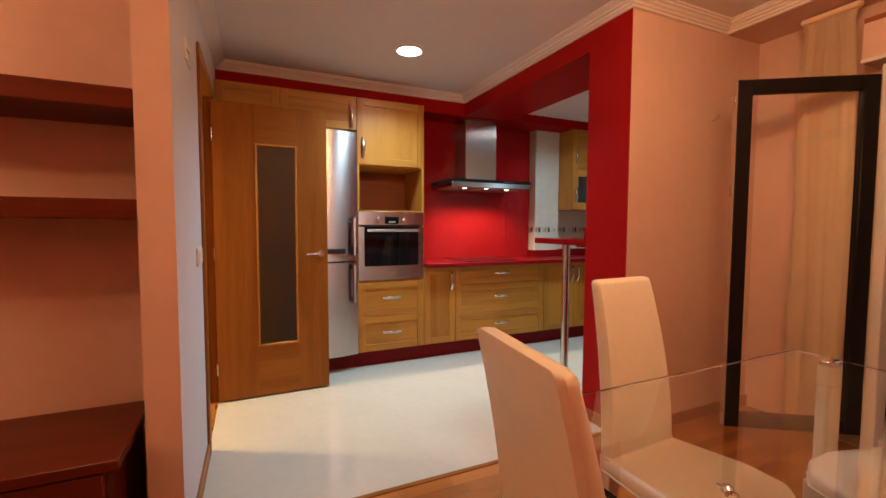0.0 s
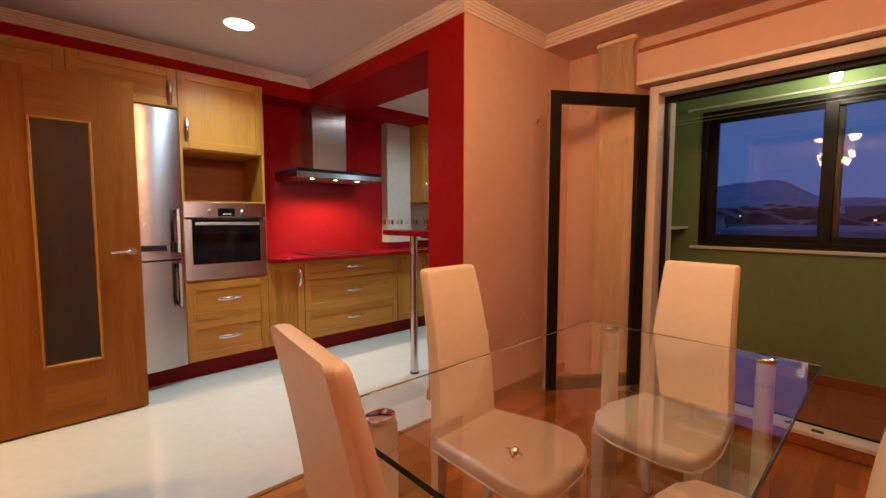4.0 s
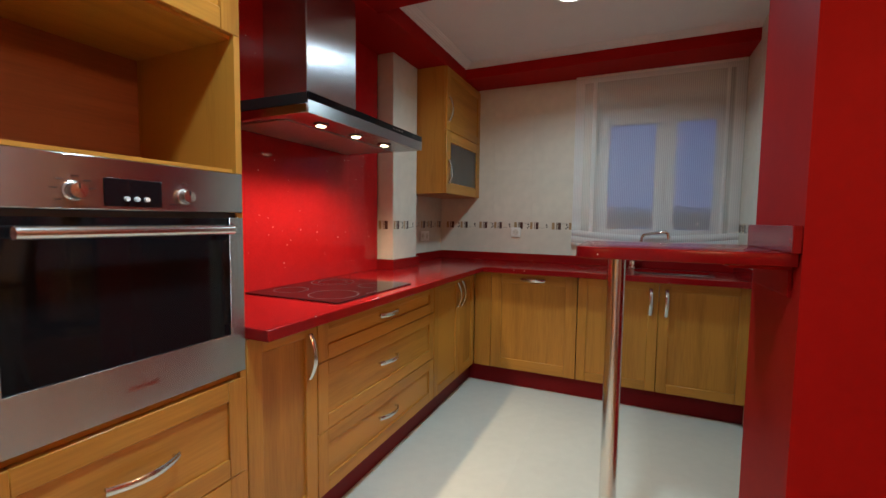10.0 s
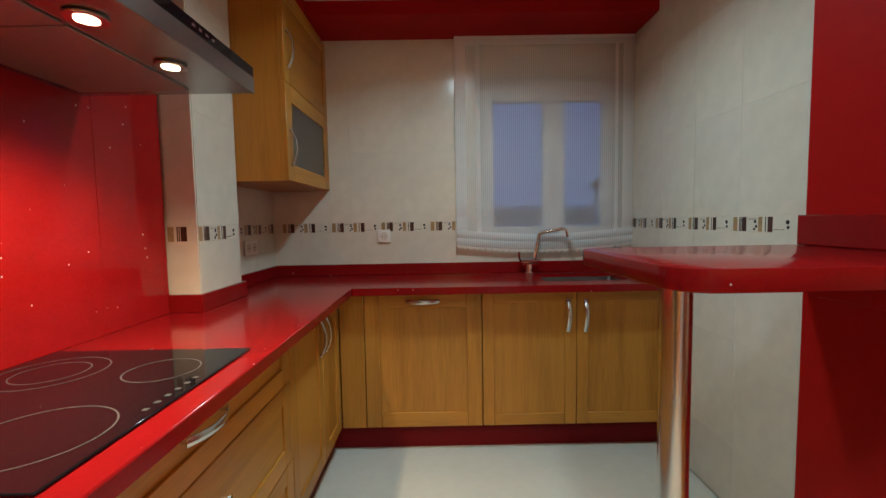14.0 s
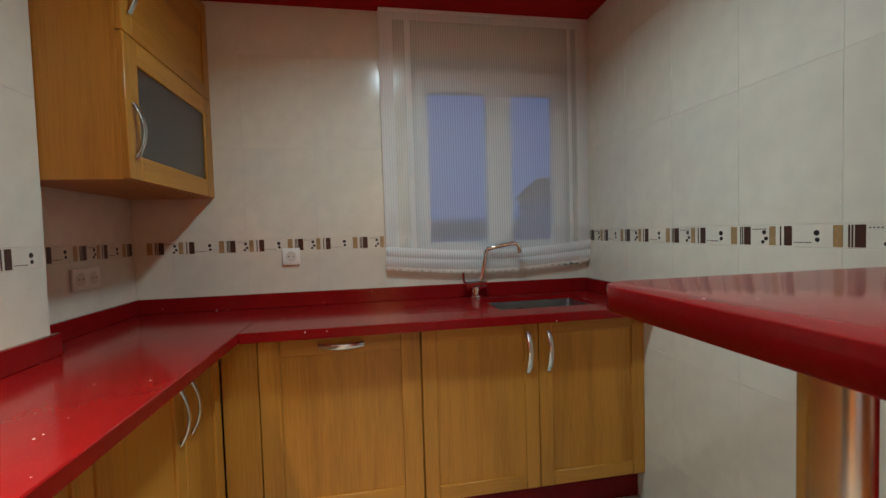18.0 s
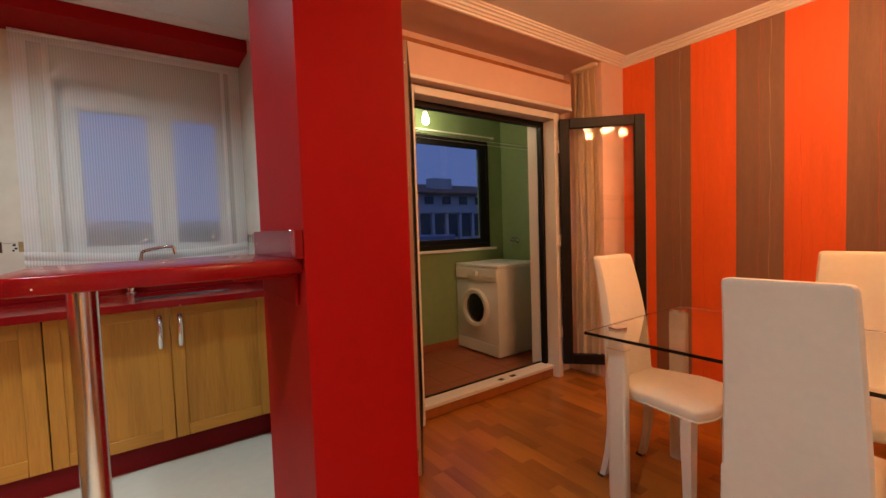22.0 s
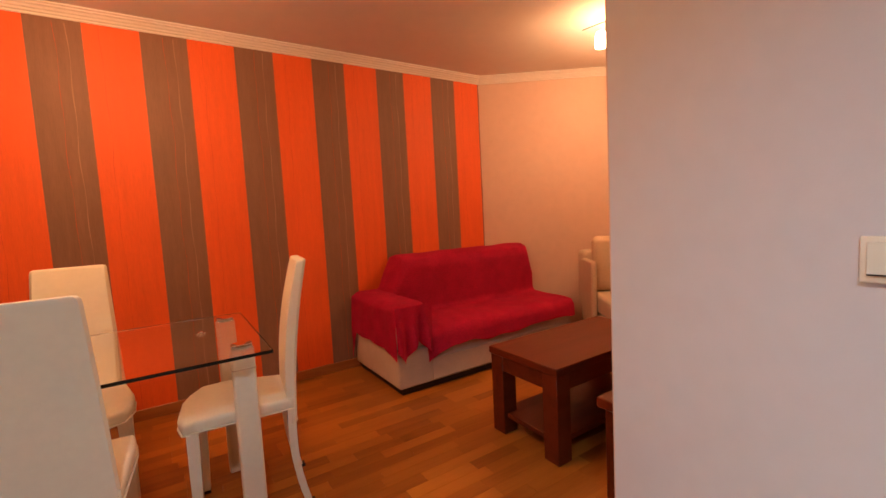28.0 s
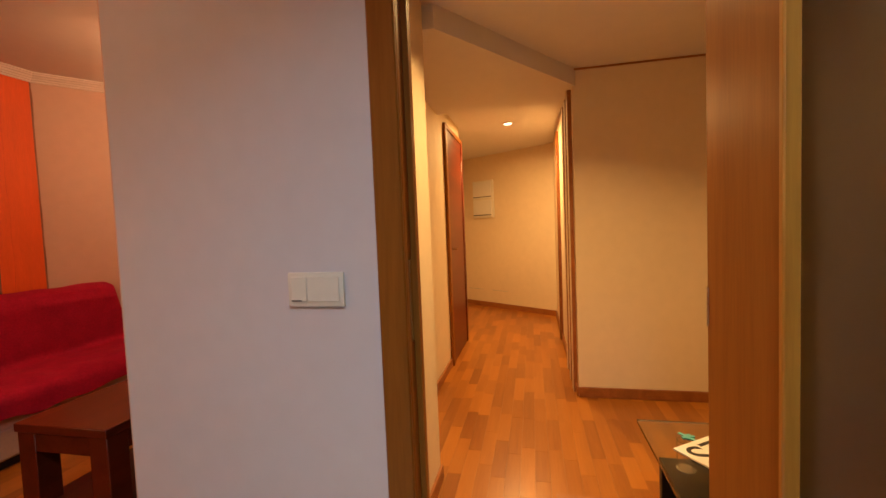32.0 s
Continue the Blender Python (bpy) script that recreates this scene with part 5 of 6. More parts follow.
def drape_arm(u, v):
    y = -0.61 + u * 0.765
    hem = 0.300 - 0.22 * max(0.0, 1 - u * 9) - 0.03 * max(0.0, u * 4 - 3) + 0.003 * math.sin(u * 17)
    p = follow([(-0.445, 0.45), (-0.440, 0.56), (-0.40, 0.604), (-0.235, 0.604), (-0.182, 0.57), (-0.174, 0.42), (-0.168, hem)], v)
    wave = 0.006 * math.sin(u * 21 + v * 2) * max(0.0, v - 0.45) * 2 * (0.4 + u) + 0.008 * noise.noise(Vector((u * 6, v * 5, 2.0)))
    return (p.x + wave, y, p.y + 0.3 * wave - (0.02 * max(0, (u - 0.93) / 0.07)))


part("arm_drape", thicken(sheet(50, 36, drape_arm), 0.004), THROW, throw)


def drape_front(u, v):
    x = -0.172 - u * 0.275
    hem = 0.225 + 0.42 * abs(u - 0.2) if u < 0.55 else 0.372 - 0.30 * (u - 0.55)
    z = 0.598 + (hem - 0.598) * v
    return (x, 0.166 + 0.030 * math.sin(u * 17) * v + 0.018 * v, z)


part("front_drape", thicken(sheet(30, 20, drape_front), 0.004), THROW, throw)

# armchair at the slanted wall
AM = Matrix.Translation((-2.23, 0.30, 0)) @ Matrix.Rotation(math.atan2(OBL.y, OBL.x), 4, "Z")
arm = new("armchair")
arm.matrix_basis = AM
GRID[arm.name] = AM
tagged(arm, "cream upholstered armchair with loose back cushions by the slanted wall", "armchair")


def arm_part(name, b, mat, bevel=0.04):
    bm = boxes(b, bevel=bevel, segments=4)
    bm.transform(AM)
    return part(name, bm, mat, arm)


arm_part("base", (-0.27, 0.75, -0.62, 0.02, 0.04, 0.30), FABRIC)
arm_part("side_panel", (-0.275, -0.225, -0.30, 0.02, 0.20, 0.74), FABRIC, 0.02)
arm_part("seat_cushion", (-0.22, 0.75, -0.64, -0.05, 0.301, 0.47), FABRIC)
arm_part("backrest", (-0.27, 0.75, -0.06, 0.14, 0.30, 0.80), FABRIC)
arm_part("back_cushion", (-0.215, 0.24, -0.20, -0.07, 0.472, 0.93), CUSHION, 0.055)
arm_part("back_cushion", (0.25, 0.73, -0.20, -0.07, 0.472, 0.92), CUSHION, 0.055)

# coffee table
coffee = thing("coffee_table", (-0.9, 1.0, 0), "dark red-brown wooden coffee table with a lower shelf", "coffee table")
CX0, CX1, CY0, CY1 = -1.325, -0.41, 0.80, 1.27
part("top", boxes((CX0, CX1, CY0, CY1, 0.425, 0.462), bevel=0.003), WENGE, coffee)
for x in (CX0 + 0.052, CX1 - 0.052):
    for y in (CY0 + 0.052, CY1 - 0.052):
        part("leg", boxes((x - 0.045, x + 0.045, y - 0.045, y + 0.045, 0, 0.425), bevel=0.003), WENGE, coffee)
part("apron", boxes((CX0 + 0.097, CX1 - 0.097, CY0 + 0.010, CY0 + 0.03, 0.345, 0.425), bevel=0.002), WENGE, coffee)
part("apron", boxes((CX0 + 0.097, CX1 - 0.097, CY1 - 0.03, CY1 - 0.010, 0.345, 0.425), bevel=0.002), WENGE, coffee)
part("apron", boxes((CX0 + 0.010, CX0 + 0.03, CY0 + 0.097, CY1 - 0.097, 0.345, 0.425), bevel=0.002), WENGE, coffee)
part("apron", boxes((CX1 - 0.03, CX1 - 0.010, CY0 + 0.097, CY1 - 0.097, 0.345, 0.425), bevel=0.002), WENGE, coffee)
part("lower_shelf", boxes((CX0 + 0.03, CX1 - 0.03, CY0 + 0.03, CY1 - 0.03, 0.085, 0.110), bevel=0.002), WENGE, coffee)

# shelf niche with a low cabinet
for z0, z1, label in ((1.575, 1.640, "upper dark red-brown wall shelf in the niche"), (1.223, 1.286, "middle dark red-brown wall shelf in the niche")):
    s = thing("wall_shelf", (-1.5, 1.9, z0), label, "shelf", "niche shelves")
    part("board", boxes((-2.9, XW - 0.107, 1.785, 2.098, z0, z1), bevel=0.003), WENGE, s)
low = thing("low_cabinet", (-1.5, 1.82, 0), "long low dark red-brown cabinet under the niche shelves", "cabinet")
part("body", boxes((-2.9, -0.26, 1.64, 2.085, 0.05, 0.475)), WENGE, low)
part("top", boxes((-2.92, -0.225, 1.615, 2.085, 0.476, 0.512), bevel=0.004), WENGE, low)
for k in range(4):
    x0 = -2.9 + 0.66 * k
    d = part("door", boxes((x0 + 0.004, x0 + 0.656, 1.622, 1.639, 0.055, 0.470), bevel=0.003), WENGE, low)
    part("knob", rod((x0 + 0.60, 1.622, 0.36), (x0 + 0.60, 1.60, 0.36), 0.010, 0.013, seg=12), CHROME, d)
part("plinth", boxes((-2.86, -0.30, 1.68, 1.98, 0, 0.05)), BLACK, low)

# ceiling lamp with glass shades on curved arms
lamp1 = None
for CL, where in ((Vector((-1.74, 0.86, CEILING)), "sofa"), (Vector((1.36, 0.60, CEILING)), "dining table")):
    lamp1 = thing("ceiling_lamp", CL, "multi-armed ceiling lamp with lit glass shades above the " + where, "ceiling lamp", "living room ceiling lamps")
    part("ceiling_rose", turned([(0.06, 0), (0.06, -0.02), (0.03, -0.035)], CL), CHROME, lamp1)
    for k in range(5):
        a = 2 * math.pi * k / 5 + 0.35
        d = Vector((math.cos(a), math.sin(a), 0))
        tip = CL + d * 0.23 + Vector((0, 0, -0.10))
        part("arm", tube([CL + Vector((0, 0, -0.03)), CL + d * 0.08 + Vector((0, 0, -0.035)), CL + d * 0.16 + Vector((0, 0, -0.06)), tip], 0.006, 8), CHROME, lamp1)
        part("arm_leaf", tube([CL + d * 0.08 + Vector((0, 0, -0.035)), CL + d * 0.20 + Vector((0.02, 0.02, -0.02)), CL + d * 0.33 + Vector((0.03, 0.0, -0.05))], 0.004, 6), CHROME, lamp1)
        sh = part("shade", turned([(0.018, 0.03), (0.034, 0.015), (0.040, -0.03), (0.038, -0.075), (0.030, -0.078)], tip, 18), BULBGLOW, lamp1, "lit white glass shade")


# ---- balcony door ----
dframe = tagged(new("door_2"), "white and bronze frame of the balcony door with both leaves folded into the room", "balcony door", kind="structure")
part("door_frame", boxes((3.045, 3.155, BY0, BY0 + 0.055, 0.0, BZ1), (3.045, 3.155, BY1 - 0.055, BY1, 0.0, BZ1), (3.045, 3.155, BY0 + 0.055, BY1 - 0.055, BZ1 - 0.05, BZ1), bevel=0.004), PVC, dframe, "white inner frame")
part("reveal", boxes((3.205, 3.304, BY0 + 0.033, BY0 + 0.070, 0.05, BZ1 - 0.022), (3.205, 3.304, BY1 - 0.070, BY1 - 0.033, 0.05, BZ1 - 0.022), bevel=0.003), PVC, dframe, "pale reveal lining")
part("outer_frame", boxes((3.156, 3.204, BY0 + 0.035, BY0 + 0.075, 0.05, BZ1 - 0.02), (3.156, 3.204, BY1 - 0.075, BY1 - 0.035, 0.05, BZ1 - 0.02), (3.156, 3.204, BY0 + 0.075, BY1 - 0.075, BZ1 - 0.085, BZ1 - 0.03), bevel=0.003), DARKFRAME, dframe, "dark bronze outer frame")
part("threshold", boxes((3.102, 3.16, BY0 - 0.02, BY1 + 0.02, 0.0, 0.062), bevel=0.004), BASEWOOD, dframe, "varnished wooden sill board")
part("sill_rail", boxes((3.096, 3.21, BY0, BY1, 0.063, 0.088), bevel=0.003), PVC, dframe, "white sill rail")
part("track", boxes((3.211, 3.225, BY0 + 0.05, BY1 - 0.05, 0.02, 0.094)), DARKFRAME, dframe)
part("latch_keep", boxes((3.12, 3.15, 0.40, 0.44, 0.0885, 0.092), (3.12, 3.15, 0.28, 0.33, 0.0885, 0.092), bevel=0.001), BLACK, dframe)


def balcony_leaf(hinge, turn, w, label):
    m = Matrix.Translation((*hinge, 0.112)) @ Matrix.Rotation(turn, 4, "Z")
    ob = new("balcony_door_leaf")
    ob.matrix_basis = m
    GRID[ob.name] = m
    tagged(ob, label, "door", "balcony door leaves")
    h, s = 1.852, 0.072
    def add(nm, bm, mat, parent=ob, lab=""):
        bm.transform(m)
        return part(nm, bm, mat, parent, lab)
    for b in ((0, s, 0, h), (w - s, w, 0, h)):
        add("stile", boxes((b[0], b[1], -0.023, 0.023, b[2], b[3]), bevel=0.004), DARKFRAME)
    add("bottom_rail", boxes((s, w - s, -0.023, 0.023, 0, 0.075), bevel=0.004), DARKFRAME)
    add("top_rail", boxes((s, w - s, -0.023, 0.023, h - s, h), bevel=0.004), DARKFRAME)
    add("glass_pane", boxes((s - 0.006, w - s + 0.006, -0.003, 0.003, 0.07, h - s + 0.006)), GLASS).visible_shadow = False
    for z in (0.25, 0.95, 1.65):
        add("hinge", rod((-0.008, 0.0, z - 0.045), (-0.008, 0.0, z + 0.045), 0.010, seg=10), PVC)
    add("edge_strip", boxes((w, w + 0.004, -0.021, 0.021, 0.004, h - 0.004), bevel=0.001), SHADEDEDGE, lab="pale lock edge of the leaf, shade put into its colour")
    for z in (0.10, 0.78, 1.28, h - 0.10):
        add("lock_plate", boxes((w + 0.004, w + 0.0065, -0.010, 0.010, z - 0.03, z + 0.03), bevel=0.001), CHROME)
    return ob


balcony_leaf((3.022, 1.182), math.atan2(0.354, -0.539), 0.650, "dark bronze glazed balcony door leaf folded against the pillar wall")
balcony_leaf((3.03, -0.140), math.atan2(-0.433, -0.438), 0.60, "dark bronze glazed balcony door leaf folded towards the papered wall")

box = thing("shutter_box", (3.07, 0.5, 2.03), "long peach painted roller shutter box above the balcony door", "shutter box")
part("front_panel", boxes((2.985, 3.149, BY0 - 0.075, BY1 + 0.06, 2.030, 2.228), bevel=0.004), SALMON, box)
part("lid_lip", boxes((2.978, 2.984, BY0 - 0.075, BY1 + 0.06, 2.030, 2.050), bevel=0.002), PVC, box)
part("wooden_strip", boxes((2.995, 3.03, BY0 - 0.075, BY1 + 0.06, 2.229, 2.256), bevel=0.002), BASEWOOD, box, "stained wooden strip above the box")


def curtain(x, y0, y1, z0, z1, name_label, folds, across=False):
    c = thing("curtain", (x, (y0 + y1) / 2, z0), name_label, "curtain", "balcony curtains")
    def at(u, v):
        gather = 0.80 + 0.20 * min(1.0, v * 6) if v < 0.2 else 1.0
        y = (y0 + y1) / 2 + (u - 0.5) * (y1 - y0) * (gather if v > 0.02 else 1.05)
        return (x + 0.0045 * math.sin(u * folds * 2 * math.pi) * (0.6 + 0.4 * v) + 0.0015 * math.sin(u * 40 + v * 5), y + 0.006 * math.sin(v * 9 + u * 7), z1 + (z0 - z1) * v)
    turn = Matrix(((0, 1, 0, 0), (1, 0, 0, 0), (0, 0, 1, 0), (0, 0, 0, 1))) if across else Matrix()
    if across:
        c.location = ((y0 + y1) / 2, x, z0)
        GRID[c.name] = Matrix.Translation(c.location)
    for name, bm in (("cloth", thicken(sheet(60, 30, at), 0.002)), ("heading_tape", boxes((x - 0.026, x + 0.026, y0, y1, z1 - 0.03, z1), bevel=0.008))):
        bm.transform(turn)
        part(name, bm, CURTAINMAT, c)


curtain(-0.325, 2.825, 3.035, 0.03, 2.365, "narrow ochre curtain drawn back beside the pier", 3, True)
curtain(3.02, 1.26, 1.52, 0.03, 2.365, "narrow ochre curtain drawn back behind the door leaf", 3)
solid("curtain_hook", tube([(2.70, YP - 0.004, 1.84), (2.70, YP - 0.03, 1.845), (2.70, YP - 0.045, 1.87)], 0.004, 8), CHROME, "small metal tie-back hook on the peach wall", "hook")

# ---- balcony ----
win2 = tagged(new("window_2"), "dark bronze sliding balcony window with two sashes", "window", kind="structure")
part("window_frame", boxes((4.262, 4.36, VY0, VY0 + 0.035, VZ0, VZ1), (4.262, 4.36, VY1 - 0.035, VY1, VZ0, VZ1), (4.262, 4.36, VY0 + 0.035, VY1 - 0.035, VZ0, VZ0 + 0.045), (4.262, 4.36, VY0 + 0.035, VY1 - 0.035, VZ1 - 0.05, VZ1), bevel=0.003), DARKFRAME, win2)
for y0, y1, x in ((VY0 + 0.035, 0.47, 4.275), (0.36, VY1 - 0.035, 4.315)):
    sash = part("sash", boxes((x, x + 0.03, y0, y0 + 0.075, VZ0 + 0.04, VZ1 - 0.045), (x, x + 0.03, y1 - 0.075, y1, VZ0 + 0.04, VZ1 - 0.045), (x, x + 0.03, y0 + 0.075, y1 - 0.075, VZ0 + 0.04, VZ0 + 0.095), (x, x + 0.03, y0 + 0.075, y1 - 0.075, VZ1 - 0.095, VZ1 - 0.045), bevel=0.003), DARKFRAME, win2)
    pane = part("pane", boxes((x + 0.012, x + 0.017, y0 + 0.07, y1 - 0.07, VZ0 + 0.09, VZ1 - 0.09)), GLASS, sash)
    pane.visible_shadow = False
part("window_sill", boxes((4.225, 4.268, VY0 - 0.06, VY1 + 0.05, VZ0 - 0.028, VZ0 - 0.004), bevel=0.003), PLASTER, win2, "pale stone window sill")
rail = thing("curtain_rail", (4.25, 0.35, 2.1), "thin white rail along the top of the balcony window", "rail")
part("rod", rod((4.245, VY0 - 0.06, 2.105), (4.245, VY1 + 0.10, 2.105), 0.008, seg=10), PVC, rail)
for y in (VY0 - 0.06, VY1 + 0.10):
    part("bracket", rod((4.245, y, 2.105), (4.27, y, 2.105), 0.012, seg=10), PVC, rail)
line = solid("clothes_line", join(*[tube([(3.75 + 0.12 * k, -0.72, 1.93), (3.75 + 0.12 * k, 1.45, 1.93)], 0.002, 5) for k in range(2)]), PVC, "two thin clothes lines stretched along the balcony", "clothes line")
for z, label in ((1.115, "upper pale wall shelf in the balcony corner"), (0.66, "lower pale wall shelf in the balcony corner")):
    sh = thing("wall_shelf", (3.8, 1.38, z), label, "shelf", "balcony shelves")
    part("board", boxes((3.40, 4.268, 1.305, 1.449, z, z + 0.018), bevel=0.002), PVC, sh)
    for x in (3.6, 4.1):
        part("bracket", boxes((x, x + 0.02, 1.33, 1.449, z - 0.012, z - 0.0005), (x, x + 0.02, 1.437, 1.449, z - 0.12, z - 0.012)), PVC, sh)

washer = thing("washing_machine", (3.90, -0.38, 0), "white front-loading washing machine with a round dark porthole", "washing machine")
WX0, WX1, WF, WB = 3.668, 4.262, -0.065, -0.650
part("body", boxes((WX0, WX1, WB, WF, 0.012, 0.808), bevel=0.008, segments=2), ENAMEL, washer)
part("top", boxes((WX0 - 0.004, WX1 + 0.004, WB, WF + 0.006, 0.809, 0.838), bevel=0.008, segments=2), ENAMEL, washer)
fas = part("fascia", boxes((WX0 + 0.003, WX1 - 0.003, WF, WF + 0.012, 0.690, 0.806), bevel=0.005), PLASTIC, washer)
part("drawer", boxes((WX1 - 0.19, WX1 - 0.015, WF + 0.012, WF + 0.018, 0.70, 0.795), bevel=0.004), PLASTIC, fas)
part("dial", rod((3.95, WF + 0.012, 0.752), (3.95, WF + 0.036, 0.752), 0.033, 0.029, seg=24), PLASTIC, fas)
for k in range(4):
    part("button", rod((3.72 + 0.035 * k, WF + 0.012, 0.735), (3.72 + 0.035 * k, WF + 0.017, 0.735), 0.007, seg=10), GROUT, fas)
ring = turned([(0.135, 0.0), (0.180, 0.0), (0.186, 0.018), (0.170, 0.034), (0.140, 0.030), (0.135, 0.0)], (0, 0, 0), 40)
ring.transform(Matrix.Translation((3.965, WF, 0.43)) @ Matrix.Rotation(radians(-90), 4, "X"))
pd = part("porthole_ring", ring, PLASTIC, washer)
bulge = turned([(0.001, 0.020), (0.07, 0.018), (0.115, 0.006), (0.138, -0.004), (0.001, -0.006)], (0, 0, 0), 32)
bulge.transform(Matrix.Translation((3.965, WF + 0.008, 0.43)) @ Matrix.Rotation(radians(-90), 4, "X"))
part("porthole_glass", bulge, BLACKGLASS, pd, "dark curved porthole glass")
part("kick_panel", boxes((WX0 + 0.01, WX1 - 0.01, WF, WF + 0.005, 0.02, 0.12), bevel=0.002), ENAMEL, washer)
for x in (WX0 + 0.05, WX1 - 0.05):
    for y in (WB + 0.05, WF - 0.05):
        part("foot", rod((x, y, 0), (x, y, 0.013), 0.02, seg=12), BLACK, washer)
btap = thing("garden_tap", (3.85, -0.70, 1.0), "small chrome wall tap above the washing machine", "tap")
part("body", join(rod((4.05, -0.72, 1.03), (4.05, -0.63, 1.03), 0.012, seg=12), rod((4.05, -0.64, 1.03), (4.05, -0.63, 0.985), 0.009, seg=12)), CHROME, btap)
part("lever", boxes((4.01, 4.07, -0.655, -0.645, 1.055, 1.065), bevel=0.002), CHROME, btap)
part("flange", rod((4.05, -0.7195, 1.03), (4.05, -0.712, 1.03), 0.026, seg=16), CHROME, btap)
solid("white_pipe", join(rod((3.358, -0.655, 0.0), (3.358, -0.655, 2.33), 0.045, seg=20)), PVC, "white downpipe in the balcony corner beside the washing machine", "pipe")
bulb = thing("bare_bulb", (4.02, 0.40, 2.33), "bare lit bulb in a white lampholder under the balcony ceiling", "lamp")
part("lampholder", turned([(0.03, 0), (0.03, -0.012), (0.018, -0.02), (0.018, -0.14)], (4.02, 0.40, 2.33)), PVC, bulb)
part("bulb", turned([(0.012, -0.14), (0.020, -0.165), (0.030, -0.195), (0.031, -0.215), (0.022, -0.24), (0.004, -0.248)], (4.02, 0.40, 2.33), 20), BULBGLOW, bulb, "glowing glass bulb")

# ---- hall ----
hallw = thing("tv_table", (-0.5, 3.6, 0), "black low table with a clear glass top in the hall", "side table")
HX, HYY = -0.790, 3.272
part("glass_top", boxes((HX, HX + 0.55, HYY, HYY + 0.95, 0.434, 0.446)), TINT, hallw, "thick clear glass top", smooth=False)
part("side_panel", boxes((HX + 0.06, HX + 0.09, HYY + 0.06, HYY + 0.88, 0.0, 0.312), bevel=0.002), BLACK, hallw)
part("side_panel", boxes((HX + 0.46, HX + 0.49, HYY + 0.06, HYY + 0.88, 0.0, 0.312), bevel=0.002), BLACK, hallw)
part("top_panel", boxes((HX + 0.06, HX + 0.49, HYY + 0.06, HYY + 0.88, 0.3125, 0.332), bevel=0.002), BLACK, hallw)
part("shelf", boxes((HX + 0.09, HX + 0.46, HYY + 0.06, HYY + 0.88, 0.17, 0.178)), TINT, hallw, "glass shelf")
part("bottom_panel", boxes((HX + 0.09, HX + 0.46, HYY + 0.06, HYY + 0.88, 0.03, 0.05)), BLACK, hallw)
for dx, dy in ((0.13, 0.125), (0.42, 0.125), (0.13, 0.82), (0.42, 0.82)):
    post = part("glass_post", turned([(0.028, 0.0), (0.028, 0.0995), (0.024, 0.1), (0.024, 0.003), (0.001, 0.003)], (HX + dx, HYY + dy, 0.3325), 28), GLASS, hallw, "clear glass spacer under the top")
    part("ring", turned([(0.031, 0), (0.031, 0.004), (0.0285, 0.004)], (HX + dx, HYY + dy, 0.3322), 28), CHROME, post)
TURQ = material("turquoise_plastic", (0.10, 0.42, 0.45), 0.4)
star = thing("turquoise_trinket", (HX + 0.125, HYY + 0.135, 0.447), "small turquoise plastic cross lying on the glass top", "trinket")
for a, w in ((0.6, 0.036), (1.9, 0.022), (2.8, 0.018)):
    part("arm", boxes((-w, w, -0.006, 0.006, 0, 0.004 + 0.001 * a), bevel=0.001, m=Matrix.Translation((HX + 0.125, HYY + 0.135, 0.4465)) @ Matrix.Rotation(a, 4, "Z")), TURQ, star)
sign_m = Matrix.Translation((-0.751, 3.579, 0.4468)) @ Matrix.Rotation(radians(-55), 4, "Z")
sign = new("name_sign")
sign.matrix_basis = sign_m
GRID[sign.name] = sign_m
tagged(sign, "white card with black letters lying on the glass hall table", "sign")
cardbm = boxes((0.0, 0.30, 0.0, 0.150, 0, 0.006), bevel=0.001)
cardbm.transform(sign_m)
part("card", cardbm, ENAMEL, sign, smooth=False)
curve = bpy.data.curves.new("letters", "FONT")
curve.body, curve.size, curve.extrude, curve.align_x = "HES", 0.15, 0.0005, "RIGHT"
tmp = bpy.data.objects.new("tmp", curve)
scene.collection.objects.link(tmp)
letters_mesh = bpy.data.meshes.new_from_object(tmp.evaluated_get(bpy.context.evaluated_depsgraph_get()))
bpy.data.objects.remove(tmp)
letters_mesh.materials.append(INK)
letters = new("lettering", letters_mesh)
letters.parent, letters.location = sign, (0.288, 0.022, 0.0067)
mat_h = thing("hatch_board", (-0.35, 3.1, 0), "loose oak floor board panel on the hall parquet", "floor panel")
part("board", boxes((-0.98, -0.22, 2.98, 3.235, 0.0, 0.008), bevel=0.002), BASEWOOD, mat_h)

fuse = new("fuse_box")
fm = Matrix.Translation((-5.299, 2.231, 1.575)) @ Matrix.Rotation(math.atan2(1.40, 0.96), 4, "Z")
fuse.matrix_basis = fm
GRID[fuse.name] = fm
tagged(fuse, "white fuse box with two hinged covers on the corridor's end wall", "fuse box")
for nm, b, mt in (("body", (-0.19, 0.19, -0.035, 0.0, -0.27, 0.27), PLASTIC), ("cover", (-0.17, 0.17, -0.048, -0.036, 0.015, 0.25), ENAMEL), ("cover", (-0.17, 0.17, -0.048, -0.036, -0.25, -0.015), ENAMEL), ("slot", (-0.17, 0.17, -0.0495, -0.0485, -0.235, -0.222), INK), ("slot", (-0.17, 0.17, -0.0495, -0.0485, 0.03, 0.04), INK)):
    bm = boxes(b, bevel=0.003 if nm != "slot" else 0)
    bm.transform(fm)
    part(nm, bm, mt, fuse)
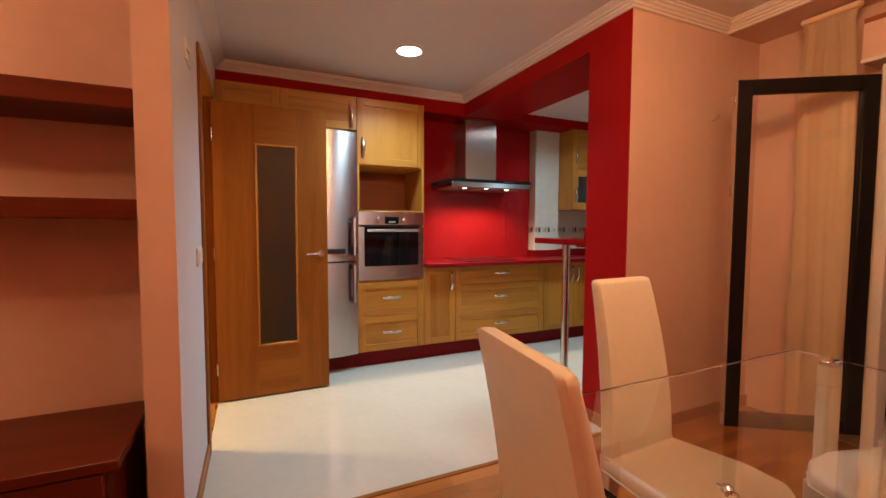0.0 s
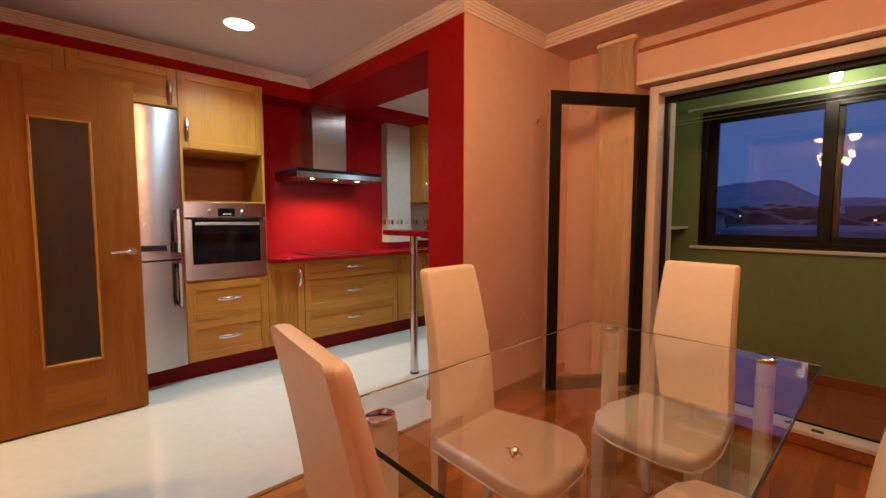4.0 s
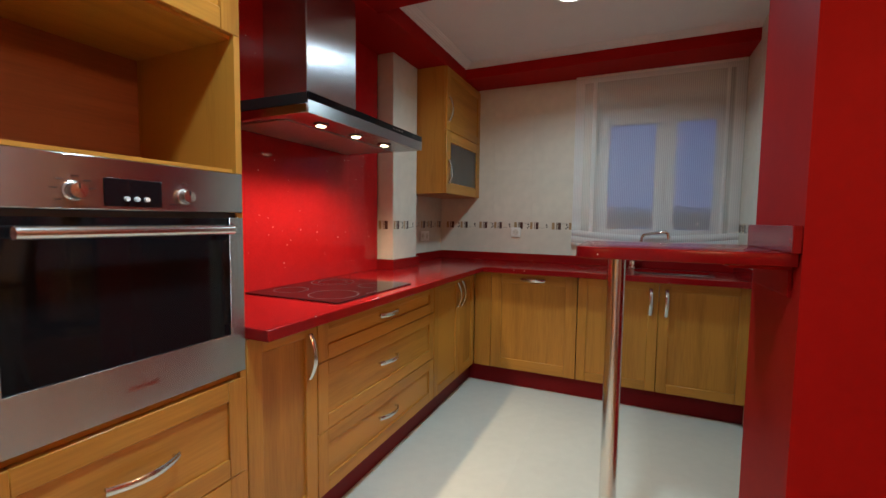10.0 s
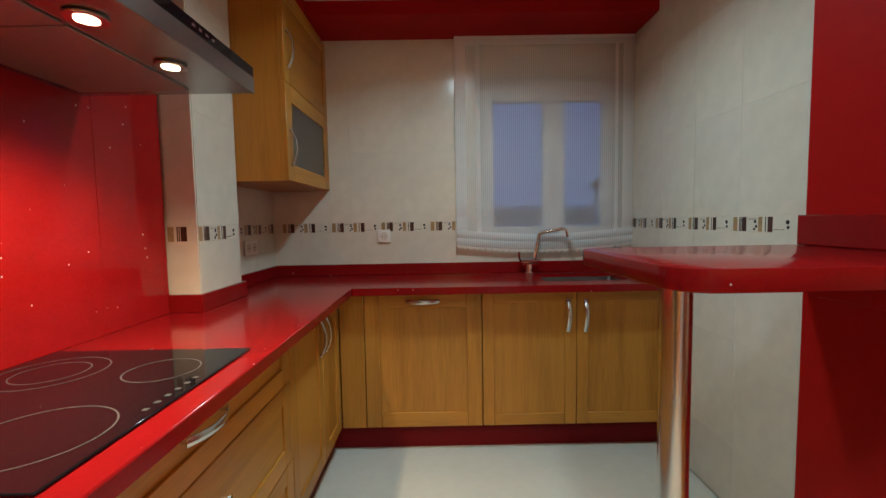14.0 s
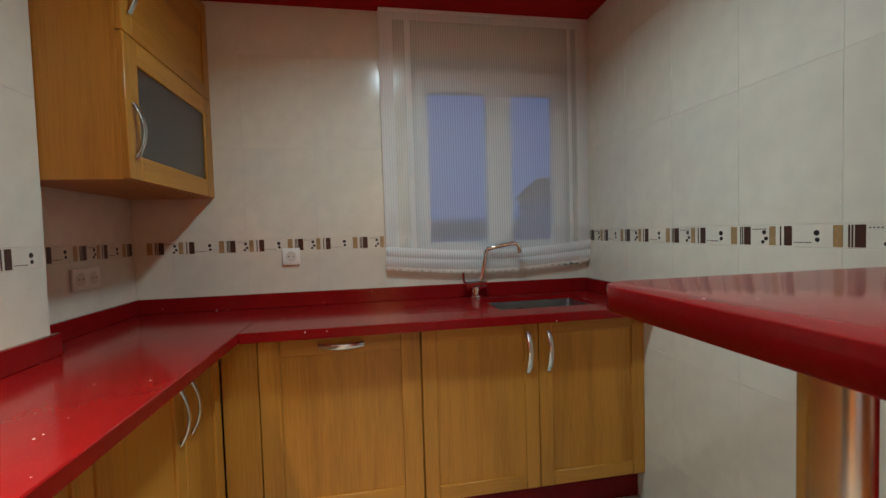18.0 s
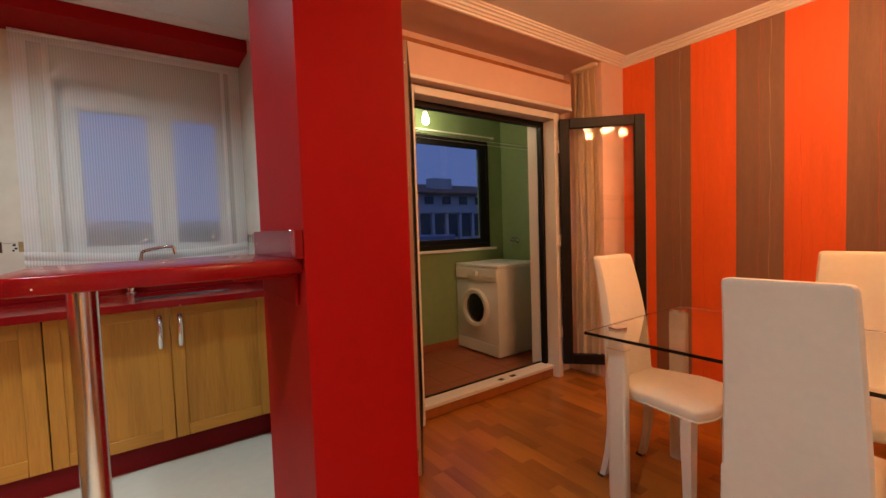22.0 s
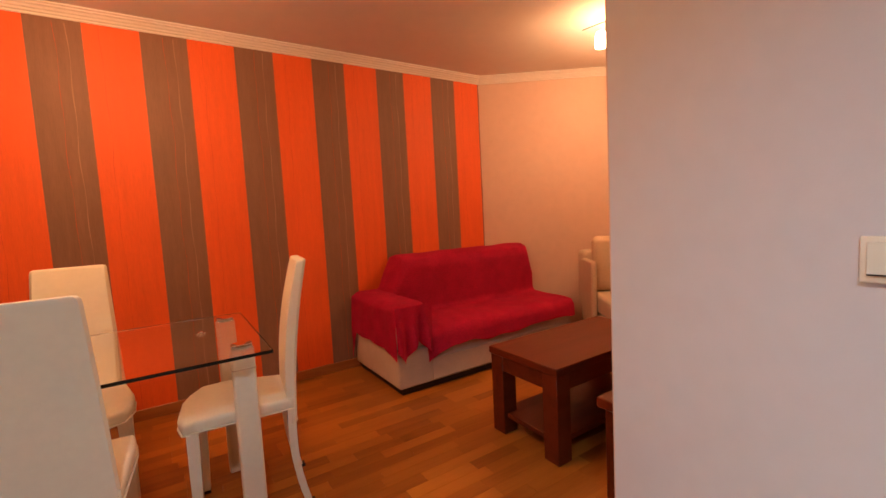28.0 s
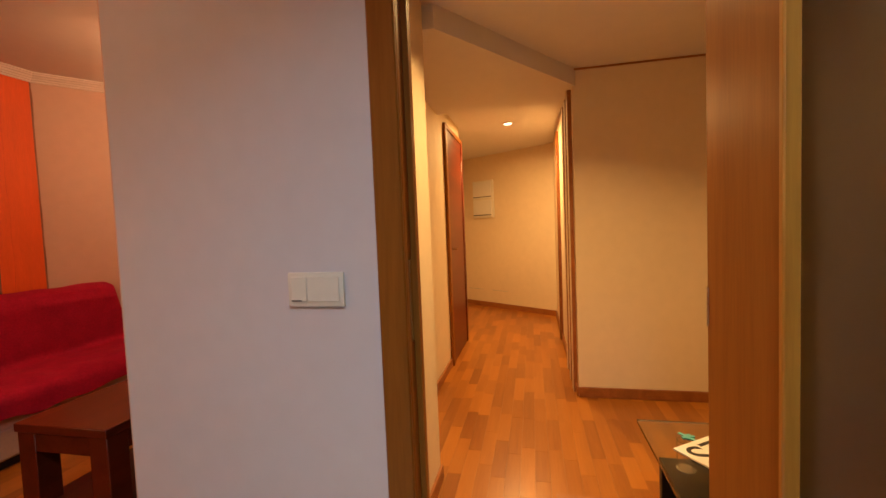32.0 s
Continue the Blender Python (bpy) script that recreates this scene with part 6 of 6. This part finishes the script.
for u, z in ((-0.21, 0.25), (0.245, 0.25)):
    bm = boxes((u - 0.14, u + 0.14, -0.004, 0.0, z - 0.005, z + 0.005))
    bm.transform(Matrix.Translation((-5.299, 2.231, 0)) @ Matrix.Rotation(math.atan2(1.40, 0.96), 4, "Z"))
    solid("wall_vent", bm, GROUT, "narrow vent slot low on the corridor's end wall", "vent", "corridor vents")

# door casings along the corridor's north wall, and a dark open door on the south wall
for k, x in enumerate((-2.20, -2.42, -2.66, -3.55)):
    c = thing("door_casing", (x, 3.18, 0), "oak door casing on the corridor wall, the nearer three coloured cream as if lit", "door casing", "corridor casings")
    # first three uprights borrow the wall's cream to look like brightly lit oak
    part("upright", boxes((x - 0.035, x + 0.035, 3.160, 3.189, 0.0, 2.10), bevel=0.004), DOOR_Z if k == 3 else HALLWALL, c)
    part("edge_strip", boxes((x + 0.036, x + 0.044, 3.165, 3.189, 0.0, 2.10)), BASEWOOD, c)
hd = thing("corridor_door", (-3.5, 2.0, 0), "dark red-brown door in its casing on the corridor wall", "door")
part("leaf", boxes((-3.40, -2.70, 2.196, 2.214, 0.005, 2.03), bevel=0.003), WENGE, hd)
for x in (-3.44, -2.66):
    part("casing", boxes((x - 0.036, x + 0.036, 2.196, 2.222, 0, 2.07), bevel=0.003), WENGE if x < -3 else DOOR_Z, hd)
part("head_casing", boxes((-3.402, -2.698, 2.196, 2.222, 2.032, 2.07), bevel=0.003), DOOR_X, hd)
part("handle", rod((-2.78, 2.214, 1.0), (-2.78, 2.26, 1.0), 0.009), CHROME, hd)
bed = thing("bed", (-0.75, 5.4, 0), "wooden bed with grey cover and white pillow beyond the hall", "bed")
part("frame", boxes((-1.6, -0.25, 4.75, 5.95, 0.12, 0.34), bevel=0.01), DOOR_X, bed)
part("mattress", boxes((-1.57, -0.28, 4.78, 5.90, 0.341, 0.52), bevel=0.04, segments=3), FABRIC, bed)
part("cover", boxes((-1.58, -0.27, 4.77, 5.50, 0.46, 0.545), bevel=0.03, segments=3), material("grey_cover", (0.12, 0.11, 0.12), 0.9, bump=0.3), bed)
part("pillow", boxes((-1.1, -0.40, 5.52, 5.86, 0.522, 0.64), bevel=0.05, segments=4), ENAMEL, bed)
part("headboard", boxes((-1.6, -0.25, 5.951, 5.99, 0.10, 0.95), bevel=0.006), DOOR_X, bed)


# ---- outside ----
DUSKGROUND = material("dusk_ground", (0.05, 0.055, 0.05), 0.9, vary=0.3, scale=0.05)
# the hills' bluish lifted colour carries the distant evening haze
HILL = material("hazed_dusk_hill", (0.31, 0.34, 0.43), 0.95, vary=0.2, scale=0.01)
RENDERW = material("pale_facade_render", (0.52, 0.52, 0.54), 0.8, vary=0.06, scale=0.8)
ROOFT = material("clay_roof", (0.19, 0.095, 0.075), 0.8, vary=0.2, scale=2)
DARKPANE = material("dark_window_pane", (0.03, 0.035, 0.05), 0.12, vary=0.2)
structure("ground", boxes((-300, 4000, -3000, 3000, -9.4, -9.0)), DUSKGROUND, "dark dusk ground far below the window")


def ridge_height(y):
    return 60 + 50 * math.exp(-((y - 235) / 110) ** 2) + 22 * math.exp(-((y - 160) / 55) ** 2) + 9 * noise.noise(Vector((y / 70, 0.4, 0))) + 4 * noise.noise(Vector((y / 18, 1.4, 0)))


hill = sheet(160, 6, lambda u, v: (900 + 120 * v, -900 + 2100 * u, -9 + (1 - v * 0.1) * v * 0.8 * ridge_height(-900 + 2100 * u)))
slope = sheet(40, 10, lambda u, v: (140 + 780 * v, -700 + 1700 * u, -9.1 + 30 * v ** 1.3 + 2.0 * v * noise.noise(Vector((u * 30, v * 6, 2)))))
structure("backdrop_foothill", slope, DUSKGROUND, "dark rising ground behind the dusk town", smooth=True)
structure("backdrop_hills", hill, HILL, "dark blue hills on the dusk horizon, haze put into the colour", smooth=True)

block = thing("apartment_building", (38, -22, -9), "pale apartment building with tiled roof and dark windows at dusk", "building")
part("wall", boxes((34, 46, -46, -13.2, -9, 4.45)), RENDERW, block, smooth=False)
part("cornice_band", boxes((33.7, 33.999, -46, -13.2, 2.69, 3.36)), RENDERW, block)
part("eave", boxes((33.2, 46.4, -46.4, -12.8, 4.451, 4.60)), ROOFT, block)
ridge = prism([(0, 0), (13.2, 0), (6.6, 1.5)], -46.4, -12.8)
ridge.transform(Matrix(((1, 0, 0, 33.2), (0, 0, 1, 0), (0, 1, 0, 4.601), (0, 0, 0, 1))))
part("roof", ridge, ROOFT, block, smooth=False)
part("chimney", boxes((36, 37, -24, -21.5, 5.0, 6.3)), RENDERW, block)
for k in range(12):
    y = -17.7 - 2.05 * k + 4.1
    if y < -13.8:
        w = part("window", boxes((33.93, 33.998, y - 0.5, y + 0.5, 3.52, 4.28), bevel=0.02), DARKPANE, block)
        part("sill", boxes((33.85, 33.997, y - 0.56, y + 0.56, 3.45, 3.515)), RENDERW, w)
for k in range(18):
    y = -14.4 - 1.62 * k
    for z0, z1 in ((0.35, 2.60), (-2.7, -0.5), (-5.8, -3.6)):
        part("window", boxes((33.93, 33.998, y - 0.56, y + 0.56, z0, z1)), DARKPANE, block, smooth=False)
    part("pilaster", boxes((33.80, 33.997, y - 0.95, y - 0.67, -9, 2.685)), RENDERW, block, smooth=False)


def house(x, y, w, d, h, rise, label):
    o = thing("house", (x, y, -9), label, "house", "town houses")
    part("wall", boxes((x, x + d, y - w / 2, y + w / 2, -9, h)), RENDERW, o, smooth=False)
    r = prism([(y - w / 2 - 0.4, h), (y + w / 2 + 0.4, h), (y, h + rise)], 0, d + 0.6)
    r.transform(Matrix.Translation((x - 0.3, 0, 0)) @ Matrix(((0, 0, 1, 0), (1, 0, 0, 0), (0, 1, 0, 0), (0, 0, 0, 1))))
    part("roof", r, ROOFT, o, smooth=False)
    for k in (-1, 1):
        part("window", boxes((x - 0.03, x - 0.001, y + k * w * 0.22 - 0.4, y + k * w * 0.22 + 0.4, h - 1.6, h - 0.5)), DARKPANE, o, smooth=False)


def far_house(x, y, w, base, h, label):
    o = thing("house", (x, y, base), label, "house", "far town houses")
    part("wall", boxes((x, x + 9, y - w / 2, y + w / 2, base - 4, base + h)), RENDERW, o, smooth=False)
    r = prism([(y - w / 2 - 0.5, base + h), (y + w / 2 + 0.5, base + h), (y, base + h + 2.6)], 0, 10)
    r.transform(Matrix.Translation((x - 0.5, 0, 0)) @ Matrix(((0, 0, 1, 0), (1, 0, 0, 0), (0, 1, 0, 0), (0, 0, 0, 1))))
    part("roof", r, ROOFT, o, smooth=False)


for x, y, w, d, h, rise in ((60, 11.2, 5.5, 6, 0.55, 1.5), (64, 5.0, 6, 6, 0.3, 1.2), (60, 16.8, 2.4, 5, 1.5, 0.2), (95, 24, 9, 9, 0.4, 2.4), (110, 12, 10, 9, 1.0, 2.6), (120, 0, 12, 9, 0.6, 2.6), (100, -9, 9, 8, 0.2, 2.4), (150, 33, 12, 10, 0.8, 3), (150, 20, 14, 10, 1.2, 3), (80, -20, 10, 9, 0.1, 2.5)):
    house(x, y, w, d, h, rise, "small pale house with a tiled roof in the dusk town")
town = random.Random(11)
for k in range(34):
    x, side = 170 + 560 * town.random(), town.random()
    y = x * (0.02 + 0.31 * side)
    base = -9 + 30 * ((x - 140) / 780) ** 1.3
    w = 9 + 8 * town.random()
    far_house(x, y, w, base, 6 + 6 * town.random(), "small pale house on the slope of the dusk town")
LAMPGLOW = glow("street_lamp_glow", (1.0, 0.55, 0.25), 2.5)
for x, y, z in ((88, 15.0, 1.2), (96, 20.5, 1.6), (75, 2.0, 0.9), (70, -6.0, 1.0)):
    sl = thing("street_lamp", (x, y, -9), "tall street lamp, lit orange, in the dusk town", "street lamp", "town street lamps")
    part("pole", rod((x, y, -9), (x, y, z), 0.09, 0.05, seg=8), DARKPANE, sl)
    part("lamp_head", turned([(0.05, 0.0), (0.16, 0.05), (0.16, 0.16), (0.03, 0.24)], (x, y, z), 10), LAMPGLOW, sl, "glowing lamp head")
solid("flat_roof_block", boxes((12, 19, -6, 3.0, -9, 0.98), bevel=0.05), material("blue_grey_wall", (0.20, 0.24, 0.34), 0.8, vary=0.1, scale=0.5), "blue-grey flat-roofed block just across from the balcony", "building")

# ---- pieces: wall tiles, decor band, floor tiles, parquet ----
TILES = {}


def tile_piece(parent, plane, at, a0, a1, z0, z1, depth=0.007, mat=TILE, name="tile"):
    """A glazed tile on a wall: plane 'x-' faces -x at x = at, and so on; a runs along the wall."""
    g = 0.0007
    w, h = round(a1 - a0 - 2 * g, 3), round(z1 - z0 - 2 * g, 3)
    if w < 0.01 or h < 0.01:
        return None
    keyname = (w, h, depth, mat.name)
    if keyname not in TILES:
        TILES[keyname] = shared_mesh("tile", boxes((-w / 2, w / 2, -depth, 0, -h / 2, h / 2), bevel=0.0006), mat)
    mid = (a0 + a1) / 2
    place, turn = {"x-": ((at, mid, (z0 + z1) / 2), -math.pi / 2), "y-": ((mid, at, (z0 + z1) / 2), 0.0), "y+": ((mid, at, (z0 + z1) / 2), math.pi), "x+": ((at, mid, (z0 + z1) / 2), math.pi / 2)}[plane]
    return piece(name, TILES[keyname], parent, place, turn)


def decor_meshes():
    w, h = 0.30, 0.063
    blocks = []
    for nm, mat, spans in (("ochre_block", OCHRE, ((-0.150, -0.128), (-0.020, -0.001))), ("brown_block", BROWN, ((-0.117, -0.113), (-0.110, -0.106), (-0.103, -0.080), (0.012, 0.016), (0.024, 0.046)))):
        for x0, x1 in spans:
            blocks.append((nm, shared_mesh(nm, boxes((x0, x1, -0.0006, 0, -0.027, 0.027)), mat)))
    for cx, cz, r in ((-0.036, 0.010, 0.0065), (-0.030, -0.008, 0.0060), (-0.040, -0.018, 0.0055), (0.110, 0.008, 0.0075), (0.112, -0.010, 0.0060)):
        blocks.append(("printed_flower", shared_mesh("printed_flower", rod((cx, 0, cz), (cx, -0.0006, cz), r, seg=10), INK)))
    for x in (-0.074, 0.052):
        row = [(x + 0.008 * k, x + 0.008 * k + 0.004, -0.0006, 0, 0.018 if x < 0 else -0.019, 0.021 if x < 0 else -0.016) for k in range(6)]
        blocks.append(("dotted_line", shared_mesh("dotted_line", boxes(*row), INK)))
    return blocks


DECOR = decor_meshes()
BAND0, BAND1 = 1.127, 1.189


def band(parent, plane, at, a0, a1):
    """Decor tiles of 30 cm; the last one may be cut."""
    step, n = 0.30, int(math.ceil((a1 - a0) / 0.30 - 1e-6))
    for k in range(n):
        b0, b1 = a0 + step * k, min(a0 + step * (k + 1), a1)
        t = tile_piece(parent, plane, at, b0, b1, BAND0, BAND1, name="band_tile")
        if t and b1 - b0 > 0.299:
            for nm, me in DECOR:
                o = new(nm, me)
                o.parent, o.location = t, (0, -0.0072, 0)
        elif t:
            for nm, me in DECOR:
                if max(v.co.x for v in me.vertices) < b1 - b0 - 0.152:
                    o = new(nm, me)
                    o.parent, o.location = t, ((step - b1 + b0) / 2, -0.0072, 0)


ROWS_Z = (0.0, 0.26, 0.69, BAND0), (BAND1, 1.607, 2.03, 2.45)


def tiled(parent, plane, at, edges, low, high, hole=None):
    bed = 0.0062                                     # the joints are filled to just under the tiles' faces
    spans = [(edges[0] + 0.001, edges[-1] - 0.001, low, high)]
    if hole:
        spans = [(edges[0] + 0.001, hole[0], low, high), (hole[1], edges[-1] - 0.001, low, high), (hole[0], hole[1], low, hole[2]), (hole[0], hole[1], hole[3], high)]
    flat = {"x-": lambda a, b: (at - bed, at, a, b), "x+": lambda a, b: (at, at + bed, a, b), "y-": lambda a, b: (a, b, at - bed, at), "y+": lambda a, b: (a, b, at, at + bed)}[plane]
    part("joint_filling", boxes(*[flat(a, b) + (z0, z1) for a, b, z0, z1 in spans if b - a > 0.002 and z1 - z0 > 0.002]), GROUT, parent, "pale filled joints")
    for a0, a1 in zip(edges, edges[1:]):
        for row in ROWS_Z:
            for z0, z1 in zip(row, row[1:]):
                z0, z1 = max(z0, low), min(z1, high)
                if z1 - z0 < 0.012:
                    continue
                bits = [(a0, a1, z0, z1)]
                if hole and a0 < hole[1] and a1 > hole[0] and z0 < hole[3] and z1 > hole[2]:
                    bits = [(a0, min(a1, hole[0]), z0, z1), (max(a0, hole[1]), a1, z0, z1), (max(a0, hole[0]), min(a1, hole[1]), z0, min(z1, hole[2])), (max(a0, hole[0]), min(a1, hole[1]), max(z0, hole[3]), z1)]
                for b in bits:
                    if b[1] - b[0] > 0.012 and b[3] - b[2] > 0.012:
                        tile_piece(parent, plane, at, *b)


hold_e = tagged(new("wall_tiling"), "cream glazed wall tiles on the kitchen window wall", "wall tiles")
tiled(hold_e, "x-", XE, [YS, 1.9875, 2.306, 2.6245, 2.943, 3.2615, 3.58, 3.8985, YN], TOP - 0.05, 2.262, (WY0, WY1, WZ0, WZ1))
band(hold_e, "x-", XE, 2.80, 4.00)
hold_s = tagged(new("wall_tiling"), "cream glazed wall tiles on the wall beside the bar", "wall tiles")
tiled(hold_s, "y+", YS, [2.4905, 2.77, 3.063, 3.355, 3.646, 3.94, XE], 0.0, INNER)
band(hold_s, "y+", YS, 2.4905, XE - 0.008)
hold_n = tagged(new("wall_tiling"), "cream glazed wall tiles under the corner cupboard", "wall tiles")
tiled(hold_n, "y-", YN, [3.312, 3.42, 3.74, XE - 0.008], TOP - 0.05, 1.40)
band(hold_n, "y-", YN, 3.312, 3.99)
hold_c = tagged(new("wall_tiling"), "cream glazed tiles facing the boxed column", "wall tiles")
tiled(hold_c, "y-", 3.944, [2.996, 3.309], TOP + 0.01, SOFFIT)
band(hold_c, "y-", 3.944, 2.997, 3.309)
tiled(hold_c, "x-", 2.995, [3.938, YN - 0.013], TOP + 0.01, SOFFIT)
band(hold_c, "x-", 2.995, 3.938, YN - 0.014)

fl = tagged(new("floor_tiling"), "large polished cream floor tiles with hairline joints", "floor tiles", kind="structure")
xs = [XW, 0.36, 0.96, 1.56, 2.16, 2.76, 3.36, 3.62]
ys = [1.9155, 2.40, 3.00, 3.64]
for x0, x1 in zip(xs, xs[1:]):
    for y0, y1 in zip(ys, ys[1:]):
        w, d = x1 - x0 - 0.0003, y1 - y0 - 0.0003
        piece("tile", shared_mesh("floor_tile", boxes((-w / 2, w / 2, -d / 2, d / 2, -0.008, 0.0)), FLOORTILE), fl, ((x0 + x1) / 2, (y0 + y1) / 2, 0))
bal = tagged(new("balcony_tiling"), "dark terracotta balcony floor tiles", "floor tiles", kind="structure")
btile = shared_mesh("balcony_tile", boxes((-0.149, 0.149, -0.149, 0.149, -0.006, 0.0), bevel=0.001), TERRACOTTA)
for i in range(4):
    for k in range(8):
        piece("tile", btile, bal, (3.37 + 0.30 * i, -0.71 + 0.30 * k, 0.0))

# parquet: single strips along x; the nearest ones as pieces, the rest joined
par = tagged(new("parquet"), "varnished reddish oak strip parquet", "parquet", kind="structure")
STRIPS = [shared_mesh("parquet_strip", boxes((-L / 2 + 0.0002, L / 2 - 0.0002, -0.0348, 0.0348, -0.012, 0.0), bevel=0.0003), PARQUET) for L in (0.26, 0.34, 0.42)]
rest_v, rest_f = [], []
rng = random.Random(4)


def lay(x_from, x_to, y_from, y_to, near):
    y = y_from
    while y < y_to - 0.001:
        x = x_from - rng.random() * 0.4
        y1 = min(y + 0.07, y_to)
        while x < x_to:
            k = rng.randrange(3)
            L = (0.26, 0.34, 0.42)[k]
            a, b = max(x, x_from), min(x + L, x_to)
            if b - a > 0.02:
                if near(a, b, y) and b - a > L - 0.001 and y1 - y > 0.069:
                    piece("parquet_strip", STRIPS[k], par, ((a + b) / 2, (y + y1) / 2, 0))
                else:
                    n = len(rest_v)
                    for z in (-0.012, 0.0):
                        rest_v.extend([(a + 0.0002, y + 0.0002, z), (b - 0.0002, y + 0.0002, z), (b - 0.0002, y1 - 0.0002, z), (a + 0.0002, y1 - 0.0002, z)])
                    rest_f.extend([tuple(n + i for i in f) for f in ((4, 5, 6, 7), (0, 1, 5, 4), (1, 2, 6, 5), (2, 3, 7, 6), (3, 0, 4, 7))])
            x += L
        y += 0.07


lay(-1.95, 3.10, YL, 1.886, lambda a, b, y: a > -0.35 and b < 2.1 and y > 0.3)
lay(-3.6, -1.95, YL, 2.10, lambda a, b, y: False)
lay(-1.95, XW - 0.105, 1.886, 2.10, lambda a, b, y: False)
lay(-6.2, -3.6, 1.53, 2.19, lambda a, b, y: False)
lay(-6.2, XW - 0.001, 2.19, 6.0, lambda a, b, y: a > -1.9 and y < 3.2)
me = bpy.data.meshes.new("parquet_rest")
me.from_pydata(rest_v, [], rest_f)
me.materials.append(PARQUET_FAR)
rest = new("parquet_rest", me)
rest.parent = par
tagged(rest, "further strips of the oak parquet", kind="stuff")
